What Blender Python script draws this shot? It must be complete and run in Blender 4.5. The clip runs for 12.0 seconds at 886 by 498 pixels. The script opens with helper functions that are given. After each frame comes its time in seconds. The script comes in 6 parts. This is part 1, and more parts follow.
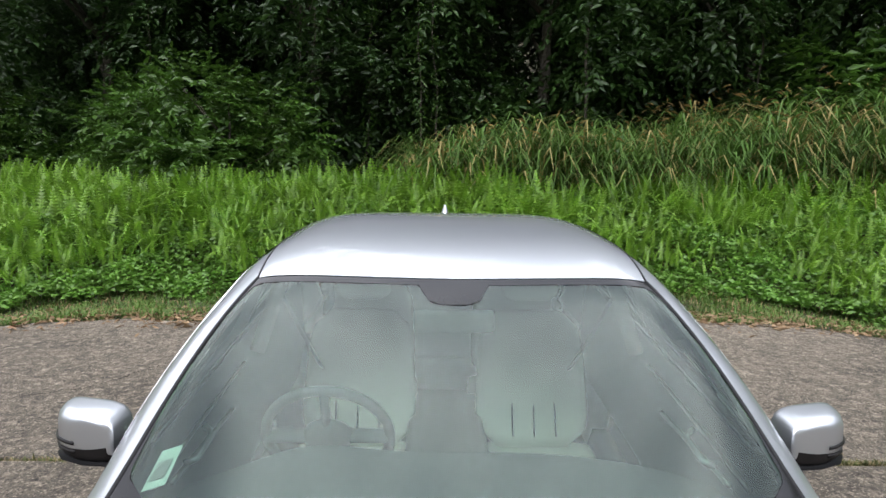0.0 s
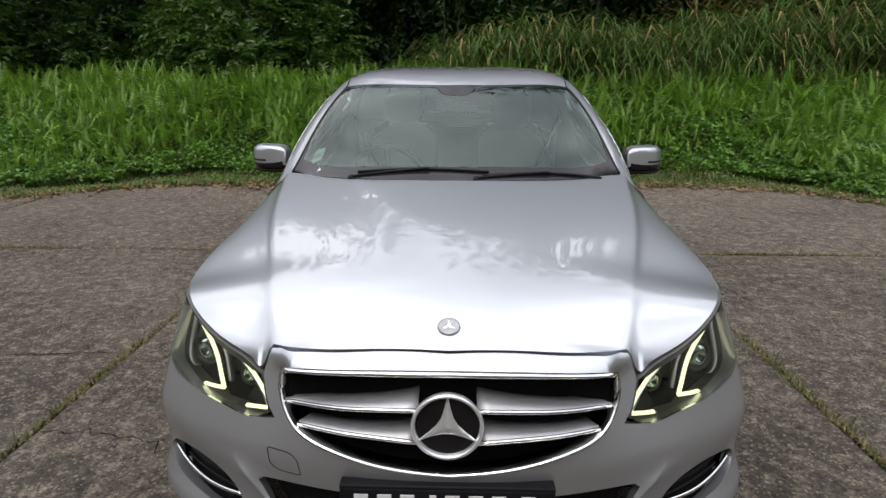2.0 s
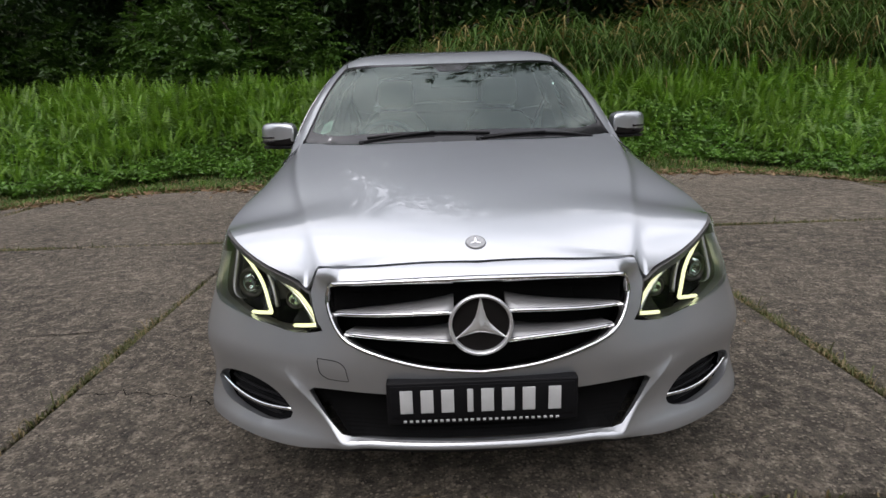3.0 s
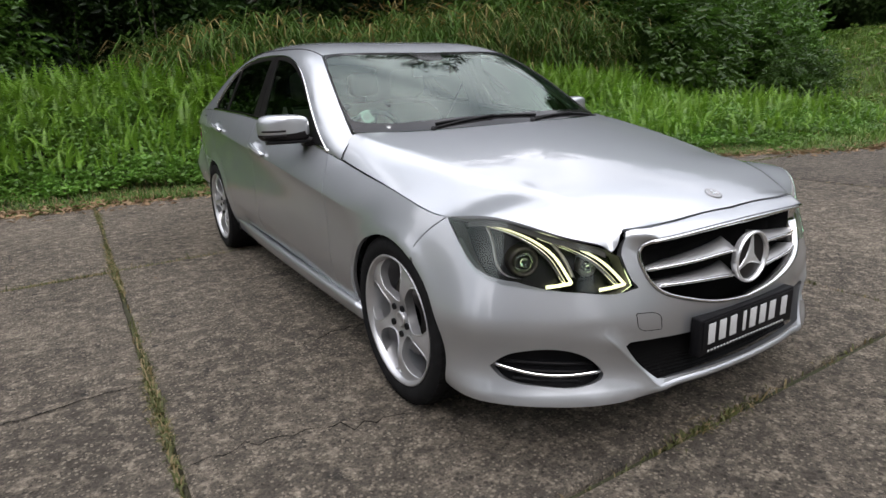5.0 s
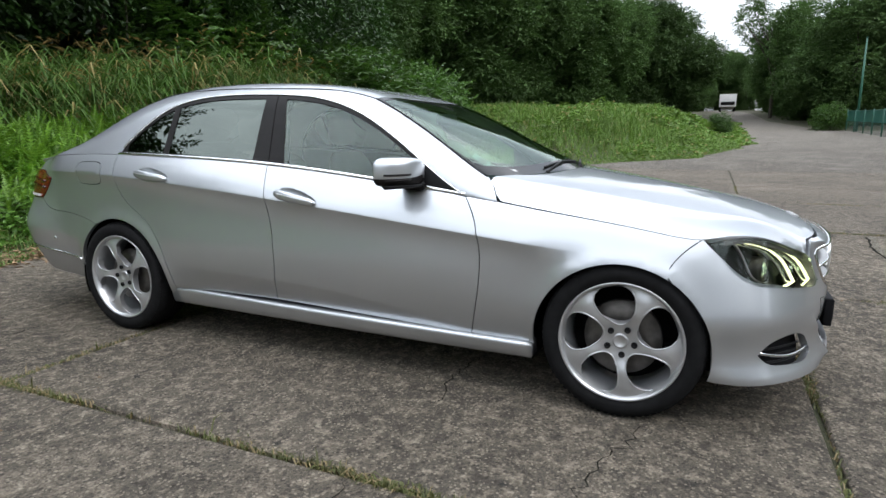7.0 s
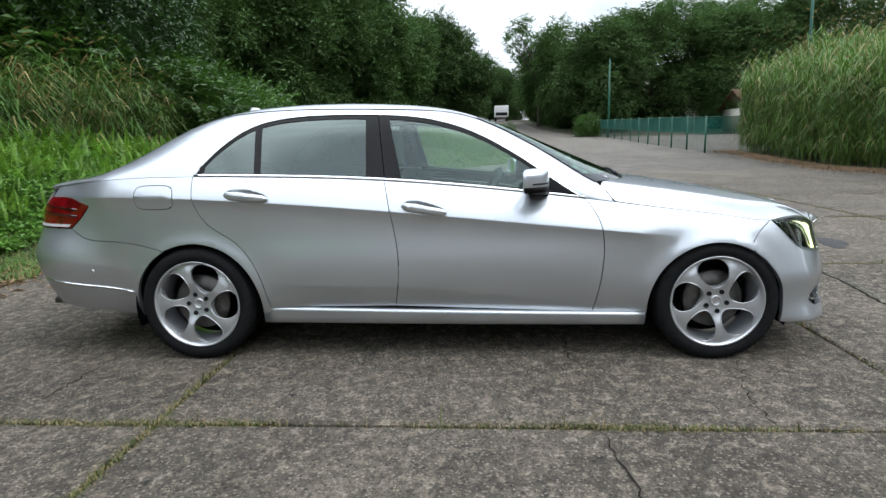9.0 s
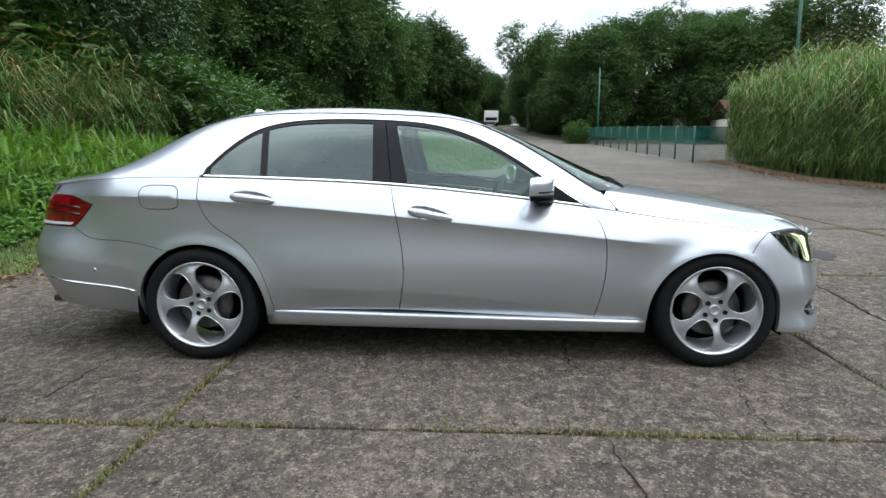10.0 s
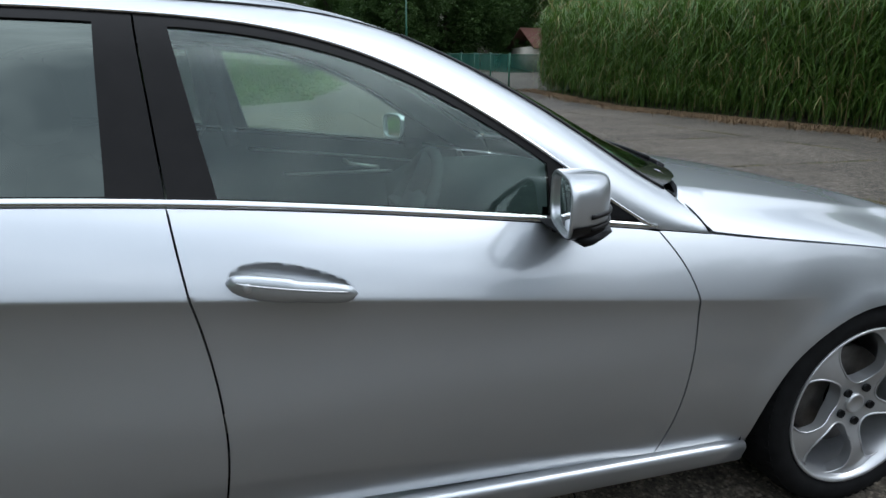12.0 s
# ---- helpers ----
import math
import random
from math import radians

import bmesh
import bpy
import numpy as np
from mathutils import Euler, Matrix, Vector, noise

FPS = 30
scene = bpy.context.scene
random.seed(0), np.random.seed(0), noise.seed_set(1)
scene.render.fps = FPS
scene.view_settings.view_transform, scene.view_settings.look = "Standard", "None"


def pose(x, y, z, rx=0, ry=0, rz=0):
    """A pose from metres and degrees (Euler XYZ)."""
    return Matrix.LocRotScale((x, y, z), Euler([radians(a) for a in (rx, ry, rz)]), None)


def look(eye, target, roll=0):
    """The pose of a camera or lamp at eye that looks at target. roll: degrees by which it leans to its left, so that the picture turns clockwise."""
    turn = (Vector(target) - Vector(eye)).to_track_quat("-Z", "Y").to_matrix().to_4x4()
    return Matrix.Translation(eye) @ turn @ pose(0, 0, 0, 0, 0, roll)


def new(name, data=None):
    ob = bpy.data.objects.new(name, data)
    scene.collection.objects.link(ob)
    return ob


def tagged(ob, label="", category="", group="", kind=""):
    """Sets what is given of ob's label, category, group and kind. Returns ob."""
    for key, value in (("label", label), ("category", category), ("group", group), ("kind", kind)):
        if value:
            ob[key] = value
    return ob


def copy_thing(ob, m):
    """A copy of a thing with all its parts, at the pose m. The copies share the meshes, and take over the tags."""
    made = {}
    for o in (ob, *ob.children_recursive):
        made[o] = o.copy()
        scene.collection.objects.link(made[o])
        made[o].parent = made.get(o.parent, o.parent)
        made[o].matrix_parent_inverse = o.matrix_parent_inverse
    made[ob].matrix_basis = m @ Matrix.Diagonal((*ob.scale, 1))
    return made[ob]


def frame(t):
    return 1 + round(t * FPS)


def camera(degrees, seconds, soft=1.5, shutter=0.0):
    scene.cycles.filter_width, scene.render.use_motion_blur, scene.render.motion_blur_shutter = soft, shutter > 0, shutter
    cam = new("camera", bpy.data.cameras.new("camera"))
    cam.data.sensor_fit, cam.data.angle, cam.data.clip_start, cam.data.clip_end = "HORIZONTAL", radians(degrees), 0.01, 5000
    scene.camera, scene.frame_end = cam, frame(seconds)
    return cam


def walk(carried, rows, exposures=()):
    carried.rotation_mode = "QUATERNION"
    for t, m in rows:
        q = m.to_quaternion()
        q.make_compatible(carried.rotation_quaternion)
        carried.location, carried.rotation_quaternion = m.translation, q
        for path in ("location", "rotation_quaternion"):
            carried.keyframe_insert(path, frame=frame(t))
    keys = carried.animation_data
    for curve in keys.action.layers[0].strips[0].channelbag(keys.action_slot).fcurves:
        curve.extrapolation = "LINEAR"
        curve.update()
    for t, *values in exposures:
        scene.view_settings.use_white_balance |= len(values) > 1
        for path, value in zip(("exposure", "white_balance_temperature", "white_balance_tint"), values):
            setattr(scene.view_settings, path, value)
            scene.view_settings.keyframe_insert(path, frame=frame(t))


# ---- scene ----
cam = camera(73.3, 12.0)
PATH = [
    (0, (-0.06, -0.489, 1.671), (-0.028, 1.492, 1.395), 0.8),
    (0.5, (-0.037, -0.855, 1.603), (-0.065, 1.134, 1.394), 0.4),
    (1, (-0.005, -1.28, 1.565), (0.042, 0.703, 1.31), 0.7),
    (1.5, (-0.012, -1.683, 1.461), (0.03, 0.265, 1.011), 1.1),
    (2, (0.024, -2.025, 1.363), (-0.031, -0.102, 0.819), 0.1),
    (2.5, (0.012, -2.203, 1.238), (-0.034, -0.275, 0.709), 0.0),
    (2.7, (-0.012, -2.265, 1.182), (-0.051, -0.333, 0.667), -1.0),
    (4.3, (-1.11, -2.255, 1.186), (-0.513, -0.417, 0.671), -4.4),
    (4.5, (-1.311, -2.164, 1.196), (-0.583, -0.382, 0.651), -4.8),
    (5, (-1.8, -1.856, 1.168), (-0.798, -0.21, 0.631), -2.4),
    (5.5, (-2.262, -1.535, 1.158), (-0.982, -0.087, 0.641), -2.1),
    (6, (-2.642, -1.14, 1.159), (-1.114, 0.082, 0.744), -1.0),
    (6.5, (-3.003, -0.716, 1.14), (-1.35, 0.318, 0.694), 0.9),
    (7, (-3.264, -0.287, 1.155), (-1.472, 0.517, 0.776), -0.2),
    (7.5, (-3.488, 0.169, 1.175), (-1.616, 0.772, 0.81), 0.8),
    (7.7, (-3.61, 0.357, 1.186), (-1.714, 0.883, 0.829), -1.1),
    (9.3, (-4.109, 1.305, 1.205), (-2.139, 1.406, 0.871), -0.6),
    (9.5, (-4.123, 1.316, 1.204), (-2.15, 1.416, 0.893), -0.4),
    (10, (-4.101, 1.335, 1.222), (-2.133, 1.432, 0.878), 0.0),
    (10.5, (-3.733, 1.388, 1.196), (-1.783, 1.438, 0.755), 0.5),
    (11, (-3.198, 1.479, 1.206), (-1.27, 1.463, 0.676), 1.3),
    (11.5, (-2.629, 1.583, 1.241), (-0.721, 1.349, 0.69), -0.1),
    (12, (-2.032, 1.572, 1.25), (-0.184, 1.061, 0.681), 0.2),
]
LIGHT = [(0, .18, 6350, 14), (.5, .2, 6450, 16), (1, .06, 6500, 15), (1.5, -.27, 6550, 16), (2, -.66, 6550, 15), (2.5, -.82, 6550, 16), (4.5, -.47, 6550, 16), (5.5, -.34, 6450, 14), (7, -.15, 6200, 10), (10, -.10, 6000, 8), (11, -.10, 5950, 8), (12, -.80, 5850, 7)]
walk(cam, [(t, look(eye, target, roll)) for t, eye, target, roll in PATH], LIGHT)

# ---- overcast daylight ----
world = bpy.data.worlds.new("overcast_sky")
scene.world = world
world.use_nodes = True
wn, wl = world.node_tree.nodes, world.node_tree.links
wn.clear()
w_out, w_bg = wn.new("ShaderNodeOutputWorld"), wn.new("ShaderNodeBackground")
w_sky = wn.new("ShaderNodeTexSky")
w_sky.sky_type, w_sky.sun_disc = "NISHITA", False
w_sky.sun_elevation, w_sky.sun_rotation, w_sky.dust_density = radians(58), radians(200), 4.0
w_co, w_map, w_noise, w_ramp, w_mix, w_tint = (wn.new("ShaderNode" + k) for k in ("TexCoord", "Mapping", "TexNoise", "ValToRGB", "MixRGB", "MixRGB"))
w_map.inputs["Scale"].default_value = (1.0, 1.0, 2.2)
w_noise.inputs["Scale"].default_value, w_noise.inputs["Detail"].default_value, w_noise.inputs["Roughness"].default_value = 1.7, 6, .55
w_ramp.color_ramp.elements[0].position, w_ramp.color_ramp.elements[0].color = .40, (.50, .54, .59, 1)
w_ramp.color_ramp.elements[1].position, w_ramp.color_ramp.elements[1].color = .60, (1.20, 1.23, 1.27, 1)
w_tint.blend_type, w_tint.inputs[0].default_value, w_tint.inputs[2].default_value = "MULTIPLY", 1.0, (.1, .1, .1, 1)
w_mix.inputs[0].default_value = .93
wl.new(w_co.outputs["Generated"], w_map.inputs["Vector"])
wl.new(w_map.outputs["Vector"], w_noise.inputs["Vector"])
wl.new(w_noise.outputs["Fac"], w_ramp.inputs["Fac"])
wl.new(w_sky.outputs["Color"], w_tint.inputs[1])
wl.new(w_tint.outputs["Color"], w_mix.inputs[1])
wl.new(w_ramp.outputs["Color"], w_mix.inputs[2])
# an overcast sky is about three times as bright overhead as at the horizon
w_sep, w_up = wn.new("ShaderNodeSeparateXYZ"), wn.new("ShaderNodeMapRange")
w_up.inputs["From Min"].default_value, w_up.inputs["From Max"].default_value = 0.0, 1.0
w_up.inputs["To Min"].default_value, w_up.inputs["To Max"].default_value = .42, 2.25
w_grad = wn.new("ShaderNodeMixRGB")
w_grad.blend_type, w_grad.inputs[0].default_value = "MULTIPLY", 1.0
wl.new(w_co.outputs["Generated"], w_sep.inputs[0])
wl.new(w_sep.outputs["Z"], w_up.inputs["Value"])
wl.new(w_mix.outputs["Color"], w_grad.inputs[1])
wl.new(w_up.outputs["Result"], w_grad.inputs[2])
wl.new(w_grad.outputs["Color"], w_bg.inputs["Color"])
w_bg.inputs["Strength"].default_value = 1.8
wl.new(w_bg.outputs["Background"], w_out.inputs["Surface"])

sun_data = bpy.data.lights.new("sun", "SUN")
sun_data.energy, sun_data.angle, sun_data.color = 1.5, radians(25), (1.0, .96, .9)
sun = new("sun", sun_data)
sun.matrix_world = look((-6, -14, 22), (0, 2, 0))
scene.view_settings.exposure = 0.0

# ---- materials ----
def nodes_of(name):
    m = bpy.data.materials.new(name)
    m.use_nodes = True
    return m, m.node_tree.nodes, m.node_tree.links, m.node_tree.nodes["Principled BSDF"]


def mixed(n, l, fac, a, b, blend="MIX"):
    """A colour mix; each of the three is a number, a colour or a socket."""
    k = n.new("ShaderNodeMixRGB")
    k.blend_type = blend
    for i, v in enumerate((fac, a, b)):
        if hasattr(v, "is_linked"):
            l.new(v, k.inputs[i])
        else:
            k.inputs[i].default_value = v if i == 0 else (*v, 1) if not hasattr(v, "node") else v
    return k.outputs[0]


def noise_fac(n, l, scale, detail=4, rough=.55, lo=.35, hi=.65, where="Object", stretch=(1, 1, 1), distort=0.0):
    c, mp, t, r = n.new("ShaderNodeTexCoord"), n.new("ShaderNodeMapping"), n.new("ShaderNodeTexNoise"), n.new("ShaderNodeMapRange")
    mp.inputs["Scale"].default_value = stretch
    t.inputs["Scale"].default_value, t.inputs["Detail"].default_value, t.inputs["Roughness"].default_value, t.inputs["Distortion"].default_value = scale, detail, rough, distort
    r.inputs["From Min"].default_value, r.inputs["From Max"].default_value = lo, hi
    l.new(c.outputs[where], mp.inputs["Vector"])
    l.new(mp.outputs["Vector"], t.inputs["Vector"])
    l.new(t.outputs["Fac"], r.inputs["Value"])
    return r.outputs["Result"]


def bumped(n, l, bsdf, height, strength, distance):
    b = n.new("ShaderNodeBump")
    b.inputs["Strength"].default_value, b.inputs["Distance"].default_value = strength, distance
    l.new(height, b.inputs["Height"])
    l.new(b.outputs["Normal"], bsdf.inputs["Normal"])


def plain(name, colour, rough=.5, metal=0.0, vary=.12, scale=30, bump=0.0, coat=0.0, spec=.5):
    """A surface of one colour with fine grain and slight soiling."""
    m, n, l, b = nodes_of(name)
    dark = tuple(c * (1 - vary) for c in colour)
    l.new(mixed(n, l, noise_fac(n, l, scale), dark, colour), b.inputs["Base Color"])
    b.inputs["Roughness"].default_value, b.inputs["Metallic"].default_value = rough, metal
    b.inputs["Coat Weight"].default_value, b.inputs["Coat Roughness"].default_value = coat, .03
    b.inputs["Specular IOR Level"].default_value = spec
    if bump:
        bumped(n, l, b, noise_fac(n, l, scale * 8, lo=.2, hi=.8), bump, .002)
    return m


def leaf_mat(name, a, b_, dry=None, dry_share=0.0, rough=.5, thin=.35, tree=False):
    m, n, l, b = nodes_of(name)
    g = n.new("ShaderNodeNewGeometry")
    col = mixed(n, l, g.outputs["Random Per Island"], a, b_)
    col = mixed(n, l, noise_fac(n, l, .8, lo=.3, hi=.7), col, tuple(.72 * c for c in b_))
    shade = n.new("ShaderNodeMapRange")
    shade.inputs["To Min"].default_value, shade.inputs["To Max"].default_value = .62, 1.30
    l.new(noise_fac(n, l, 4.5, 3, .6, .32, .68), shade.inputs["Value"])
    col = mixed(n, l, 1.0, col, shade.outputs["Result"], "MULTIPLY")
    if dry:
        t = n.new("ShaderNodeMath")
        t.operation, t.inputs[1].default_value = "GREATER_THAN", 1 - dry_share
        w = n.new("ShaderNodeMath")
        w.operation, w.inputs[1].default_value = "FRACT", 0
        k = n.new("ShaderNodeMath")
        k.operation, k.inputs[1].default_value = "MULTIPLY", 7.31
        l.new(g.outputs["Random Per Island"], k.inputs[0])
        l.new(k.outputs[0], w.inputs[0])
        l.new(w.outputs[0], t.inputs[0])
        col = mixed(n, l, t.outputs[0], col, dry)
    each, span = n.new("ShaderNodeObjectInfo"), n.new("ShaderNodeMapRange")
    span.inputs["To Min"].default_value, span.inputs["To Max"].default_value = .78, 1.28
    l.new(each.outputs["Random"], span.inputs["Value"])
    col = mixed(n, l, 1.0, col, span.outputs["Result"], "MULTIPLY") if tree else col
    l.new(col, b.inputs["Base Color"])
    b.inputs["Roughness"].default_value = rough
    tr, mx, out = n.new("ShaderNodeBsdfTranslucent"), n.new("ShaderNodeMixShader"), n["Material Output"]
    l.new(col, tr.inputs["Color"])
    mx.inputs[0].default_value = thin
    l.new(b.outputs[0], mx.inputs[1])
    l.new(tr.outputs[0], mx.inputs[2])
    l.new(mx.outputs[0], out.inputs["Surface"])
    return m


def glass_mat(name, tint, ior=1.5):
    """A thin pane: clear, tinted, with the gloss of glass."""
    m, n, l, b = nodes_of(name)
    n.remove(b)
    t, g, f, mx = n.new("ShaderNodeBsdfTransparent"), n.new("ShaderNodeBsdfGlossy"), n.new("ShaderNodeFresnel"), n.new("ShaderNodeMixShader")
    t.inputs["Color"].default_value, g.inputs["Color"].default_value, g.inputs["Roughness"].default_value, f.inputs["IOR"].default_value = (*tint, 1), (.88, 1.0, .92, 1), .01, ior
    l.new(f.outputs[0], mx.inputs[0])
    l.new(t.outputs[0], mx.inputs[1])
    l.new(g.outputs[0], mx.inputs[2])
    l.new(mx.outputs[0], n["Material Output"].inputs["Surface"])
    return m


def glow(name, colour, power):
    m, n, l, b = nodes_of(name)
    b.inputs["Base Color"].default_value = (*colour, 1)
    b.inputs["Emission Color"].default_value, b.inputs["Emission Strength"].default_value = (*colour, 1), power
    return m


def paint_mat():
    m, n, l, b = nodes_of("silver_metallic_paint")
    dust = noise_fac(n, l, 1.6, 5, lo=.35, hi=.75)
    l.new(mixed(n, l, dust, (.50, .522, .548), (.475, .492, .512)), b.inputs["Base Color"])
    b.inputs["Metallic"].default_value = .86
    b.inputs["Specular Tint"].default_value = (.55, .56, .57, 1)
    r = n.new("ShaderNodeMapRange")
    r.inputs["To Min"].default_value, r.inputs["To Max"].default_value = .40, .45
    l.new(dust, r.inputs["Value"])
    l.new(r.outputs["Result"], b.inputs["Roughness"])
    b.inputs["Coat Weight"].default_value, b.inputs["Coat Roughness"].default_value, b.inputs["Coat IOR"].default_value = 1.0, .005, 2.0
    flakes = n.new("ShaderNodeTexVoronoi")
    flakes.inputs["Scale"].default_value = 1400
    c = n.new("ShaderNodeTexCoord")
    l.new(c.outputs["Object"], flakes.inputs["Vector"])
    bumped(n, l, b, flakes.outputs["Distance"], .05, .0006)
    return m


def concrete_mat(name, grey):
    m, n, l, b = nodes_of(name)
    big = noise_fac(n, l, .55, 6, .6, .3, .7, distort=.6)
    mid = noise_fac(n, l, 3.2, 8, .7, .32, .68)
    fine = noise_fac(n, l, 52, 7, .8, .43, .58)
    grit = noise_fac(n, l, 190, 4, .75, .40, .60)
    info = n.new("ShaderNodeObjectInfo")
    col = mixed(n, l, big, tuple(g * .44 for g in grey), tuple(g * 1.24 for g in grey))
    col = mixed(n, l, mid, col, mixed(n, l, .62, col, (.11, .098, .080)))
    wide = noise_fac(n, l, .33, 6, .62, .46, .64, distort=.8)
    col = mixed(n, l, wide, col, mixed(n, l, .50, col, (.100, .080, .060)))
    stain = noise_fac(n, l, 1.3, 7, .68, .50, .66, distort=1.2)
    col = mixed(n, l, stain, col, mixed(n, l, .55, col, (.085, .075, .062)))
    col = mixed(n, l, fine, mixed(n, l, .60, col, (.040, .036, .030)), col)
    col = mixed(n, l, grit, mixed(n, l, .45, col, (.036, .031, .025)), col)
    blot = noise_fac(n, l, 16, 8, .75, .42, .60, distort=.3)
    col = mixed(n, l, blot, mixed(n, l, .36, col, (.07, .062, .05)), col)
    spots = noise_fac(n, l, 9, 3, .5, .66, .74)
    col = mixed(n, l, spots, col, (.045, .043, .038))
    pale = noise_fac(n, l, 14, 9, .8, .50, .70)
    col = mixed(n, l, pale, col, tuple(min(.62, g * 1.10) for g in grey))
    for size, reach, colour, share in ((46, .24, (.034, .030, .024), .60), (85, .30, (.044, .039, .032), .45), (60, .26, tuple(min(.7, g * 1.4) for g in grey), .40)):
        c, mp, cell = n.new("ShaderNodeTexCoord"), n.new("ShaderNodeMapping"), n.new("ShaderNodeTexVoronoi")
        mp.inputs["Location"].default_value, cell.inputs["Scale"].default_value = (size * .37, size * .11, 0), size
        l.new(c.outputs["Object"], mp.inputs["Vector"])
        l.new(mp.outputs["Vector"], cell.inputs["Vector"])
        part_of, lim, less, amount = n.new("ShaderNodeSeparateXYZ"), n.new("ShaderNodeMath"), n.new("ShaderNodeMath"), n.new("ShaderNodeMath")
        l.new(cell.outputs["Color"], part_of.inputs[0])
        lim.operation, lim.inputs[1].default_value = "MULTIPLY", reach * 1.6
        l.new(part_of.outputs["X"], lim.inputs[0])
        less.operation = "LESS_THAN"
        l.new(cell.outputs["Distance"], less.inputs[0])
        l.new(lim.outputs[0], less.inputs[1])
        amount.operation, amount.inputs[1].default_value = "MULTIPLY", share
        l.new(less.outputs[0], amount.inputs[0])
        col = mixed(n, l, amount.outputs[0], col, colour)
    hue = n.new("ShaderNodeMapRange")
    hue.inputs["To Min"].default_value, hue.inputs["To Max"].default_value = .88, 1.1
    l.new(info.outputs["Random"], hue.inputs["Value"])
    patch_ = n.new("ShaderNodeMapRange")
    patch_.inputs["To Min"].default_value, patch_.inputs["To Max"].default_value = .70, 1.24
    l.new(noise_fac(n, l, 8.0, 9, .80, .34, .66, distort=.3), patch_.inputs["Value"])
    col = mixed(n, l, 1.0, col, patch_.outputs["Result"], "MULTIPLY")
    col = mixed(n, l, 1.0, col, hue.outputs["Result"], "MULTIPLY")
    l.new(col, b.inputs["Base Color"])
    b.inputs["Roughness"].default_value, b.inputs["Specular IOR Level"].default_value = .88, .3
    add = n.new("ShaderNodeMath")
    add.operation = "ADD"
    l.new(fine, add.inputs[0])
    l.new(grit, add.inputs[1])
    bumped(n, l, b, add.outputs[0], 1.0, .006)
    return m


def soil_mat(name, a, c):
    m, n, l, b = nodes_of(name)
    col = mixed(n, l, noise_fac(n, l, .4, 6, .6), a, c)
    col = mixed(n, l, noise_fac(n, l, 9, 6, .7), mixed(n, l, .6, col, (.02, .02, .012)), col)
    l.new(col, b.inputs["Base Color"])
    b.inputs["Roughness"].default_value = .95
    bumped(n, l, b, noise_fac(n, l, 25, 6, .7, .2, .8), .8, .03)
    return m


PAINT = paint_mat()
BADGE = plain("bright_badge_metal", (.80, .81, .82), .30, .75, .05, 20)
LOUVRE = plain("louvre_silver", (.40, .405, .41), .42, .6, .08, 20)
CHROME = plain("chrome", (.80, .80, .80), .07, 1.0, .04, 8)
SATIN = plain("satin_silver", (.55, .55, .56), .38, .8, .08, 12)
BLACK = plain("black_plastic", (.011, .011, .012), .42, 0, .3, 40, .15, 0, .15)
GLOSSY = plain("gloss_black_trim", (.012, .011, .011), .30, 0, .2, 20, 0, 0, .14)
RUBBER = plain("tyre_rubber", (.011, .011, .0115), .8, 0, .35, 25, .3, 0, .1)
ALLOY = plain("alloy_wheel_silver", (.50, .505, .515), .32, .66, .10, 14, 0, .6)
STEEL = plain("brake_steel", (.13, .12, .11), .5, .8, .3, 30)
# near-black: the shade inside openings is put into this colour
DARK = plain("cavity_shade", (.006, .006, .006), .9, 0, .3, 20, 0, 0, .05)
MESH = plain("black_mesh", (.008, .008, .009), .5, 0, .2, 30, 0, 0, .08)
WINDSCREEN = glass_mat("windscreen_glass", (.68, .87, .78), 1.58)
CLEAR = glass_mat("door_glass", (.78, .90, .83), 1.85)
TINTED = glass_mat("tinted_glass", (.055, .06, .062), 1.95)
LENS = glass_mat("lamp_lens", (.93, .93, .93), 1.62)
REDLENS = plain("red_lamp_lens", (.15, .003, .005), .12, 0, .6, 9, 0, .6, .4)
RED_DARK = plain("dark_red_lamp_bar", (.03, .001, .002), .2, 0, .3, 20, 0, .5)
DRL = glow("daytime_light", (.96, 1.0, .58), 2.1)
LEATHER = plain("cream_leather", (.66, .64, .58), .48, 0, .1, 12, .03)
LINING = plain("headlining_fabric", (.26, .26, .25), .9, 0, .1, 60, .2)
CABIN_DARK = plain("dark_interior_trim", (.035, .038, .044), .65, 0, .2, 25, .03, 0, .2)
LAMP_DARK = plain("smoked_lamp_housing", (.035, .035, .036), .25, .4, .2, 20)
BROW = plain("smoked_grey_plastic", (.17, .165, .16), .35, .3, .1, 20)
MIRROR = plain("mirror_glass", (.86, .87, .88), .01, 1.0, .02, 4)
PLATE_BLACK = plain("plate_black", (.008, .008, .009), .5, 0, .2, 30, 0, 0, .1)
PLATE_WHITE = plain("plate_white", (.50, .51, .51), .4, 0, .08, 30)
WHITE_MARK = plain("white_splash", (.70, .70, .70), .6, 0, .1, 200)
TAR = plain("black_tar", (.030, .028, .026), .85, 0, .4, 40, .5)
PALE_STRIP = concrete_mat("pale_concrete_strip", (.62, .54, .42))
FRIT = plain("black_glass_border", (.014, .014, .015), .10, 0, .1, 30, 0, 0, .2)
CRACK = plain("crack_dirt", (.022, .020, .016), .95, 0, .4, 30, 0, 0, .05)
PAPER = plain("paper_sticker", (.36, .42, .38), .5, 0, .1, 60)
CONCRETE = concrete_mat("old_concrete", (.505, .424, .326))
ROAD = concrete_mat("worn_road", (.345, .31, .265))
TAN = concrete_mat("tan_worn_concrete", (.41, .35, .278))
SMALL_BADGE = plain("dull_badge_metal", (.34, .345, .35), .38, .6, .2, 120)
SOIL = soil_mat("dark_soil", (.075, .062, .036), (.050, .058, .022))
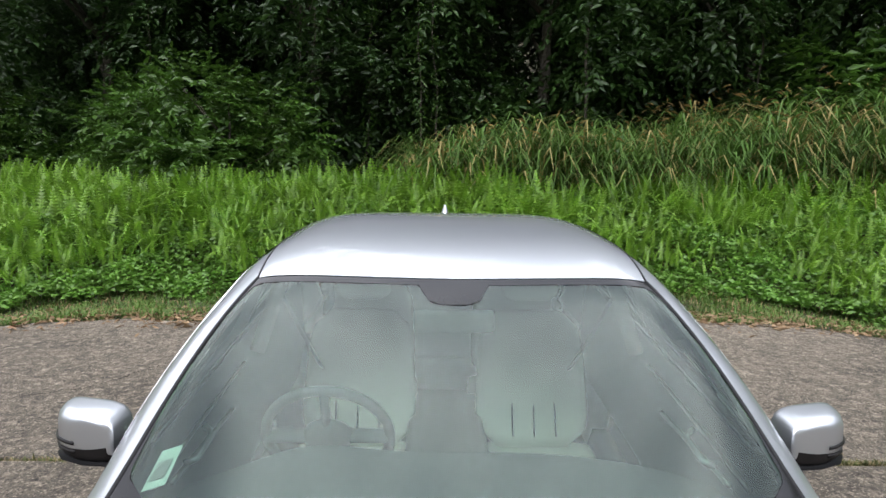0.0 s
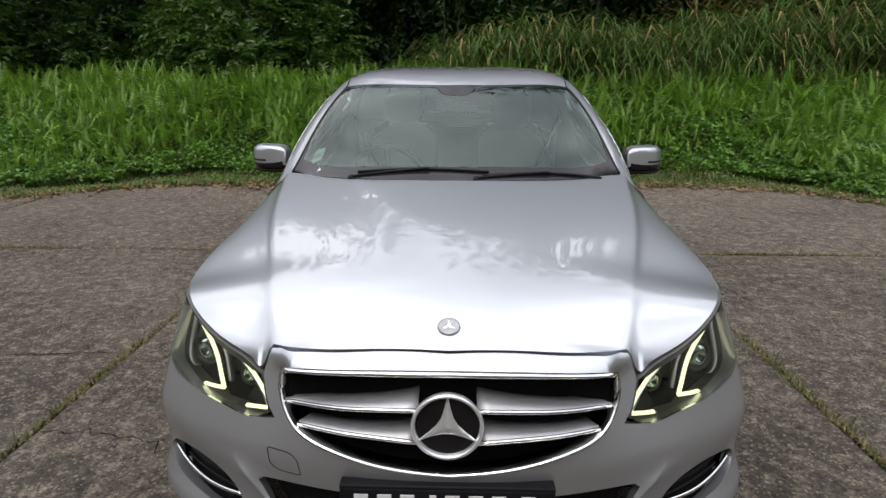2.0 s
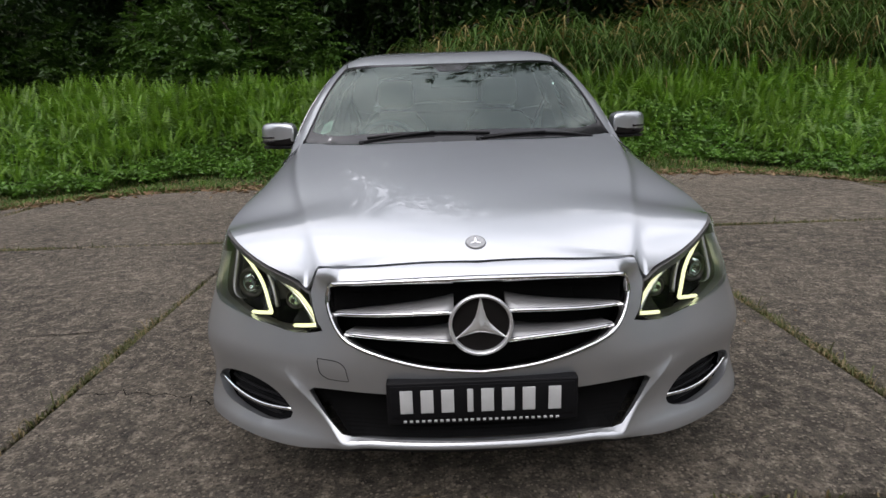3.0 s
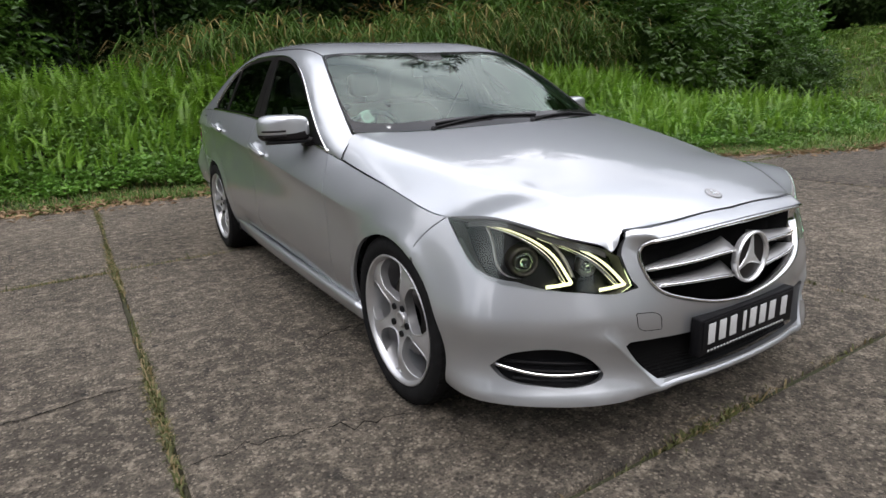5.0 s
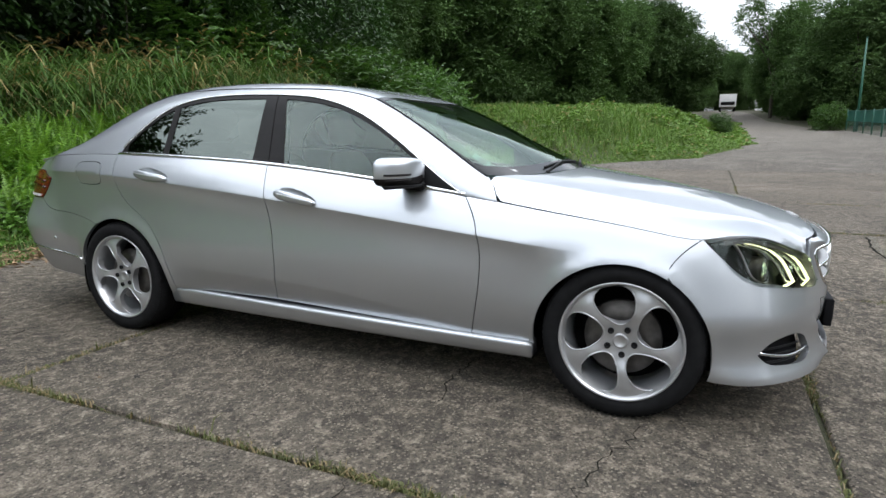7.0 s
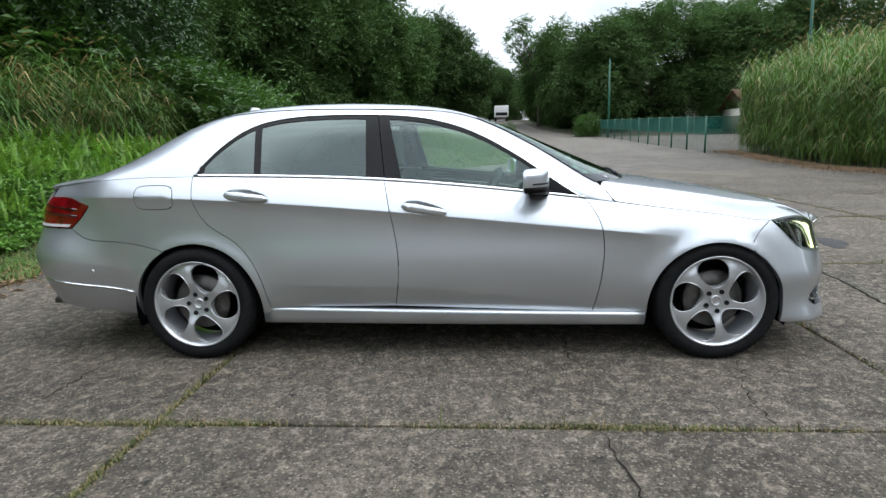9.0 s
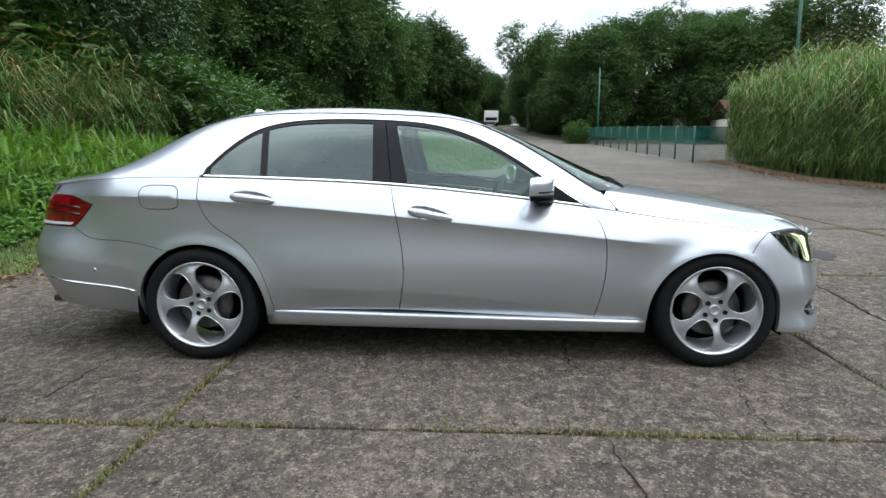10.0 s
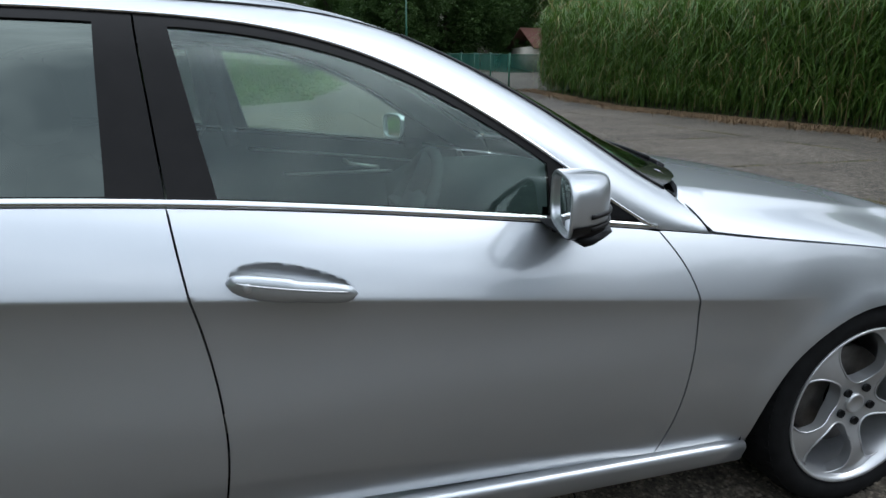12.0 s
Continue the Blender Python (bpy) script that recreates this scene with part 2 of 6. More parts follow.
LITTER = leaf_mat("dry_leaf_litter", (.19, .10, .05), (.32, .22, .12), rough=.8, thin=.1)
MOSS = leaf_mat("joint_grass", (.075, .100, .020), (.13, .135, .042), (.26, .20, .10), .32, .6)
LAWN = leaf_mat("verge_grass", (.080, .175, .018), (.145, .245, .036), (.30, .25, .10), .04, .6)
VERGE = leaf_mat("verge_weeds", (.065, .150, .020), (.120, .205, .035), (.26, .19, .09), .16, .6)
FERN = leaf_mat("fern_green", (.085, .215, .014), (.175, .325, .030), rough=.5)
CREEPER = leaf_mat("creeper_green", (.07, .19, .020), (.14, .28, .040), rough=.45)
REED = leaf_mat("reed_green", (.046, .116, .016), (.104, .190, .036), (.29, .235, .095), .14, .5)
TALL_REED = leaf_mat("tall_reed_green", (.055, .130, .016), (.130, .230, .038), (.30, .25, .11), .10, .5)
PLUME = leaf_mat("seed_head", (.26, .17, .055), (.38, .27, .10), rough=.8)
LEAF = leaf_mat("bush_leaf", (.030, .084, .010), (.070, .148, .020), rough=.42, tree=True)
DEEP = leaf_mat("forest_leaf", (.014, .042, .008), (.040, .090, .017), rough=.42, thin=.25, tree=True)
FARLEAF = leaf_mat("far_tree_leaf", (.034, .085, .016), (.085, .155, .036), rough=.8, thin=.3, tree=True)
BARK = soil_mat("bark", (.10, .085, .065), (.055, .046, .035))

# ---- building blocks ----
import mathutils.geometry

def mesh_of(name, verts, faces, mat, normals=None, smooth=True):
    me = bpy.data.meshes.new(name)
    me.from_pydata([tuple(map(float, v)) for v in verts] if not isinstance(verts, np.ndarray) else verts.tolist(), [], [tuple(map(int, f)) for f in faces])
    me.materials.append(mat)
    if smooth:
        me.polygons.foreach_set("use_smooth", [True] * len(me.polygons))
    if normals is not None:
        me.normals_split_custom_set_from_vertices([tuple(map(float, v)) for v in normals])
    me.update()
    return me


def thing(name, label, category, group="", kind="", at=None):
    ob = tagged(new(name), label, category, group, kind)
    if at is not None:
        ob.matrix_world = at
    return ob


def piece(name, me, parent, label="", m=None):
    ob = new(name, me)
    ob.parent = parent
    if m is not None:
        ob.matrix_basis = m
    if label:
        ob["label"] = label
    return ob


def part(name, bm, mat, parent, label="", smooth=True):
    me = bpy.data.meshes.new(name)
    bm.to_mesh(me)
    bm.free()
    me.materials.append(mat)
    if smooth:
        me.polygons.foreach_set("use_smooth", [True] * len(me.polygons))
    return piece(name, me, parent, label)


def inside(p, loop):
    x, y = p[:, 0][:, None], p[:, 1][:, None]
    x0, y0 = loop[:, 0][None], loop[:, 1][None]
    x1, y1 = np.roll(loop[:, 0], -1)[None], np.roll(loop[:, 1], -1)[None]
    with np.errstate(divide="ignore", invalid="ignore"):
        hit = ((y0 > y) != (y1 > y)) & (x < (x1 - x0) * (y - y0) / (y1 - y0) + x0)
    return hit.sum(1) % 2 == 1


def dense(loop, h):
    out = []
    for p, q in zip(loop, np.roll(loop, -1, axis=0)):
        n = max(1, int(np.ceil(np.hypot(*(q - p)) / h)))
        out += [p + (q - p) * i / n for i in range(n)]
    out = np.array(out)
    keep = np.hypot(*(out - np.roll(out, 1, axis=0)).T) > 1e-5
    return out[keep]


def inset(loop, g):
    area = np.sum(loop[:, 0] * np.roll(loop[:, 1], -1) - np.roll(loop[:, 0], -1) * loop[:, 1])
    t = np.roll(loop, -1, axis=0) - np.roll(loop, 1, axis=0)
    t /= np.maximum(np.hypot(*t.T), 1e-9)[:, None]
    return loop + np.sign(area) * g * np.stack([-t[:, 1], t[:, 0]], -1)


def bend(points, n=14):
    """A smooth open curve through a few points."""
    p = np.array(points, float)
    s = np.r_[0, np.cumsum(np.hypot(*np.diff(p, axis=0).T))]
    t = np.linspace(0, s[-1], n)
    return np.stack([spline(s, p[:, 0])(t), spline(s, p[:, 1])(t)], -1)


def line(*curves):
    return np.concatenate([np.atleast_2d(np.array(c, float)) for c in curves])


def sheet(name, loops, fn, mat, parent, h=.035, gap=.0, rim=.014, proud=0.0, centre=(0, 1.5, .55), label="", guides=()):
    """A panel: the region inside the first loop and outside the others, lifted onto the surface fn, with turned-in edges."""
    loops = [inset(dense(np.array(lp, float), h * .7), gap * (1 if i == 0 else -1)) for i, lp in enumerate(loops)]
    pts, edges = [], []
    for lp in loops:
        k = len(pts)
        pts += lp.tolist()
        edges += [(k + i, k + (i + 1) % len(lp)) for i in range(len(lp))]
    guide_pts = []
    for gd in guides:
        gd = np.array(gd, float)
        n = max(2, int(np.hypot(*np.diff(gd, axis=0).T).sum() / (h * .5)))
        s_ = np.r_[0, np.cumsum(np.hypot(*np.diff(gd, axis=0).T))]
        t_ = np.linspace(0, s_[-1], n)
        gd = np.stack([np.interp(t_, s_, gd[:, 0]), np.interp(t_, s_, gd[:, 1])], -1)
        fine = inside(gd, inset(loops[0], .002))
        for lp in loops[1:]:
            fine &= ~inside(gd, inset(lp, -.002))
        k = len(pts)
        pts += gd.tolist()
        edges += [(k + i, k + i + 1) for i in range(n - 1) if fine[i] and fine[i + 1]]
        guide_pts.append(gd)
    lo, hi = loops[0].min(0), loops[0].max(0)
    gx, gy = np.meshgrid(np.arange(lo[0], hi[0], h), np.arange(lo[1], hi[1], h), indexing="ij")
    g = np.stack([gx.ravel(), gy.ravel()], -1) + h * .37
    ok = inside(g, loops[0])
    for lp in loops[1:]:
        ok &= ~inside(g, lp)
    g = g[ok]
    if len(g):
        edge = np.concatenate(loops + guide_pts)
        near = np.array([np.min(np.hypot(edge[:, 0] - p[0], edge[:, 1] - p[1])) for p in g])
        g = g[near > .4 * h]
    pts += g.tolist()
    from_cdt = delaunay([Vector(p) for p in pts], edges, [], 0, 1e-7)
    v2, tris = np.array([tuple(v) for v in from_cdt[0]]), np.array([f for f in from_cdt[2] if len(f) == 3])
    mid = v2[tris].mean(1)
    ok = inside(mid, loops[0])
    for lp in loops[1:]:
        ok &= ~inside(mid, lp)
    tris = tris[ok]
    u, v, e = v2[:, 0], v2[:, 1], 1e-4
    p = fn(u, v)
    nrm = np.cross(fn(u + e, v) - fn(u - e, v), fn(u, v + e) - fn(u, v - e))
    nrm /= np.maximum(np.linalg.norm(nrm, axis=1), 1e-12)[:, None]
    away = p - np.array(centre)
    away[:, 1] = p[:, 1] - np.clip(p[:, 1], .2, 3.0) if centre[0] == 0 else away[:, 1]
    nrm *= np.where(np.sum(nrm * away, 1) < 0, -1, 1)[:, None]
    p = p + nrm * proud
    face_n = np.cross(p[tris[:, 1]] - p[tris[:, 0]], p[tris[:, 2]] - p[tris[:, 0]])
    turn = np.sum(face_n * nrm[tris[:, 0]], 1) < 0
    tris[turn] = tris[turn][:, ::-1]
    verts, normals, faces = p.tolist(), nrm.tolist(), tris.tolist()
    if rim:
        half = np.concatenate([tris[:, [0, 1]], tris[:, [1, 2]], tris[:, [2, 0]]])
        have = set(map(tuple, half.tolist()))
        border = [(a, b) for a, b in have if (b, a) not in have]
        side = {}
        for a, b in border:
            d = np.cross(p[b] - p[a], nrm[a])
            d /= max(np.linalg.norm(d), 1e-12)
            side[a], side[b] = side.get(a, 0) + d, side.get(b, 0) + d
        first = {}
        for a, d in side.items():
            d = d / max(np.linalg.norm(d), 1e-9)
            first[a] = len(verts)
            verts += [p[a].tolist(), (p[a] - nrm[a] * rim).tolist()]
            normals += [d.tolist()] * 2
        faces += [(first[b], first[a], first[a] + 1, first[b] + 1) for a, b in border]
    return piece(name, mesh_of(name, verts, faces, mat, normals), parent, label)


def delaunay(*args):
    return mathutils.geometry.delaunay_2d_cdt(*args)


def box(bm, lo, hi, m=None, bevel=0.0):
    """An axis-aligned box, bevelled, in the frame m."""
    r = bmesh.ops.create_cube(bm, size=1)
    vs = r["verts"]
    for v in vs:
        v.co = Vector([(lo[i] + hi[i]) / 2 + v.co[i] * (hi[i] - lo[i]) for i in range(3)])
    if bevel:
        es = list({e for v in vs for e in v.link_edges})
        vs = list({v for f in bmesh.ops.bevel(bm, geom=es, offset=bevel, segments=2, affect="EDGES", profile=.6)["faces"] for v in f.verts} | {v for v in vs if v.is_valid})
    if m is not None:
        bmesh.ops.transform(bm, matrix=m, verts=[v for v in vs if v.is_valid])
    return bm


def lathe(profile, n=64, axis="x", mat=None, name="lathe", closed=False, start=0.0):
    """Turns (along, radius) points round an axis."""
    vs, fs = [], []
    k = len(profile)
    for i in range(n):
        c, s = math.cos(2 * math.pi * i / n + start), math.sin(2 * math.pi * i / n + start)
        for a, r in profile:
            vs.append({"x": (a, r * c, r * s), "y": (r * c, a, r * s), "z": (r * c, r * s, a)}[axis])
    m = k if closed else k - 1
    for i in range(n):
        for j in range(m):
            fs.append((i * k + j, ((i + 1) % n) * k + j, ((i + 1) % n) * k + (j + 1) % k, i * k + (j + 1) % k))
    return mesh_of(name, vs, fs, mat)


def tube(name, pts, radius, mat, parent=None, n=8, label="", taper=None, flat=1.0):
    """A round bar along points; taper: radii at its points."""
    p = np.array(pts, float)
    vs, fs = [], []
    for i in range(len(p)):
        d = Vector(p[min(i + 1, len(p) - 1)] - p[max(i - 1, 0)]).normalized()
        u = d.cross(Vector((0, 0, 1)) if abs(d.z) < .9 else Vector((1, 0, 0))).normalized()
        w = d.cross(u)
        r = radius if taper is None else taper[i]
        for k in range(n):
            c, s = math.cos(2 * math.pi * k / n), math.sin(2 * math.pi * k / n)
            vs.append(tuple(Vector(p[i]) + u * (r * c) + w * (r * s * flat)))
    for i in range(len(p) - 1):
        fs += [(i * n + k, i * n + (k + 1) % n, (i + 1) * n + (k + 1) % n, (i + 1) * n + k) for k in range(n)]
    fs += [tuple(range(n))[::-1], tuple((len(p) - 1) * n + k for k in range(n))]
    me = mesh_of(name, vs, fs, mat)
    return piece(name, me, parent, label) if parent is not None else me


def loft(rows, mat, name, closed=False):
    """Joins rows of equal length into one smooth skin."""
    r = np.array(rows, float)
    a, b = r.shape[:2]
    fs = [(i * b + j, i * b + (j + 1) % b, (i + 1) * b + (j + 1) % b, (i + 1) * b + j) for i in range(a - 1) for j in range(b if closed else b - 1)]
    if closed:
        fs += [tuple(range(b))[::-1], tuple((a - 1) * b + j for j in range(b))]
    return mesh_of(name, r.reshape(-1, 3), fs, mat)

# ---- the car's body as smooth functions (front axle at y = 0, nose towards -y, ground z = 0) ----
def spline(xs, ys):
    """A natural cubic through the knots, straight beyond them."""
    xs, ys = np.array(xs, float), np.array(ys, float)
    h, n = np.diff(xs), len(xs)
    m, r = np.eye(n), np.zeros(n)
    for i in range(1, n - 1):
        m[i, i - 1:i + 2] = h[i - 1], 2 * (h[i - 1] + h[i]), h[i]
        r[i] = 6 * ((ys[i + 1] - ys[i]) / h[i] - (ys[i] - ys[i - 1]) / h[i - 1])
    k = np.linalg.solve(m, r)

    def f(x):
        x = np.asarray(x, float)
        c = np.clip(x, xs[0], xs[-1])
        i = np.clip(np.searchsorted(xs, c) - 1, 0, n - 2)
        a, b = xs[i + 1] - c, c - xs[i]
        v = (k[i] * a ** 3 + k[i + 1] * b ** 3) / (6 * h[i]) + (ys[i] / h[i] - k[i] * h[i] / 6) * a + (ys[i + 1] / h[i] - k[i + 1] * h[i] / 6) * b
        s0 = (ys[1] - ys[0]) / h[0] - h[0] * k[1] / 6
        s1 = (ys[-1] - ys[-2]) / h[-1] + h[-1] * k[-2] / 6
        return v + s0 * np.minimum(x - xs[0], 0) + s1 * np.maximum(x - xs[-1], 0)
    return f


def step(x, a, b):
    t = np.clip((np.asarray(x, float) - a) / (b - a), 0, 1)
    return t * t * (3 - 2 * t)


# plan outline at bumper height, from the middle of the nose round one side to the middle of the tail
OUTLINE = np.array([(0, -.805), (.25, -.790), (.45, -.742), (.62, -.672), (.755, -.578), (.835, -.470), (.872, -.350), (.890, -.200), (.898, 0),
                    (.905, .6), (.915, 1.3), (.920, 2.0), (.917, 2.6), (.908, 3.0), (.885, 3.35), (.845, 3.62), (.770, 3.82), (.600, 3.95), (.300, 4.02), (0, 4.035)])
_chord = np.r_[0, np.cumsum(np.hypot(*np.diff(OUTLINE, axis=0).T))]
_ox, _oy = spline(np.r_[-_chord[:0:-1], _chord], np.r_[-OUTLINE[:0:-1, 0], OUTLINE[:, 0]]), spline(np.r_[-_chord[:0:-1], _chord], np.r_[OUTLINE[:0:-1, 1], OUTLINE[:, 1]])
_ta = np.linspace(0, _chord[-1], 3000)
_tx, _ty = _ox(_ta), _oy(_ta)


def a_of_y(y):
    return np.interp(y, _ty, _ta)


def a_of_x(x):
    """Round the nose, by the distance from the middle line."""
    k = np.argmax(_tx > .87)
    return np.sign(x) * np.interp(np.abs(x), _tx[:k], _ta[:k])


crease_z = spline([-.9, -.3, .276, .616, 1.738, 2.645, 3.3, 4.0], [.62, .655, .692, .725, .840, .913, .94, .93])
belt_z = spline([-.5, .3, .693, 1.2, 1.782, 2.466, 2.86, 3.4, 3.9], [.74, .835, .886, .947, 1.003, 1.036, 1.046, 1.035, .985])
nose_mid = spline([.14, .18, .24, .30, .45, .60, .69, .712, .728, .740, .80], [-.02, .0, .02, .0, .0, -.003, -.010, -.020, -.050, -.095, -.32])
nose_side = spline([.14, .18, .22, .26, .32, .39, .455, .50, .56, .62, .70, .77, .86], [.0, .020, .022, .004, -.012, -.008, .0, -.009, -.026, -.043, -.066, -.085, -.125])
tail_off = spline([.2, .3, .42, .55, .65, .75, .9, 1.0, 1.1], [-.03, .005, .040, .058, .038, -.004, -.042, -.110, -.19])
low_line = spline([.4, .8, 1.0, 1.2, 1.48, 1.7, 2.1, 2.45], [.25, .313, .346, .376, .406, .42, .43, .445])
ARCH_F, ARCH_R = (.012, .300, .350), (2.868, .305, .370)


def side_offset(y, z):
    sharp = step(y, .15, .45) * (1 - step(y, 3.40, 3.75))
    s = .050 - .0465 * sharp
    u = z - crease_z(y)
    up = s * np.logaddexp(0, u / s)
    d = -(.36 * up + 1.15 * up * up) - sharp * .017 * (1 - np.exp(np.minimum(u, 0) / .045))
    d = d + .012 * np.exp(-((z - .56) / .12) ** 2) * step(y, .3, .9) * (1 - step(y, 2.3, 2.8))
    d = d - .85 * np.maximum(0, .48 - z) ** 2
    # the lower doors turn under along a rising line
    d = d - .15 * .0035 * np.logaddexp(0, (low_line(y) - z) / .0035) * step(y, .62, .85) * (1 - step(y, 2.15, 2.45))
    for yc, zc, r in (ARCH_F, ARCH_R):
        ring = np.hypot(y - yc, z - zc) - r
        d = d + .011 * np.exp(-(ring / .045) ** 2) * step(z, .16, .34)
    return d


def blade_x(z):
    return .395 + (z - .255) * .90


def body(a, z):
    """The lower body: a runs round the outline (minus: the other side), z is the height."""
    a, z = np.broadcast_arrays(np.asarray(a, float), np.asarray(z, float))
    x, y, e = _ox(a), _oy(a), 1e-3
    tx, ty = _ox(a + e) - _ox(a - e), _oy(a + e) - _oy(a - e)
    n = np.hypot(tx, ty)
    nx, ny = ty / n, -tx / n
    w = step(np.abs(x), .22 + .16 * step(z, .65, .71), .50)
    front = nose_mid(z) * (1 - w) + nose_side(z) * w - .014 * np.exp(-((np.abs(x) - .435) / .03) ** 2) * step(z, .695, .725)
    # the blade that runs from the fog intake down to the lower grille
    blade = (np.abs(x) - blade_x(z)) * .74
    front = front + .020 * np.exp(-np.abs(blade) / np.where(blade > 0, .05, .03)) * step(z, .19, .25) * (1 - step(z, .38, .45))
    f = 1 - step(y, -.50, -.08)
    r = step(y, 3.35, 3.75)
    # the bumper corner and front arch stand out below the lamps
    flare = .022 * step(y, -.64, -.42) * (1 - step(y, .02, .32)) * step(z, .16, .27) * (1 - step(z, .36, .80))
    d = flare + front * f + tail_off(z) * r + side_offset(y, z) * (1 - f) * (1 - r)
    # the rear bumper turns under below a crease
    d = d - .17 * .004 * np.logaddexp(0, (.52 + .142 * (y - 3.2) - z) / .004) * step(y, 3.14, 3.34) * step(z, .0, .2)
    return np.stack([x + nx * d, y + ny * d, z], -1)


hood_mid = spline([-.78, -.725, -.66, -.58, -.41, -.24, .1, .40, .6], [.692, .7365, .772, .800, .840, .875, .934, .980, 1.008])
seam_z = spline([-.72, -.69, -.666, -.648, -.60, -.54, -.488, -.413, -.35, -.29, -.12, .187, .533, .62], [.640, .648, .660, .672, .703, .738, .759, .769, .764, .757, .774, .818, .866, .880])
_sy = np.linspace(-.3, .7, 200)
_sx = body(a_of_y(_sy), seam_z(_sy))[:, 0]
seam_x = spline([-.72, -.69, -.667, -.645, -.60, -.54, -.488, -.413, -.29, -.12, .187, .4, .56], [.436, .450, .466, .514, .600, .684, .728, .768, *np.interp([-.29, -.12, .187, .4, .56], _sy, _sx)])


fold_x = spline([-.74, -.66, -.57, -.3, -.1, .1, .3, .6], [.438, .449, .476, .553, .612, .662, .702, .745])
fold_share = spline([-.74, -.72, -.701, -.685, -.671, -.655, -.5, -.3, .3, .6], [.15, .20, .28, .36, .41, .43, .40, .36, .30, .28])


def hood(x, y):
    """The bonnet: a shallow dome between two folds, falling from them to the seams."""
    u, xc, sx = np.abs(x), fold_x(y), seam_x(y)
    total = hood_mid(y) - seam_z(y)
    wide = np.maximum(sx - xc, .012)
    w = .005 * np.logaddexp(0, (u - xc) / .005)
    v = np.minimum(w / wide, 1.03)
    drop = total * (fold_share(y) * ((u - w) / xc) ** 2 + (1 - fold_share(y)) * (.19 * (1 - np.exp(-w / .013)) + .81 * (.85 * v - .10 * v ** 2 + .25 * v ** 4)))
    return np.stack([x + 0 * y, y + 0 * x, hood_mid(y) - drop], -1)


roof_z = spline([.30, .39, .62, .82, 1.05, 1.245, 1.42, 1.7, 2.0, 2.3, 2.6, 2.82, 3.0, 3.2, 3.42, 3.56, 3.7, 3.9],
                [.945, .985, 1.085, 1.170, 1.264, 1.339, 1.391, 1.430, 1.447, 1.448, 1.430, 1.399, 1.352, 1.262, 1.142, 1.084, 1.056, 1.012])
shape_p = spline([.3, .65, .95, 1.265, 1.9, 2.5, 2.9, 3.3, 3.9], [2.0, 2.15, 3.4, 6.4, 6.6, 5.8, 3.4, 2.1, 2.3])
shape_q = spline([.3, .65, .95, 1.265, 1.9, 2.5, 2.9, 3.3, 3.9], [1.8, 1.85, 4.6, 8.6, 9.8, 8.8, 4.5, 2.1, 2.3])


_lean_y = np.linspace(.3, 3.9, 400)
_lean_v = np.clip(spline([.3, .55, .75, .98, 1.22, 1.46, 1.9, 2.6, 3.0, 3.4, 3.9], [0, 0, .03, .09, .165, .21, .245, .245, .18, .10, .08])(_lean_y), 0, 1)


def cabin_parts(y):
    zb = belt_z(y)
    xb = body(a_of_y(y), zb)[..., 0]
    lean = np.interp(y, _lean_y, _lean_v)
    return shape_p(y), shape_q(y), zb, xb, lean


def cabin(y, m):
    """The upper body: m is 0 at the belt and 1 on the middle line of the roof (2 - m: the other side)."""
    y, m = np.broadcast_arrays(np.asarray(y, float), np.asarray(m, float))
    side = np.where(m > 1, -1., 1.)
    g = np.clip(np.where(m > 1, 2 - m, m), 0, 1) * np.pi / 2
    p, q, zb, xb, lean = cabin_parts(y)
    lo, hi = np.full(y.shape, .6), np.full(y.shape, 1.5)
    c, s = np.maximum(np.cos(g), 0), np.sin(g)
    for _ in range(34):
        mid = (lo + hi) / 2
        big = (mid * c) ** p + (mid * s) ** q > 1
        lo, hi = np.where(big, lo, mid), np.where(big, mid, hi)
    t = lo * s
    return np.stack([side * xb * (1 - lean * t) * lo * c, y, zb + (roof_z(y) - zb) * t], -1)


def m_of_z(y, z):
    p, q, zb, xb, lean = cabin_parts(y)
    t = np.clip((z - zb) / (roof_z(y) - zb), 0, 1)
    return np.arctan2(t, (1 - t ** q) ** (1 / p)) * 2 / np.pi


def m_of_x(x, y):
    x, y = np.broadcast_arrays(np.asarray(x, float), np.asarray(y, float))
    p, q, zb, xb, lean = cabin_parts(y)
    lo, hi = np.zeros(x.shape), np.ones(x.shape)
    for _ in range(44):
        t = (lo + hi) / 2
        out = xb * (1 - lean * t) * (1 - t ** q) ** (1 / p) > np.abs(x)
        lo, hi = np.where(out, t, lo), np.where(out, hi, t)
    t = (lo + hi) / 2
    m = np.arctan2(t, np.abs(x) / (xb * (1 - lean * t))) * 2 / np.pi
    return np.where(x < 0, 2 - m, m)

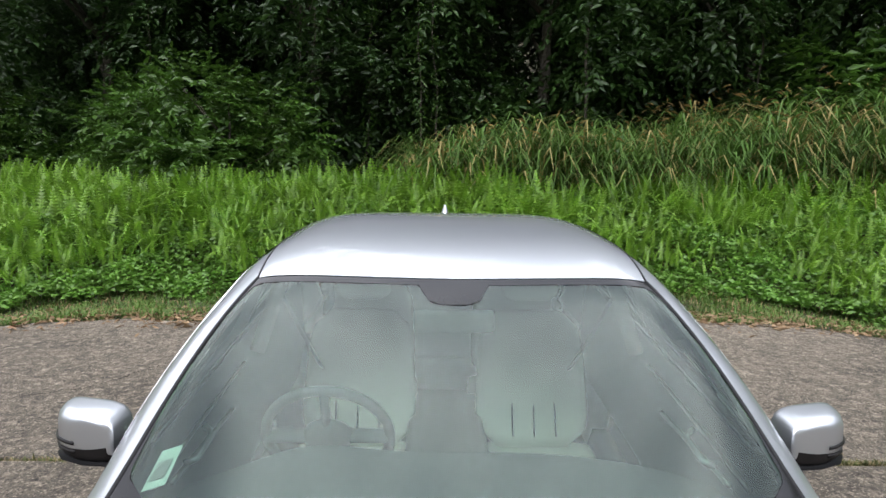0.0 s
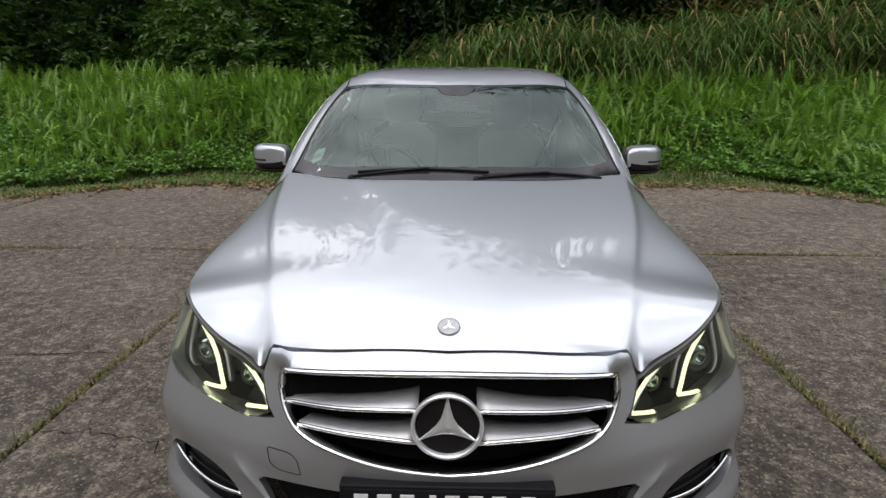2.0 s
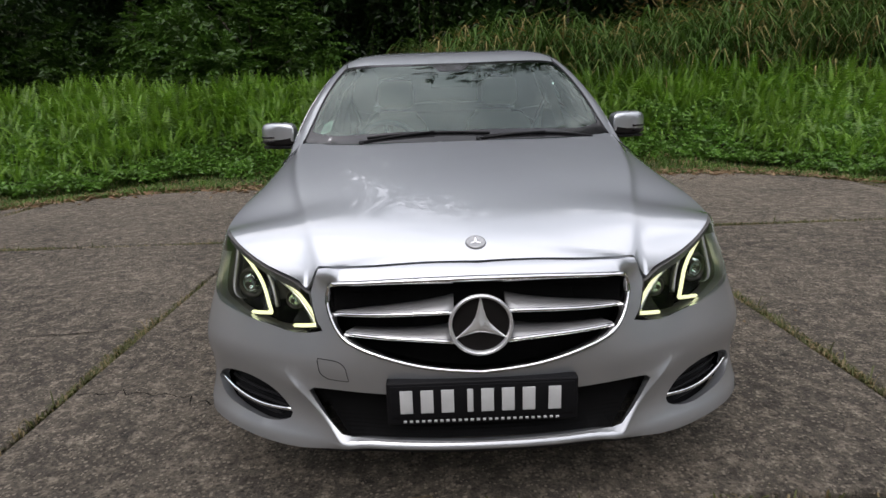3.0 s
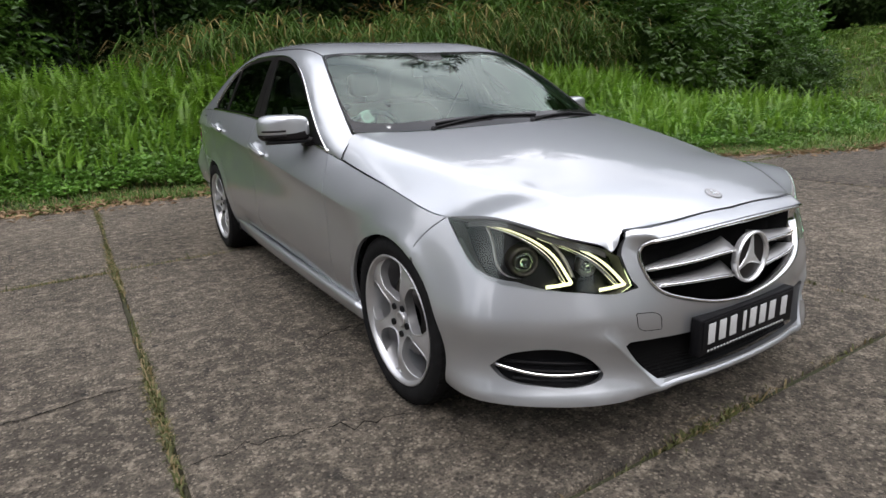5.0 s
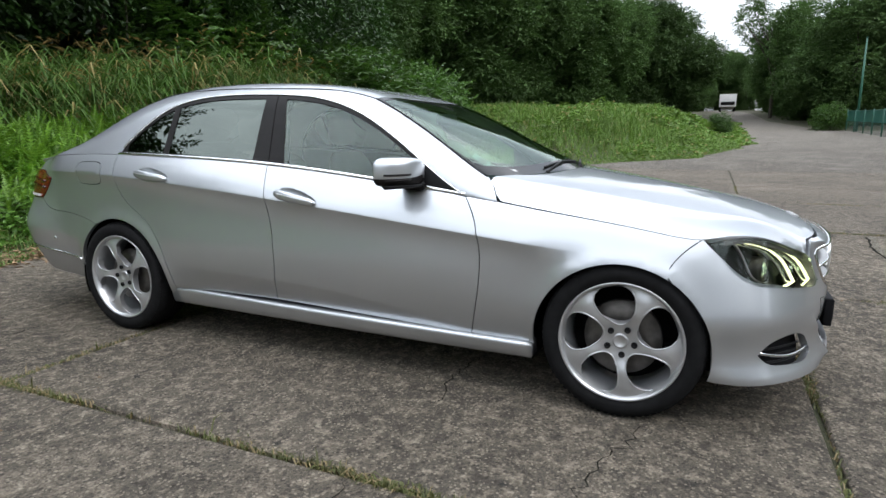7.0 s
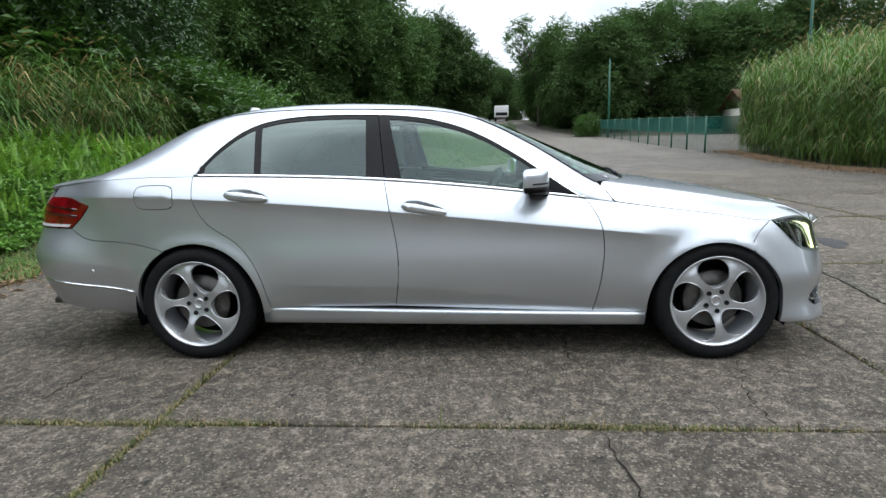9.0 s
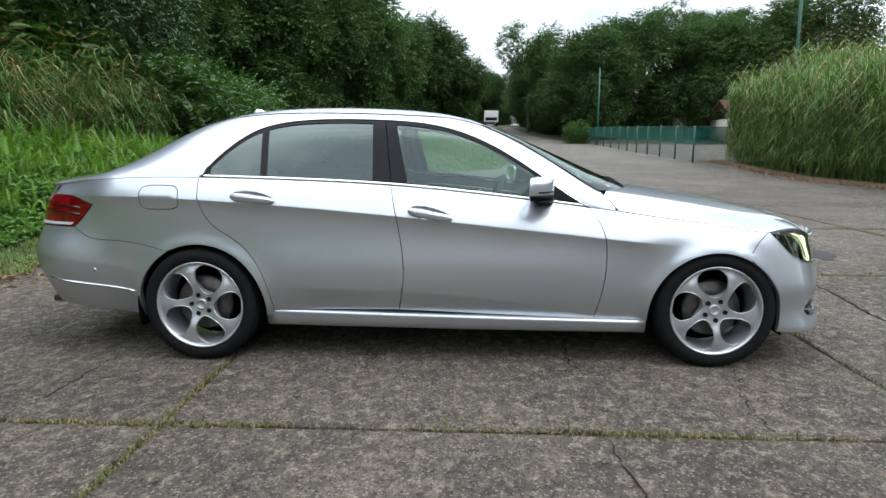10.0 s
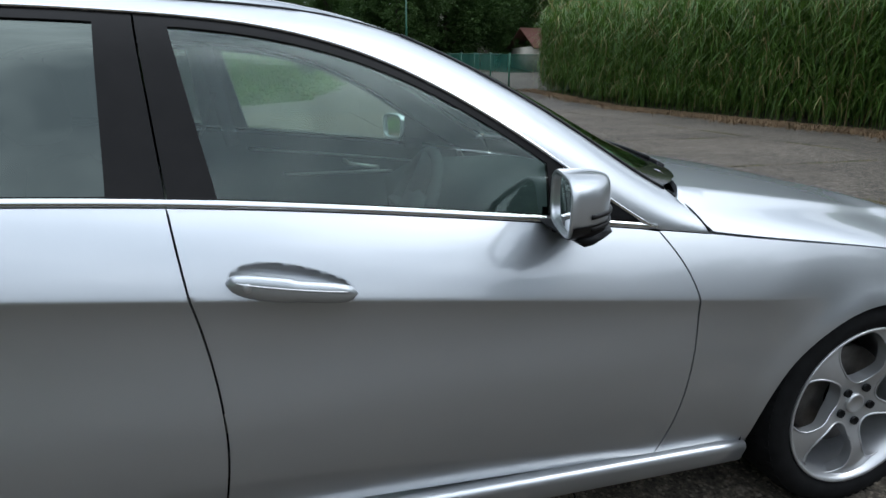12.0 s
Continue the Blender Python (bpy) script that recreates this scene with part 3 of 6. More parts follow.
# ---- ground, slabs and joints ----
def land(x, y):
    """Height of the ground: flat by the slabs, climbing along the road, a low bank behind, and added rises as a dark
    backdrop.
    """
    x, y = np.asarray(x, float), np.asarray(y, float)
    rise = np.interp(x, [-1e4, 18, 27, 58, 88, 125, 160, 1e4], [0, 0, .45, 1.3, 3.8, 5.4, 6.5, 6.5])
    bank = .80 * step(y, 6.0, 9.0) * (1 - step(x, 8, 14)) + .9 * step(-y, 10.6, 14) * step(x, -4, 2) * (1 - step(x, 23, 26))
    # added rises: their dark soil fills the gaps of sky behind the trees
    backdrop = 9 * step(y, 16.5, 27) * (1 - step(x, 16, 26)) + 11 * step(-y, 16, 40) * step(x, 74, 90) + 8 * step(-x, 45, 70)
    # the meadow beside the road swells to a low hillock
    edge = np.interp(x, [17.6, 20, 22, 26, 31, 56, 71], [4.9, 2.8, .2, -.9, -2.0, -2.8, -2.5])
    knoll = 1.75 * step(x, 18, 30) * step(y - edge, .8, 6.5) * (1 - step(x, 44, 66))
    return rise + bank + backdrop + knoll


def verge(x):
    """Where the concrete ends behind the car."""
    return np.interp(x, [-60, -12, -5.4, -4.5, -3.5, 0, 3, 4.1, 4.7, 5.2, 6.3, 7.6, 9.6, 12.2, 13.2, 16, 18], [1, 3.2, 4.7, 5.5, 5.8, 5.5, 5.95, 5.7, 5.2, 4.2, 3.1, 2.4, 2.2, 1.9, 3.6, 4.6, 5.0])


def ground_sheet():
    xs = np.r_[-2500, -900, -300, -120, np.arange(-60, 121, 1.5), 160, 300, 900, 2500]
    ys = np.r_[-2500, -900, -300, -120, np.arange(-60, 4, 1.5), np.arange(4, 12.1, .25), np.arange(13, 61, 1.5), 120, 300, 900, 2500]
    gx, gy = np.meshgrid(xs, ys, indexing="ij")
    gz = land(gx, gy) - .024
    n = len(ys)
    fs = [(i * n + j, (i + 1) * n + j, (i + 1) * n + j + 1, i * n + j + 1) for i in range(len(xs) - 1) for j in range(n - 1)]
    ob = new("ground", mesh_of("ground", np.stack([gx, gy, gz], -1).reshape(-1, 3), fs, SOIL))
    return tagged(ob, "dark earth under grass beside the concrete", "ground", kind="structure")


ground_sheet()
LAWN_EDGE = [(17.6, 4.9), (20, 2.8), (22, .2), (26, -.9), (31, -2.0), (56, -2.8), (71, -2.5), (90, -.6), (160, 5)]
ROAD_LOOP = np.array(LAWN_EDGE + [(160, 0), (90, -4.2), (71.7, -5.4), (58.5, -9.0), (57, -28), (24.6, -28), (24.6, -10.7), (17.6, -10.9)], float)
road = thing("road", "worn grey road climbing between trees", "road", kind="structure")
sheet("road_surface", [ROAD_LOOP], lambda x, y: np.stack([x, y, land(x, y) + .004], -1), ROAD, road, h=1.6, rim=.06, centre=(0, 0, -100))
X_JOINTS = [-1.685 + 3.285 * k for k in range(-5, 7)]
Y_JOINTS = [-.775 + 3.49 * k for k in range(-6, 3)]
pavement = thing("pavement", "old stained concrete slabs with grass in the joints", "pavement", kind="structure")
SLAB_RNG = np.random.RandomState(5)


def slab(x0, x1, y0, y1):
    """One slab, its far edge cut by the verge, with chipped rounded edges."""
    g = .014
    nx = 9
    xs = np.linspace(x0 + g, x1 - g, nx)
    top = np.minimum(y1 - g, verge(xs) + SLAB_RNG.uniform(-.04, .04, nx))
    if top.max() < y0 + .2:
        return
    top = np.maximum(top, y0 + .1)
    lift, tx, ty = SLAB_RNG.uniform(-.003, .003), SLAB_RNG.uniform(-.001, .001), SLAB_RNG.uniform(-.001, .001)
    loop = [(x, y0 + g) for x in xs] + [(x, y) for x, y in zip(xs[::-1], top[::-1])]
    n = len(loop)
    c = np.mean(loop, 0)
    vs = []
    for inset_, z in ((0, -.09), (0, -.010), (.010, 0)):
        for x, y in loop:
            d = np.array((x - c[0], y - c[1]))
            k = np.sign(d) * inset_
            vs.append((x - k[0] + SLAB_RNG.uniform(-.003, .003), y - k[1] + SLAB_RNG.uniform(-.003, .003), z + lift + tx * d[0] + ty * d[1]))
    fs = [(r * n + i, r * n + (i + 1) % n, (r + 1) * n + (i + 1) % n, (r + 1) * n + i) for r in range(2) for i in range(n)]
    fs.append(tuple(2 * n + i for i in range(n)))
    piece("slab", mesh_of("slab", vs, fs, TAN if x0 > 4.5 or y1 < -4.2 else CONCRETE, smooth=False), pavement)


for x0, x1 in zip(X_JOINTS[:-1], X_JOINTS[1:]):
    for y0, y1 in zip(Y_JOINTS[:-1], Y_JOINTS[1:]):
        slab(x0, x1, y0, y1)

CRACK_RNG = np.random.RandomState(11)
CRACKS = [[(-.47, .77), (-.83, .78), (-1.02, .73), (-1.20, .82), (-1.31, .84), (-1.53, .82), (-1.66, .78)], [(-.91, -.13), (-1.27, .01), (-1.44, .02), (-1.66, .03)],
          [(-1.70, .77), (-1.85, .75), (-2.01, .73), (-2.4, .70)], [(-1.47, 1.43), (-1.28, 1.29), (-1.10, 1.16)], [(-1.54, 3.43), (-1.19, 3.41), (-.8, 3.41)],
          [(-1.11, .81), (-1.11, .66)], [(-.95, .84), (-.99, .92)], [(-1.6, -.9), (-1.1, -1.25), (-.7, -1.35), (-.1, -1.75)], [(-2.7, -1.3), (-2.3, -.9), (-1.75, -.8)],
          [(2.2, .9), (1.9, 1.6), (1.7, 2.5)], [(1.9, -1.3), (2.6, -1.0), (3.4, -.9)], [(3.1, 3.6), (4.2, 3.9), (4.9, 4.3)], [(-3.4, 3.4), (-2.6, 3.8), (-2.2, 4.5)],
          [(6.0, -1.6), (7.2, -1.3), (8.6, -1.5)], [(7.4, -3.2), (8.6, -4.2), (9.6, -4.4)], [(-2.9, 2.2), (-3.5, 2.6), (-3.9, 2.65)], [(-1.68, 1.95), (-1.3, 2.15), (-1.0, 2.2)], [(-4.6, 1.2), (-4.0, .9), (-3.4, .95)], [(4.9, -3.3), (4.96, -3.77), (5.15, -4.17), (5.29, -4.46), (5.55, -5.0)], [(4.98, -3.5), (5.02, -3.9), (5.18, -4.25)]]
for way in CRACKS:
    line_ = []
    for (xa, ya), (xb, yb) in zip(way[:-1], way[1:]):
        n = max(2, int(math.hypot(xb - xa, yb - ya) / .035))
        for i in range(n):
            t = i / n
            line_.append((xa + (xb - xa) * t + CRACK_RNG.normal(0, .011), ya + (yb - ya) * t + CRACK_RNG.normal(0, .011)))
    line_.append(way[-1])
    line_ = np.array(line_)
    along = np.gradient(line_, axis=0)
    k = np.stack([-along[:, 1], along[:, 0]], -1) / np.maximum(np.hypot(*along.T), 1e-6)[:, None]
    w = CRACK_RNG.uniform(.0012, .0045, len(line_))[:, None] * np.minimum(1, .25 + 6 * np.linspace(0, 1, len(line_)) * (1 - np.linspace(0, 1, len(line_))))[:, None]
    pts = [(*q, .0035) for a, b in zip(line_ - k * w, line_ + k * w) for q in (a, b)]
    fs = [(2 * i, 2 * i + 2, 2 * i + 3, 2 * i + 1) for i in range(len(pts) // 2 - 1)]
    piece("crack", mesh_of("crack", pts, fs, CRACK), pavement)

# broken seam, repaired with a pale strip, and a tar patch
SEAM = np.array([(-.3, -1.62), (.16, -1.64), (.7, -1.70), (1.26, -1.75), (1.89, -1.77), (3.21, -1.87), (3.81, -1.89), (4.7, -1.97)])
sx = np.linspace(-.3, 4.7, 90)
sy = np.interp(sx, *SEAM.T) + .012 * np.sin(sx * 5.1) + CRACK_RNG.normal(0, .006, 90)
for name, off, wide, mat, z in (("pale_strip", 0.0, .040, PALE_STRIP, .006), ("strip_groove", .052, .012, CRACK, .0035)):
    k = wide * (1 + CRACK_RNG.uniform(-.35, .35, (2, 90)))
    vs = [(x, y + off + d, zz) for x, y, a, b in zip(sx, sy, k[0], k[1]) for d, zz in ((-a, .001), (-a * .7, z), (b * .7, z), (b, .001))]
    fs = [(4 * i + j, 4 * i + 4 + j, 4 * i + 5 + j, 4 * i + 1 + j) for i in range(89) for j in range(3)]
    piece(name, mesh_of(name, vs, fs, mat), pavement)
t = np.linspace(0, 2 * math.pi, 40, endpoint=False)
r = 1 + .16 * np.sin(3 * t + 1) + CRACK_RNG.normal(0, .05, 40)
rim_ = np.stack([2.74 + .36 * r * np.cos(t + .5), -2.60 + .17 * r * np.sin(t), np.full(40, .0025)], -1)
vs = np.concatenate([rim_, (rim_ - (2.74, -2.60, 0)) * (.9, .9, 1) + (2.74, -2.60, .006), [(2.74, -2.60, .009)]])
fs = [(i, (i + 1) % 40, 40 + (i + 1) % 40, 40 + i) for i in range(40)] + [(40 + i, 40 + (i + 1) % 40, 80) for i in range(40)]
piece("tar_patch", mesh_of("tar_patch", vs, fs, TAR), pavement)

# ---- the car: painted panels and glass ----
car = thing("car", "silver four-door saloon parked on concrete slabs, lights on", "car")
def arch(spec, a0, a1, n=30):
    yc, zc, r = spec
    t = np.radians(np.linspace(a0, a1, n))
    return np.stack([yc + r * np.cos(t), zc + r * np.sin(t)], -1)


def by_y(loop):
    q = np.array(loop, float)
    return np.stack([a_of_y(q[:, 0]), q[:, 1]], -1)


A_CUT = bend([(.695, .884), (.636, .790), (.611, .702), (.610, .500), (.655, .262)], 24)
B_CUT = bend([(1.783, 1.003), (1.730, .734), (1.712, .510), (1.742, .306)], 24)
C_CUT = bend([(2.852, 1.046), (2.848, .975), (2.823, .862), (2.772, .786), (2.630, .688), (2.505, .515), (2.452, .300)], 40)
SEAM_F = bend([(-.156, .628), (-.20, .690), (-.285, .757)], 8)
SEAM_R = bend([(3.158, .535), (3.19, .655)][::-1], 3)
LAMP_BACK = (-.285, .757)
seam_y = np.linspace(-.285, .535, 24)
HOOD_SEAM = np.stack([seam_y, seam_z(seam_y)], -1)


def belt_run(y0, y1, n=24, drop=0.0):
    y = np.linspace(y0, y1, n)
    return np.stack([y, belt_z(y) - drop], -1)


TAIL_SEAM = bend([(3.045, .635), (3.18, .668), (3.35, .690), (3.52, .712), (3.60, .765)], 16)
TAIL_CUT = bend([(3.60, .765), (3.545, .815), (3.475, .893)], 8)
FUEL = np.array([(2.955 + .112 + .112 * math.copysign(abs(math.cos(t)) ** .5, math.cos(t)), .937 + .066 * math.copysign(abs(math.sin(t)) ** .5, math.sin(t))) for t in np.linspace(0, 2 * math.pi, 40, endpoint=False)])
FENDER = line(A_CUT, [(.36, .258)], arch(ARCH_F, -7, 121), SEAM_F[1:], HOOD_SEAM, belt_run(.56, .68, 6))
FRONT_DOOR = line(A_CUT[::-1], belt_run(.695, 1.783)[1:], B_CUT[1:], [(1.2, .284)])
REAR_DOOR = line(B_CUT[::-1], belt_run(1.783, 2.852)[1:], C_CUT[1:])
QUARTER = line(C_CUT[::-1], belt_run(2.852, 3.80)[1:], [(3.80, .935), (3.62, .937), (3.475, .893)], TAIL_CUT[::-1][1:], TAIL_SEAM[::-1][1:], arch(ARCH_R, 62, 186)[1:], [(2.49, .262), (2.452, .262)])
gy = np.linspace(.12, 3.50, 140)
CREASE = [np.stack([a_of_y(gy), crease_z(gy) + d], -1) for d in (-.05, -.022, -.009, -.003, .003, .009, .022)]
ly = np.linspace(.70, 2.42, 70)
CREASE += [np.stack([a_of_y(ly), low_line(ly) + e], -1) for e in (-.012, -.004, 0, .004, .012)]
HANDLES = [(1.562, .842, .165), (2.535, .925, .10)]


def dish(y, z, tilt):
    """The bowl behind a door handle."""
    t = np.linspace(0, 2 * np.pi, 48, endpoint=False)
    e = .118 * np.cos(t)
    return np.stack([y + e, z + .012 + .034 * np.sin(t) * (1 + .25 * np.cos(t)) + e * tilt], -1)


for s in (-1, 1):
    skin = lambda a, z, s=s: body(s * a, z)
    sheet("front_fender", [by_y(FENDER)], skin, PAINT, car, gap=.0022, guides=CREASE)
    door_f = sheet("front_door", [by_y(FRONT_DOOR), by_y(dish(*HANDLES[0]))], skin, PAINT, car, gap=.0022, guides=CREASE)
    door_r = sheet("rear_door", [by_y(REAR_DOOR), by_y(dish(*HANDLES[1]))], skin, PAINT, car, gap=.0022, guides=CREASE)
    for door, (hy, hz, tilt) in ((door_f, HANDLES[0]), (door_r, HANDLES[1])):
        loop = dish(hy, hz, tilt)

        def bowl(a, z, s=s, hy=hy, hz=hz, tilt=tilt):
            y = _oy(a)
            e = (y - hy) / .118
            f = (z - hz - .012 - (y - hy) * tilt) / (.034 * (1 + .25 * e))
            r = np.clip(1 - e * e - f * f, 0, 1)
            return body(s * a, z) - np.stack([s * .034 * r ** .6, 0 * r, 0 * r], -1)
        sheet("handle_bowl", [by_y(loop)], bowl, PAINT, door, h=.010, gap=-.002, rim=0)
        rows = []
        for t in np.linspace(-1, 1, 26):
            y = hy + .122 * t
            c = body(s * a_of_y(y), hz + .122 * t * tilt)
            w = max(.0, 1 - abs(t) ** 5)
            lift = .004 + .020 * (1 - t * t) ** .5
            hh = (.020 if t < 0 else .023) * (w ** .5) + .0015
            rows.append([tuple(c + np.array((s * (lift + .011 * math.cos(q)), 0, hh * math.sin(q) + .009))) for q in np.linspace(0, 2 * math.pi, 14, endpoint=False)])
        hd = piece("door_handle", loft(rows, PAINT, "door_handle", True), door, "silver door handle with a bright upper edge")
        edge = [tuple(np.mean(np.array(r), 0) + np.array((s * .011, 0, .006))) for r in rows[2:-2]]
        tube("handle_strip", edge, .0022, SATIN, hd, 6)
        if door is door_f:
            lock = np.mean(np.array(rows[21]), 0)
            piece("lock", lathe([(s * .013, 0), (s * .013, .007), (s * .011, .0095), (s * .004, .010)], 18, "x", SATIN, "lock"), hd, "round key lock", Matrix.Translation(lock))
    if s < 0:
        quarter = sheet("rear_quarter_panel", [by_y(QUARTER), by_y(FUEL)], skin, PAINT, car, gap=.0022, guides=CREASE)
        sheet("fuel_flap", [by_y(FUEL)], skin, PAINT, car, gap=.0022)
    else:
        quarter = sheet("rear_quarter_panel", [by_y(QUARTER)], skin, PAINT, car, gap=.0022, guides=CREASE)

# bonnet
front_edge = bend([(0, -.722), (.20, -.716), (.36, -.701), (.40, -.686), (.428, -.671), (.444, -.664), (.455, -.664), (.466, -.669), (.488, -.660), (.512, -.646), (.598, -.598), (.680, -.535), (.724, -.483), (.764, -.408), (.790, -.345), (.816, -.288)], 46)
rear_edge = bend([(.764, .610), (.60, .520), (.35, .425), (0, .385)], 20)
seam_side = np.stack([seam_x(seam_y[1:]), seam_y[1:]], -1)
half = line(front_edge, seam_side, [(.80, .57)], rear_edge)
HOOD = line(half, (half * (-1, 1))[::-1][1:-1])
fold_y = np.linspace(-.64, .50, 50)
FOLDS = [np.stack([k * (fold_x(fold_y) + e), fold_y], -1) for k in (-1, 1) for e in (-.014, -.005, .001, .006, .012, .020, .034)]
sheet("bonnet", [HOOD], lambda x, y: hood(x, y), PAINT, car, h=.026, gap=.003, rim=.016, guides=FOLDS)

# upper body: windscreen, roof, rear window, side windows in one pillar-and-rail shell
WS_EDGE = bend([(.730, .628), (.688, .86), (.634, 1.10), (.586, 1.278)], 20)
WS_TOP = bend([(.586, 1.278), (.40, 1.262), (0, 1.246)], 10)
ROOF_EDGE = bend([(.586, 1.278), (.606, 1.6), (.610, 2.1), (.590, 2.6), (.545, 2.92)], 20)
RW_TOP = bend([(.545, 2.92), (.3, 2.955), (0, 2.965)], 8)
RW_EDGE = bend([(.545, 2.92), (.60, 3.2), (.645, 3.44)], 10)
RW_BOT = bend([(.645, 3.44), (.4, 3.53), (0, 3.555)], 8)
def mirror_loop(h):
    return line(h, (h * (-1, 1))[::-1])


def by_x(loop):
    q = np.array(loop, float)
    return np.stack([q[:, 1], m_of_x(q[:, 0], q[:, 1])], -1)


def flank(y, z):
    return cabin(y, m_of_z(y, z))


def by_z(loop):
    q = np.array(loop, float)
    return np.stack([q[:, 0], m_of_z(q[:, 0], q[:, 1])], -1)


WS_BOT = bend([(0, .352), (.35, .392), (.62, .51), (.730, .628)], 14)
WS = line(WS_BOT, WS_EDGE[1:], WS_TOP[1:])
WS_IN = line(bend([(0, .462), (.35, .502), (.60, .605), (.682, .690)], 14), bend([(.688, .71), (.672, .88), (.622, 1.10), (.580, 1.222)], 16), bend([(.560, 1.232), (.40, 1.218), (0, 1.202)], 10))
top_skin = lambda x, y: cabin(y, m_of_x(x, y))
BAND = .022
sheet("windscreen", [mirror_loop(WS)], top_skin, WINDSCREEN, car, h=.04, gap=.006, rim=.004, label="clear windscreen reflecting clouds")
sheet("windscreen_border", [mirror_loop(WS), mirror_loop(WS_IN)], top_skin, FRIT, car, gap=.007, rim=.0, proud=.0012)
for s in (-1, 1):
    tube("windscreen_seal", [tuple(top_skin(np.array(s * x), np.array(y))) for x, y in WS_EDGE], .0055, BLACK, car, 8, "black rubber windscreen seal")
roof_loop = line(WS_TOP[::-1], ROOF_EDGE[1:], RW_TOP[1:])
sheet("roof", [mirror_loop(roof_loop)], top_skin, PAINT, car, h=.05, gap=.003, rim=.012)
for s in (-1, 1):
    tube("roof_moulding", [tuple(np.array(top_skin(np.array(s * x), np.array(y))) + np.array((0, 0, -.0015))) for x, y in ROOF_EDGE], .0045, BLACK, car, 8)
RW = line(RW_TOP[::-1], RW_EDGE[1:], RW_BOT[1:])
sheet("rear_window", [mirror_loop(RW)], top_skin, TINTED, car, h=.05, gap=.006, rim=.004)
DECK = line(RW_BOT[::-1], bend([(.66, 3.46), (.675, 3.63), (.65, 3.79)], 8), bend([(.60, 3.82), (.3, 3.88), (0, 3.90)], 8))
sheet("boot_lid", [mirror_loop(DECK)], top_skin, PAINT, car, h=.05, gap=.003, rim=.016)

DLO = line(bend([(.715, .895), (.813, .955), (.931, 1.038), (1.121, 1.163), (1.339, 1.273), (1.565, 1.337), (1.857, 1.364), (2.211, 1.367), (2.402, 1.350), (2.561, 1.305), (2.709, 1.204), (2.815, 1.090), (2.838, 1.054)], 70), belt_run(2.838, .715, 40, -.006)[1:-1])
SHELL = line(by_z(line(bend([(.612, .957), (.575, .915), (.545, .8685)], 6), belt_run(.56, .68, 6), belt_run(.695, 2.87), belt_run(2.87, 3.77))),
             by_x([(.69, 3.80), (.662, 3.79)]), by_x(bend([(.65, 3.79), (.675, 3.63), (.66, 3.46)], 8)), by_x(RW_EDGE[::-1])[1:], by_x(ROOF_EDGE[::-1])[1:], by_x(WS_EDGE[::-1])[1:])
DLO_M = by_z(DLO)


def upper(y, lo=False):
    return np.interp(y, DLO[:70, 0], DLO[:70, 1])


def strip_loop(y0, y1, shift, top=.024, bot=.014, n=24):
    """A window between two leaning uprights, within the window band."""
    y = np.linspace(y0, y1, n)
    low = np.stack([y, belt_z(y) + .006 + bot], -1)
    t0, t1 = y0 + shift[0], y1 + shift[1]
    yt = np.linspace(t1, t0, n)
    high = np.stack([yt, np.maximum(upper(yt) - top, belt_z(yt) + .008 + bot)], -1)
    return line(low, high)


WINDOWS = [("front_door_window", CLEAR, (.985, 1.690, (.0, .075)), "clear front door window"),
           ("rear_door_window", TINTED, (1.888, 2.470, (.015, .02)), "dark tinted rear door window"),
           ("quarter_window", TINTED, (2.512, 2.790, (.018, -.001)), "small dark tinted quarter window")]
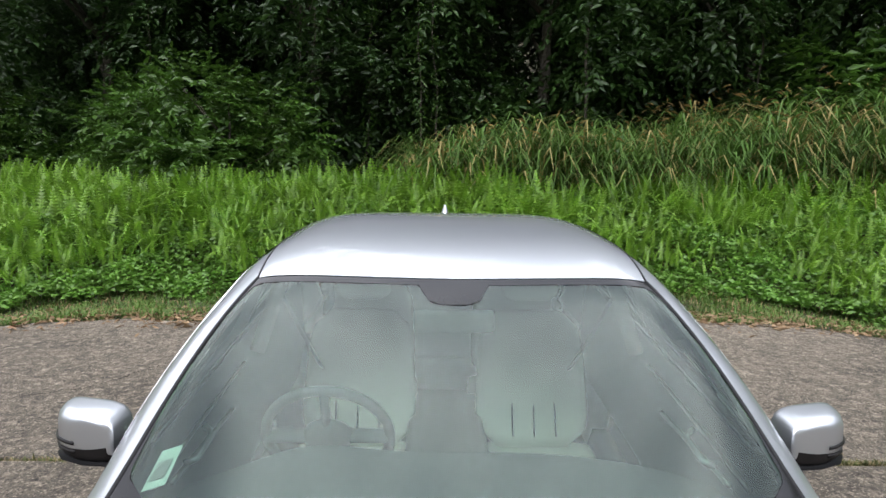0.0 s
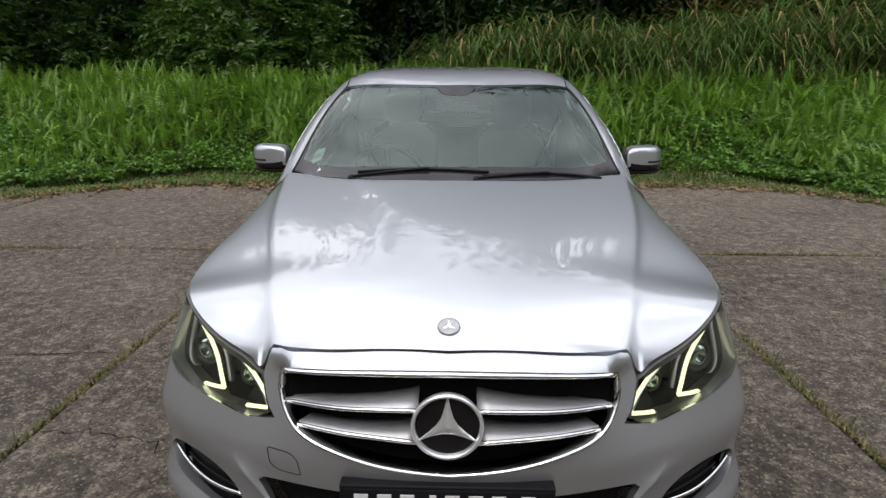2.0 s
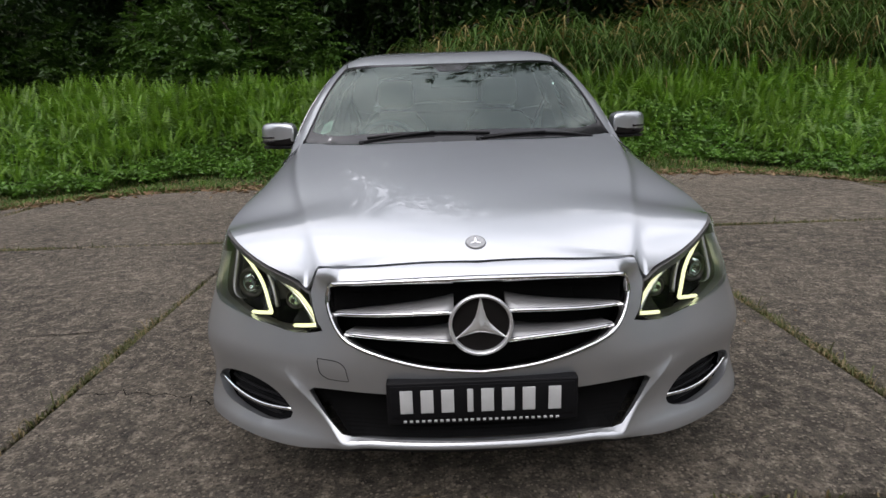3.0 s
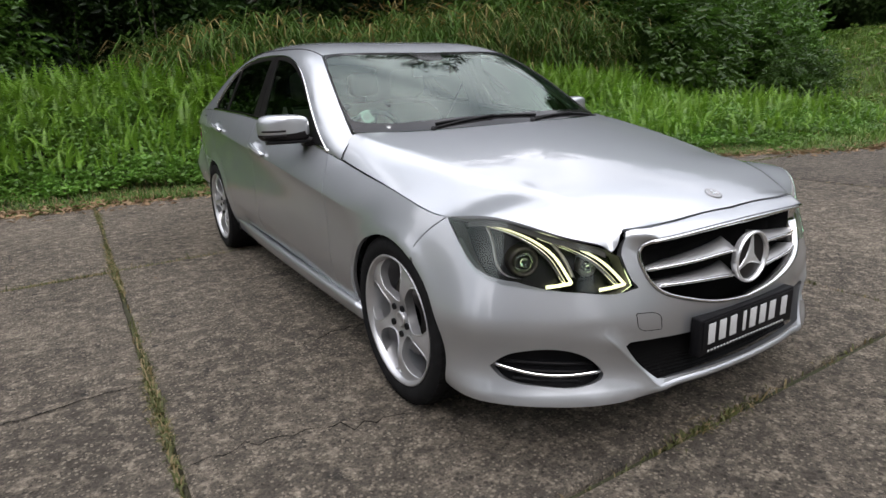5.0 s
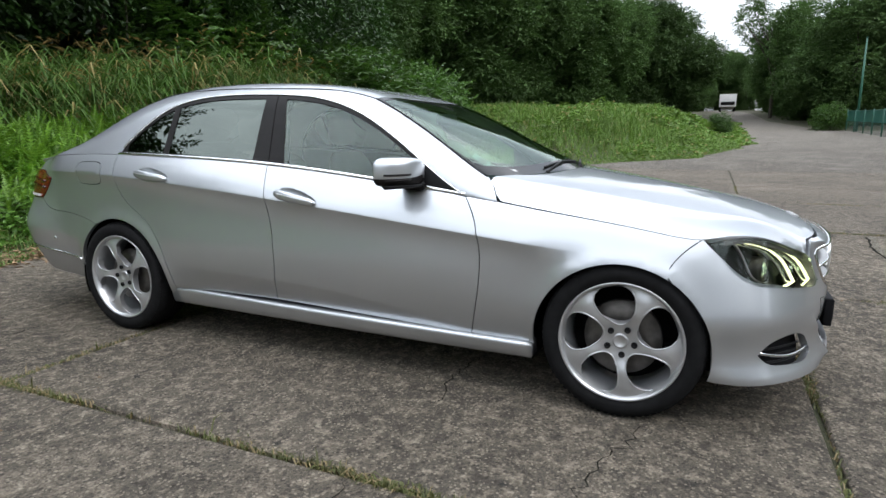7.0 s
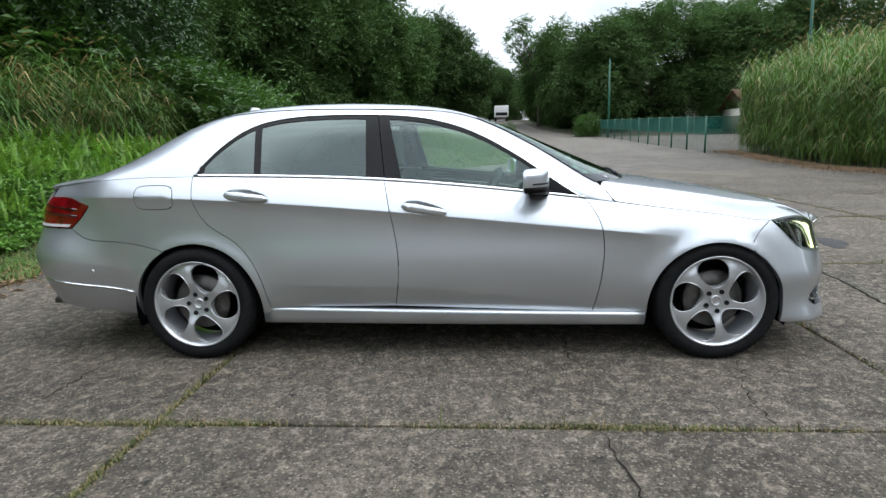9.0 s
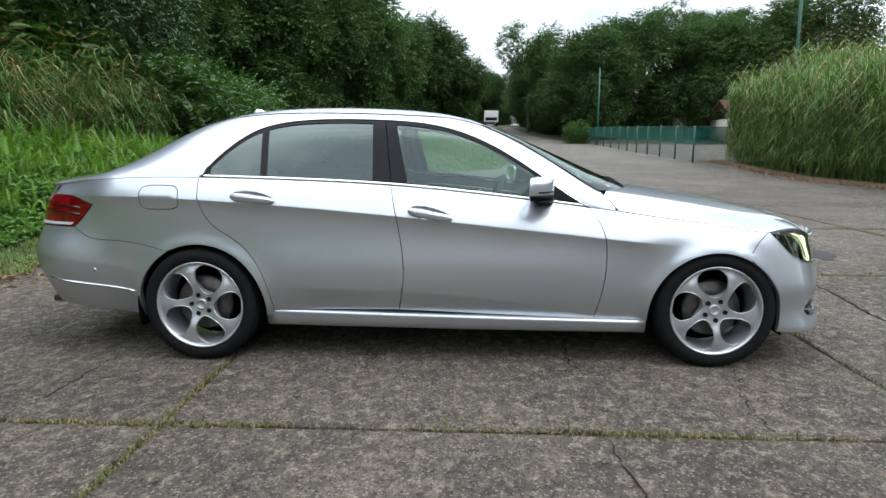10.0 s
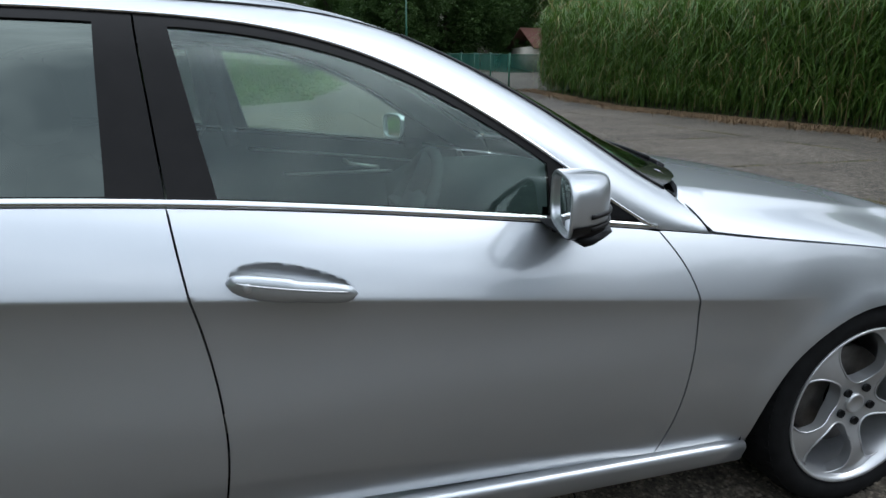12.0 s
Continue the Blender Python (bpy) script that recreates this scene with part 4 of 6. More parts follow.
for s in (-1, 1):
    shell = (lambda y, m, s=s: cabin(y, m) * np.array((s, 1, 1)))
    side_skin = (lambda y, z, s=s: flank(y, z) * np.array((s, 1, 1)))
    sheet("pillar_frame", [SHELL, DLO_M], shell, PAINT, car, h=.04, gap=.001, rim=.02)
    holes = []
    for name, mat, (y0, y1, sh), label in WINDOWS:
        lp = strip_loop(y0, y1, sh)
        holes.append(lp)
        sheet(name, [lp], side_skin, mat, car, h=.05, gap=-.004, rim=.003, proud=-.006, label=label)
    split = lambda z: 1.781 + (z - 1.003) * .14
    cut = np.stack([split(np.linspace(1.369, 1.006, 12)), np.linspace(1.369, 1.006, 12)], -1)
    up_, low_ = DLO[:70], DLO[70:]
    for frame_loop, glass_loops in ((line(up_[up_[:, 0] < 1.80], cut, low_[low_[:, 0] < 1.77]), holes[:1]), (line(cut[::-1], up_[up_[:, 0] > 1.86], low_[low_[:, 0] > 1.79]), holes[1:])):
        sheet("window_frame", [frame_loop, *glass_loops], side_skin, GLOSSY, car, h=.04, gap=.0022, rim=.014, proud=-.002, label="gloss black window frame")
    tube("bonnet_seal", [tuple(side_skin(np.array(y), np.array(z)) + np.array((s * .001, -.001, 0))) for y, z in bend([(.618, .962), (.575, .915), (.550, .872)], 8)], .0026, BLACK, car, 8)
    lip = belt_run(.70, 2.845, 60)
    chrome_rows = [[tuple(cabin(y, 0) * (s, 1, 1) + np.array((s * dx, 0, dz))) for dx, dz in ((-.012, .016), (-.003, .015), (.004, .009), (.003, .001), (-.006, -.001), (-.014, .0))] for y in lip[:, 0]]
    piece("belt_trim", loft(chrome_rows, CHROME, "belt_trim", True), car, "bright chrome belt strip")
    # narrow bright strip over the windows
    over = DLO[:70]
    rows = []
    for (y, z), (y2, z2) in zip(over[:-1], over[1:]):
        t = np.array((0, y2 - y, z2 - z)) / math.hypot(y2 - y, z2 - z)
        c = cabin(y, m_of_z(y, z)) * (s, 1, 1)
        k = np.array((0, -t[2], t[1]))
        rows.append([tuple(c + k * a + np.array((s, 0, .3)) * b) for a, b in ((-.004, -.004), (-.003, .004), (.003, .004), (.004, -.004))])
    piece("window_trim", loft(rows, CHROME, "window_trim", True), car)

# sill, bumpers
for s in (-1, 1):
    rows = []
    for y in np.linspace(.37, 2.50, 30):
        top = float(np.interp(y, [.37, 2.5], [.256, .296]))
        low = float(np.interp(y, [.37, 2.5], [.186, .204]))
        w = .893 + .012 * math.sin((y - .37) / 2.13 * math.pi)
        rows.append([(s * x, y, z) for x, z in ((w - .10, top + .010), (w - .034, top + .008), (w - .025, top + .003), (w - .021, top - .005), (w - .022, top - .014), (w - .029, (top + low) / 2), (w - .036, low + .012), (w - .046, low + .002), (w - .13, low - .006))])
    piece("sill", loft(rows, PAINT, "sill", True), car, "silver sill skirt under the doors")

def nose_below(x, y):
    """The point of the nose skin, as (a, z), just under the bonnet's edge at x and y."""
    z, a = float(hood(np.array(x), np.array(y))[2]) - .001, float(a_of_x(x))
    for _ in range(8):
        a += x - float(body(a, z)[0])
    return a, z


NOSE_TOP = np.array([nose_below(x, y) for x, y in front_edge if x < .470])
LAMP_IN = [(.492, .652), (.480, .612), (.466, .578)]
LAMP_LOW = bend([(.440, .556), (.50, .546), (.60, .556), (.70, .571), (.77, .592)], 10)
def nose(loop):
    q = np.array(loop, float)
    return np.stack([a_of_x(q[:, 0]), q[:, 1]], -1)


LAMP_OUT = bend([(a_of_x(.77), .592), (.975, .625), (1.045, .680), (float(a_of_y(-.285)), .757)], 8)
half = line(NOSE_TOP, LAMP_IN, nose(LAMP_LOW), LAMP_OUT[1:], by_y(SEAM_F[::-1])[1:], by_y(arch(ARCH_F, 121, 194))[1:],
            [(float(a_of_y(-.352)), .212)], nose(bend([(.82, .213), (.66, .208), (.52, .205), (.40, .222), (.22, .238), (0, .240)], 14)))
bumper_outer = line(half, (half * (-1, 1))[::-1][1:-1])
GRILLE = bend([(0, .716), (.22, .712), (.36, .704), (.415, .690), (.433, .660), (.424, .605), (.387, .546), (.30, .505), (.15, .466), (0, .450)], 40)
INTAKE = line(bend([(0, .385), (.25, .383), (.47, .388)], 8), bend([(.482, .380), (.44, .318), (.388, .268)], 6), bend([(.36, .262), (.22, .262), (0, .258)], 8))
FOG = bend([(.906, .325), (.86, .362), (.80, .380), (.72, .385), (.63, .362), (.575, .318), (.560, .292), (.60, .270), (.70, .266), (.80, .276), (.88, .300), (.906, .325)], 40)[:-1]


def mirrored(h):
    return line(h, (h * (-1, 1))[::-1][1:-1])


grille_loop, intake_loop = mirrored(nose(GRILLE)), mirrored(nose(INTAKE))
fog_l, fog_r = FOG * (-1, 1), FOG
bz = np.linspace(.225, .43, 16)
BLADE = [  # the crease beside the lower intake
    np.stack([s * a_of_x(blade_x(bz) + e), bz], -1) for s in (-1, 1) for e in (-.018, -.005, 0, .005, .018)]
bumper = sheet("front_bumper", [bumper_outer, grille_loop, intake_loop, fog_l, fog_r], body, PAINT, car, h=.03, gap=.0018, rim=.03, guides=BLADE)
lip_a = np.linspace(-.46, .46, 50)
lip_k = 1 - step(np.abs(lip_a), .30, .46)
lip_z = .244 - .012 * (1 - lip_k)
rows = [[tuple(body(a, z0 + dz) + np.array((0, -dy * k, 0))) for dz, dy in ((.010, -.002), (.004, .003), (-.004, .005), (-.010, .003), (-.014, -.01))] for a, z0, k in zip(lip_a, lip_z, lip_k)]
piece("front_lip", loft(rows, PAINT, "front_lip"), bumper, "thin silver lip under the front bumper")
rows = [[tuple(body(a, z0 - .014 + dz) + np.array((0, dy, 0))) for dz, dy in ((.002, .004), (-.012, .008), (-.030, .03))] for a, z0 in zip(lip_a, lip_z)]
piece("lip_underside", loft(rows, BLACK, "lip_underside"), bumper)
cover = [(-.414 - .042 * math.copysign(abs(math.cos(t)) ** .45, math.cos(t)) - .012 * math.sin(t), .449 + .030 * math.copysign(abs(math.sin(t)) ** .45, math.sin(t)) + .006 * math.cos(t)) for t in np.linspace(0, 2 * math.pi, 41)]
tube("tow_cover_joint", [tuple(body(a, z)) for a, z in cover], .0010, DARK, bumper, 6)

# rear bumper and boot face
half = line([(a_of_y(3.60), .765)], by_y(TAIL_SEAM[::-1])[1:], by_y(arch(ARCH_R, 62, -2))[1:], [(a_of_y(3.245), .235), (a_of_y(3.8), .30), (_chord[-1], .30), (_chord[-1], .765)])
flip_rear = lambda h: line(h, np.stack([2 * _chord[-1] - h[:, 0], h[:, 1]], -1)[::-1][1:])


def whole(a, z):
    """Round the tail without a break."""
    far = a > _chord[-1]
    p = body(np.where(far, 2 * _chord[-1] - a, a), z)
    return p * np.stack([np.where(far, -1., 1.), np.ones_like(a), np.ones_like(a)], -1)


ry = np.linspace(3.20, 3.95, 40)
TURN_UNDER = [np.stack([k * (a_of_y(ry) - _chord[-1]) + _chord[-1], .52 + .142 * (ry - 3.2) + e], -1) for k in (1, -1) for e in (-.010, -.003, .003, .010)]
sheet("rear_bumper", [flip_rear(half)], whole, PAINT, car, h=.05, gap=.002, rim=.02, guides=TURN_UNDER)
half = line([(a_of_x(.0) + a_of_y(3.86), .99), (a_of_y(3.86), .765), (_chord[-1], .765), (_chord[-1], 1.01)])
sheet("boot_face", [flip_rear(half)], whole, PAINT, car, h=.05, gap=.002, rim=.02)
TAIL = line([(3.475, .893)], bend([(3.475, .893), (3.56, .925), (3.80, .940)], 8)[1:], [(3.865, .88), (3.86, .765)], [(3.60, .765)], TAIL_CUT[1:-1])
for s in (-1, 1):
    lamp = sheet("tail_lamp", [by_y(TAIL)], lambda a, z, s=s: body(s * a, z), REDLENS, car, h=.03, gap=.003, rim=.03, proud=.004, label="red tail lamp with a pale lower edge")
    for z0 in (.835, .872):
        pts = [tuple(body(s * a_of_y(y), z0 + (y - 3.56) * .08) + np.array((s * .0045, 0, 0))) for y in np.linspace(3.56, 3.84, 8)]
        tube("lamp_bar", pts, .007, RED_DARK, lamp, 6)
    sheet("reversing_strip", [by_y(line([(3.615, .772), (3.855, .772), (3.858, .792), (3.60, .790)]))], lambda a, z, s=s: body(s * a, z), PLATE_WHITE, lamp, h=.03, gap=.002, rim=.006, proud=.008)

# dark inner body and wheel wells, their deep shade put into the colour
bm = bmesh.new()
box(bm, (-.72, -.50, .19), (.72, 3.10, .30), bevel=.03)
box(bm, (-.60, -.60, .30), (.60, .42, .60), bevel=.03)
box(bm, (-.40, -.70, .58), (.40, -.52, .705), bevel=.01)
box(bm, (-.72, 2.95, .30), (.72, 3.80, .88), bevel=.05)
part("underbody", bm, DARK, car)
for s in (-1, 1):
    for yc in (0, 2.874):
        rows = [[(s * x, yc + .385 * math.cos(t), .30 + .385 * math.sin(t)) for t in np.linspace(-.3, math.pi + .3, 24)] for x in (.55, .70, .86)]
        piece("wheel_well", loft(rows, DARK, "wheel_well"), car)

# ---- wheels ----
def wheel(s, y, spin):
    w = piece("wheel", None, car)
    w.matrix_basis = pose(s * (.778 if y < 1 else .788), y, .327)
    k = s
    tyre = [(-.105, .243), (-.117, .262), (-.120, .290), (-.108, .315), (-.085, .3255), (-.05, .327), (.05, .327), (.085, .3255), (.108, .315), (.120, .290), (.117, .262), (.105, .243)]
    prof = []
    for a, r in tyre:
        prof.append((k * a, r))
    t = piece("tyre", lathe(prof, 72, "x", RUBBER, "tyre"), w)
    for side in (-1, 1):
        ribs, fs = [], []
        for i in range(72):
            a0 = 2 * math.pi * i / 72
            c = len(ribs)
            for da, xx, rr in ((0, .062, .3275), (.05, .062, .3275), (.075, .108, .3165), (.025, .108, .3165), (0, .062, .3297), (.05, .062, .3297), (.075, .109, .3185), (.025, .109, .3185)):
                ribs.append((side * xx, rr * math.cos(a0 + da), rr * math.sin(a0 + da)))
            fs += [(c + 4, c + 5, c + 6, c + 7), (c, c + 1, c + 5, c + 4), (c + 1, c + 2, c + 6, c + 5), (c + 2, c + 3, c + 7, c + 6), (c + 3, c, c + 4, c + 7)]
        tagged(piece("tread", mesh_of("tread", ribs, fs, RUBBER, smooth=False), t), kind="stuff")
    rim = [(.104, .246), (.112, .250), (.116, .247), (.113, .240), (.104, .236), (.095, .231), (.06, .222), (-.02, .215), (-.10, .222), (-.104, .246)]
    r = piece("rim", lathe([(k * a, q) for a, q in rim], 72, "x", ALLOY, "rim"), w, "silver alloy rim with five curved spokes")
    # spoked face: a dished disc with five rounded openings
    t = np.linspace(0, 2 * np.pi, 90, endpoint=False)
    outer = np.stack([.2430 * np.cos(t), .2430 * np.sin(t)], -1)
    loops = [outer]
    turn = radians(spin)
    for i in range(5):
        c = turn + i * 2 * np.pi / 5
        q = np.linspace(0, 2 * np.pi, 40, endpoint=False)
        cq, sq = np.cos(q), np.sign(np.sin(q)) * np.abs(np.sin(q)) ** .85
        rad = .1530 + .0830 * np.sign(cq) * np.abs(cq) ** .9
        ang = c + .0765 * sq * (1 + np.where(sq * k > 0, .58, .42) * cq) / rad + k * .045 * cq
        loops.append(np.stack([rad * np.cos(ang), rad * np.sin(ang)], -1))

    def face(u, v):
        rr = np.hypot(u, v)
        th = np.arctan2(v, u) - turn
        ridge = (np.cos(5 * (th + np.pi / 5)) * .012) * step(rr, .07, .14)
        x = .094 + ridge * (1 - .5 * step(rr, .19, .235)) - .012 * np.exp(-(rr / .06) ** 2) + .006 * np.sin(np.clip((rr - .06) / .17, 0, 1) * np.pi)
        return np.stack([k * x, u, v], -1)
    sheet("spoke_disc", loops, face, ALLOY, w, h=.012, rim=.034, centre=(-k * 5, 0, 0))
    for lp in loops[1:]:
        ring_pts = face(lp[:, 0], lp[:, 1])
        tube("spoke_edge", [tuple(q) for q in np.r_[ring_pts, ring_pts[:1]]], .0032, ALLOY, w, 6)
    cap = piece("hub_cap", lathe([(k * .092, 0), (k * .092, .022), (k * .095, .025), (k * .092, .031), (k * .080, .031)], 32, "x", SATIN, "hub_cap"), w)
    for i in range(5):
        a = turn + (i + .5) * 2 * np.pi / 5
        cy, cz = .056 * math.cos(a), .056 * math.sin(a)
        piece("bolt", lathe([(k * .0925, 0), (k * .0925, .008), (k * .098, .0125), (k * .090, .013)], 14, "x", BLACK, "bolt"), w, m=Matrix.Translation((0, cy, cz)))
    piece("brake_disc", lathe([(k * .03, .05), (k * .035, .06), (k * .035, .155), (k * .015, .158), (k * .015, .05)], 48, "x", STEEL, "brake_disc"), w)
    # added near-black disc in place of the shade behind the spokes
    piece("wheel_back", lathe([(k * -.088, .0), (k * -.088, .218)], 32, "x", DARK, "wheel_back"), w)
    return w


for s in (-1, 1):
    wheel(s, 0, -62), wheel(s, 2.874, 327)

# ---- the car: grille, lamps, plate, mirrors, wipers ----
def inward(depth):
    """The nose skin moved inwards along its normal."""
    def fn(a, z, d=depth):
        e = 1e-3
        p = body(a, z)
        n = np.cross(body(a + e, z) - body(a - e, z), body(a, z + e) - body(a, z - e))
        n /= np.linalg.norm(n, axis=-1)[..., None]
        out = np.stack([p[..., 0], p[..., 1] - 1.0, 0 * p[..., 2]], -1)
        n = n * np.where(np.sum(n * out, -1) < 0, -1, 1)[..., None]
        return p - n * d
    return fn


grille = piece("grille", None, car)
# near-black backing sheet: the grille's inner shade as a colour
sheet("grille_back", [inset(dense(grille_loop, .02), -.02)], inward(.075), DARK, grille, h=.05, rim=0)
ring = dense(grille_loop, .012)
rows = []
inner = inset(ring, .010)
for p, q in zip(ring, inner):
    mid_ = (p + q) / 2
    rows.append([tuple(inward(.022)(*p)), tuple(inward(-.001)(*p)), tuple(inward(-.008)(*mid_)), tuple(inward(-.001)(*q)), tuple(inward(.030)(*q))])
rows.append(rows[0])
piece("grille_surround", loft(rows, CHROME, "grille_surround"), grille, "bright chrome grille surround")
for s in (-1, 1):
    for (x0, z0, h0), (x1, z1, h1) in (((.405, .603, .012), (.070, .622, .040)), ((.372, .553, .012), (.070, .540, .040))):
        rows, edge = [], []
        for t in np.linspace(0, 1, 12):
            x, z, hh = x0 + (x1 - x0) * t, z0 + (z1 - z0) * t + .004 * math.sin(t * math.pi), h0 + (h1 - h0) * t ** 3
            a = s * float(a_of_x(x))
            f0, b0 = inward(.006)(a, z), inward(.060)(a, z + hh)
            rows.append([tuple(f0), tuple(f0 + np.array((0, .004, .007))), tuple(f0 * .55 + b0 * .45 + np.array((0, 0, .004))), tuple(b0), tuple(b0 - np.array((0, 0, .010))), tuple(f0 + np.array((0, .012, -.006)))])
            edge.append(tuple(f0 + np.array((0, -.001, .001))))
        lv = piece("louvre", loft(rows, LOUVRE, "louvre", True), grille, "silver grille louvre")
        tube("louvre_edge", edge, .0055, CHROME, lv, 8)
badge = piece("badge_ring", lathe([(.012, .080), (-.004, .0855), (-.012, .0845), (-.015, .081), (-.012, .0765), (.002, .075)], 56, "y", BADGE, "badge_ring"), grille, "chrome ring badge with three arms", Matrix.Translation((0, -.802, .590)))
piece("badge_disc", lathe([(.0, 0), (.0, .0755)], 40, "y", GLOSSY, "badge_disc"), badge)
for i in range(3):
    t = math.pi / 2 + i * 2 * math.pi / 3
    d, k = np.array((math.cos(t), 0, math.sin(t))), np.array((-math.sin(t), 0, math.cos(t)))
    rows = [[tuple(d * r + k * w * a + np.array((0, y, 0))) for a, y in ((-1, -.001), (0, -.015 + .008 * r / .07), (1, -.001))] for r, w in ((0, .026), (.020, .0145), (.045, .0075), (.075, .0015))]
    piece("badge_arm", loft(rows, BADGE, "badge_arm"), badge)
lower = piece("lower_intake", None, car)
# the intake's depth is closed by a sheet in the same shade colour
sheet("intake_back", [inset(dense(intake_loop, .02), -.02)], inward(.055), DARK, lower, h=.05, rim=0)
vs, fs = [], []
for i in range(15):
    for j in range(-46, 47):
        z, x = .262 + i * .0092, j * .0105 + (i % 2) * .00525
        if abs(x) < .385 + (z - .262) * .75:
            a = float(a_of_x(x)) if x else 0.0
            c = inward(.022)(a, z)
            k = len(vs)
            for t in range(4):
                d = np.array((math.cos(t * math.pi / 2), 0, math.sin(t * math.pi / 2)))
                vs += [tuple(c + d * (.0062, 0, .0052)), tuple(c + d * (.0044, 0, .0036))]
            fs += [(k + 2 * t, k + 2 * ((t + 1) % 4), k + 2 * ((t + 1) % 4) + 1, k + 2 * t + 1) for t in range(4)]
tagged(piece("intake_mesh", mesh_of("intake_mesh", vs, fs, BLACK, smooth=False), lower, "black honeycomb mesh"), kind="stuff")
for s in (-1, 1):
    f_in = piece("fog_intake", None, car)
    sheet("intake_back", [inset(dense(FOG * (s, 1), .02), -.012)], inward(.05), MESH, f_in, h=.03, rim=0)
    pts = [tuple(inward(.010)(s * a, .331 + (.302 - .331) * t - .018 * math.sin(t * math.pi))) for t, a in zip(np.linspace(0, 1, 16), np.linspace(.898, .563, 16))]
    tube("fog_strip", pts, .006, CHROME, f_in, 8, "thin chrome strip")
    for k in range(3):
        z = .285 + .022 * k
        pts = [tuple(inward(.034)(s * a, z + (.8 - a) * -.05)) for a in np.linspace(.62 - .02 * k, .84 + .015 * k, 10)]
        tube("fog_slat", pts, .0045, BLACK, f_in, 6)

# headlamps
LAMP_TOP = np.array([nose_below(x, y + .002) for x, y in front_edge[::-1] if .466 < x < .80])
LAMP = line(bend([(.466, .563), (.500, .546), (.60, .551), (.70, .561), (.80, .573), (.874, .581), (.98, .614), (1.061, .690), (1.120, .757)], 40), LAMP_TOP - (0, .004), bend([(.497, .650), (.484, .610), (.471, .578), (.466, .563)], 6)[:-1])
for s in (-1, 1):
    lamp = piece("headlamp", None, car, "clear headlamp with lit yellow-green light guides")
    loop = LAMP * (s, 1)
    deep = lambda a, z: inward(.075)(a, z)
    sheet("lamp_housing", [inset(dense(loop, .02), .004)], deep, LAMP_DARK, lamp, h=.03, rim=0)
    wall = dense(loop, .02)
    rows = [[tuple(inward(d)(*p)) for p in np.r_[wall, wall[:1]]] for d in (.002, .075)]
    piece("lamp_wall", loft(rows, BROW, "lamp_wall"), lamp)
    sheet("lens", [loop], body, LENS, lamp, h=.03, gap=.002, rim=.006, proud=.003)
    for spec in ([(1.03, .755), (.86, .735), (.757, .699), (.70, .660), (.662, .605), (.648, .583)], [(.742, .722), (.66, .696), (.60, .672), (.539, .636), (.50, .598), (.474, .566)]):
        path = bend(spec, 26)
        rows = [[tuple(inward(d)(s * a + s * e, z - .3 * e)) for d, e in ((.030, -.0050), (.022, 0), (.030, .0050), (.036, 0))] for a, z in path]
        piece("light_guide", loft(rows, DRL, "light_guide", True), lamp, "glowing yellow-green light guide")
        rows = [[tuple(inward(d)(s * a + s * e, z - .3 * e)) for d, e in ((.040, .010), (.034, .016), (.046, .030), (.06, .012))] for a, z in path]
        piece("guide_trim", loft(rows, CHROME, "guide_trim", True), lamp)
        hook = bend([spec[-1], (spec[-1][0] + .03, spec[-1][1] - .004), (spec[-1][0] + .085, spec[-1][1] - .009)], 8)
        rows = [[tuple(inward(d)(s * a, z + e)) for d, e in ((.030, -.0052), (.022, 0), (.030, .0052), (.036, 0))] for a, z in hook]
        piece("light_guide", loft(rows, DRL, "light_guide", True), lamp)
    brow = line(LAMP_TOP[LAMP_TOP[:, 0] > .53] - (0, .007), (LAMP_TOP[LAMP_TOP[:, 0] > .53] - np.stack([0 * LAMP_TOP[LAMP_TOP[:, 0] > .53][:, 0], np.full((LAMP_TOP[:, 0] > .53).sum(), .024)], -1))[::-1])
    sheet("lamp_brow", [brow * (s, 1)], inward(.014), BROW, lamp, h=.02, rim=.004, label="grey upper edge inside the lamp")
    for spec in ([(.990, .750), (.955, .715), (.930, .672), (.908, .632), (.866, .606), (.820, .600)], [(.705, .696), (.676, .668), (.656, .636), (.640, .600)]):
        rows = [[tuple(inward(d)(s * a + s * e, z)) for d, e in ((.040, -.006), (.034, 0), (.044, .007), (.056, 0))] for a, z in bend(spec, 14)]
        piece("lamp_bezel", loft(rows, SATIN, "lamp_bezel", True), lamp, "silver bezel beside the projector")
    for a, z, r in ((.815, .650, .044), (.585, .628, .028)):
        c = inward(.066)(s * a, z)
        m = Matrix.Translation(c) @ Matrix.Rotation(s * .35, 4, "Z")
        pj = piece("projector", lathe([(.02, 0), (-.020, r * .3), (-.016, r * .62), (-.006, r * .80)], 28, "y", LENS, "projector"), lamp, m=m)
        piece("projector_ring", lathe([(.02, r * .78), (-.010, r * .82), (-.016, r * .98), (.0, r * 1.12), (.03, r * 1.15)], 28, "y", STEEL, "projector_ring"), pj)
        piece("projector_bowl", lathe([(.018, 0), (.014, r * .6), (.004, r * .8)], 24, "y", STEEL, "projector_bowl"), pj)

# number plate: plain bars for its characters
plate = piece("number_plate", None, car, "black number plate with pale bars")
bm = bmesh.new()
box(bm, (-.258, -.822, .312), (.258, -.786, .437), bevel=.006)
part("plate_holder", bm, PLATE_BLACK, plate)
bm = bmesh.new()
box(bm, (-.246, -.8255, .336), (.246, -.822, .428), bevel=.001)
part("plate_face", bm, PLATE_BLACK, plate)
x = -.222
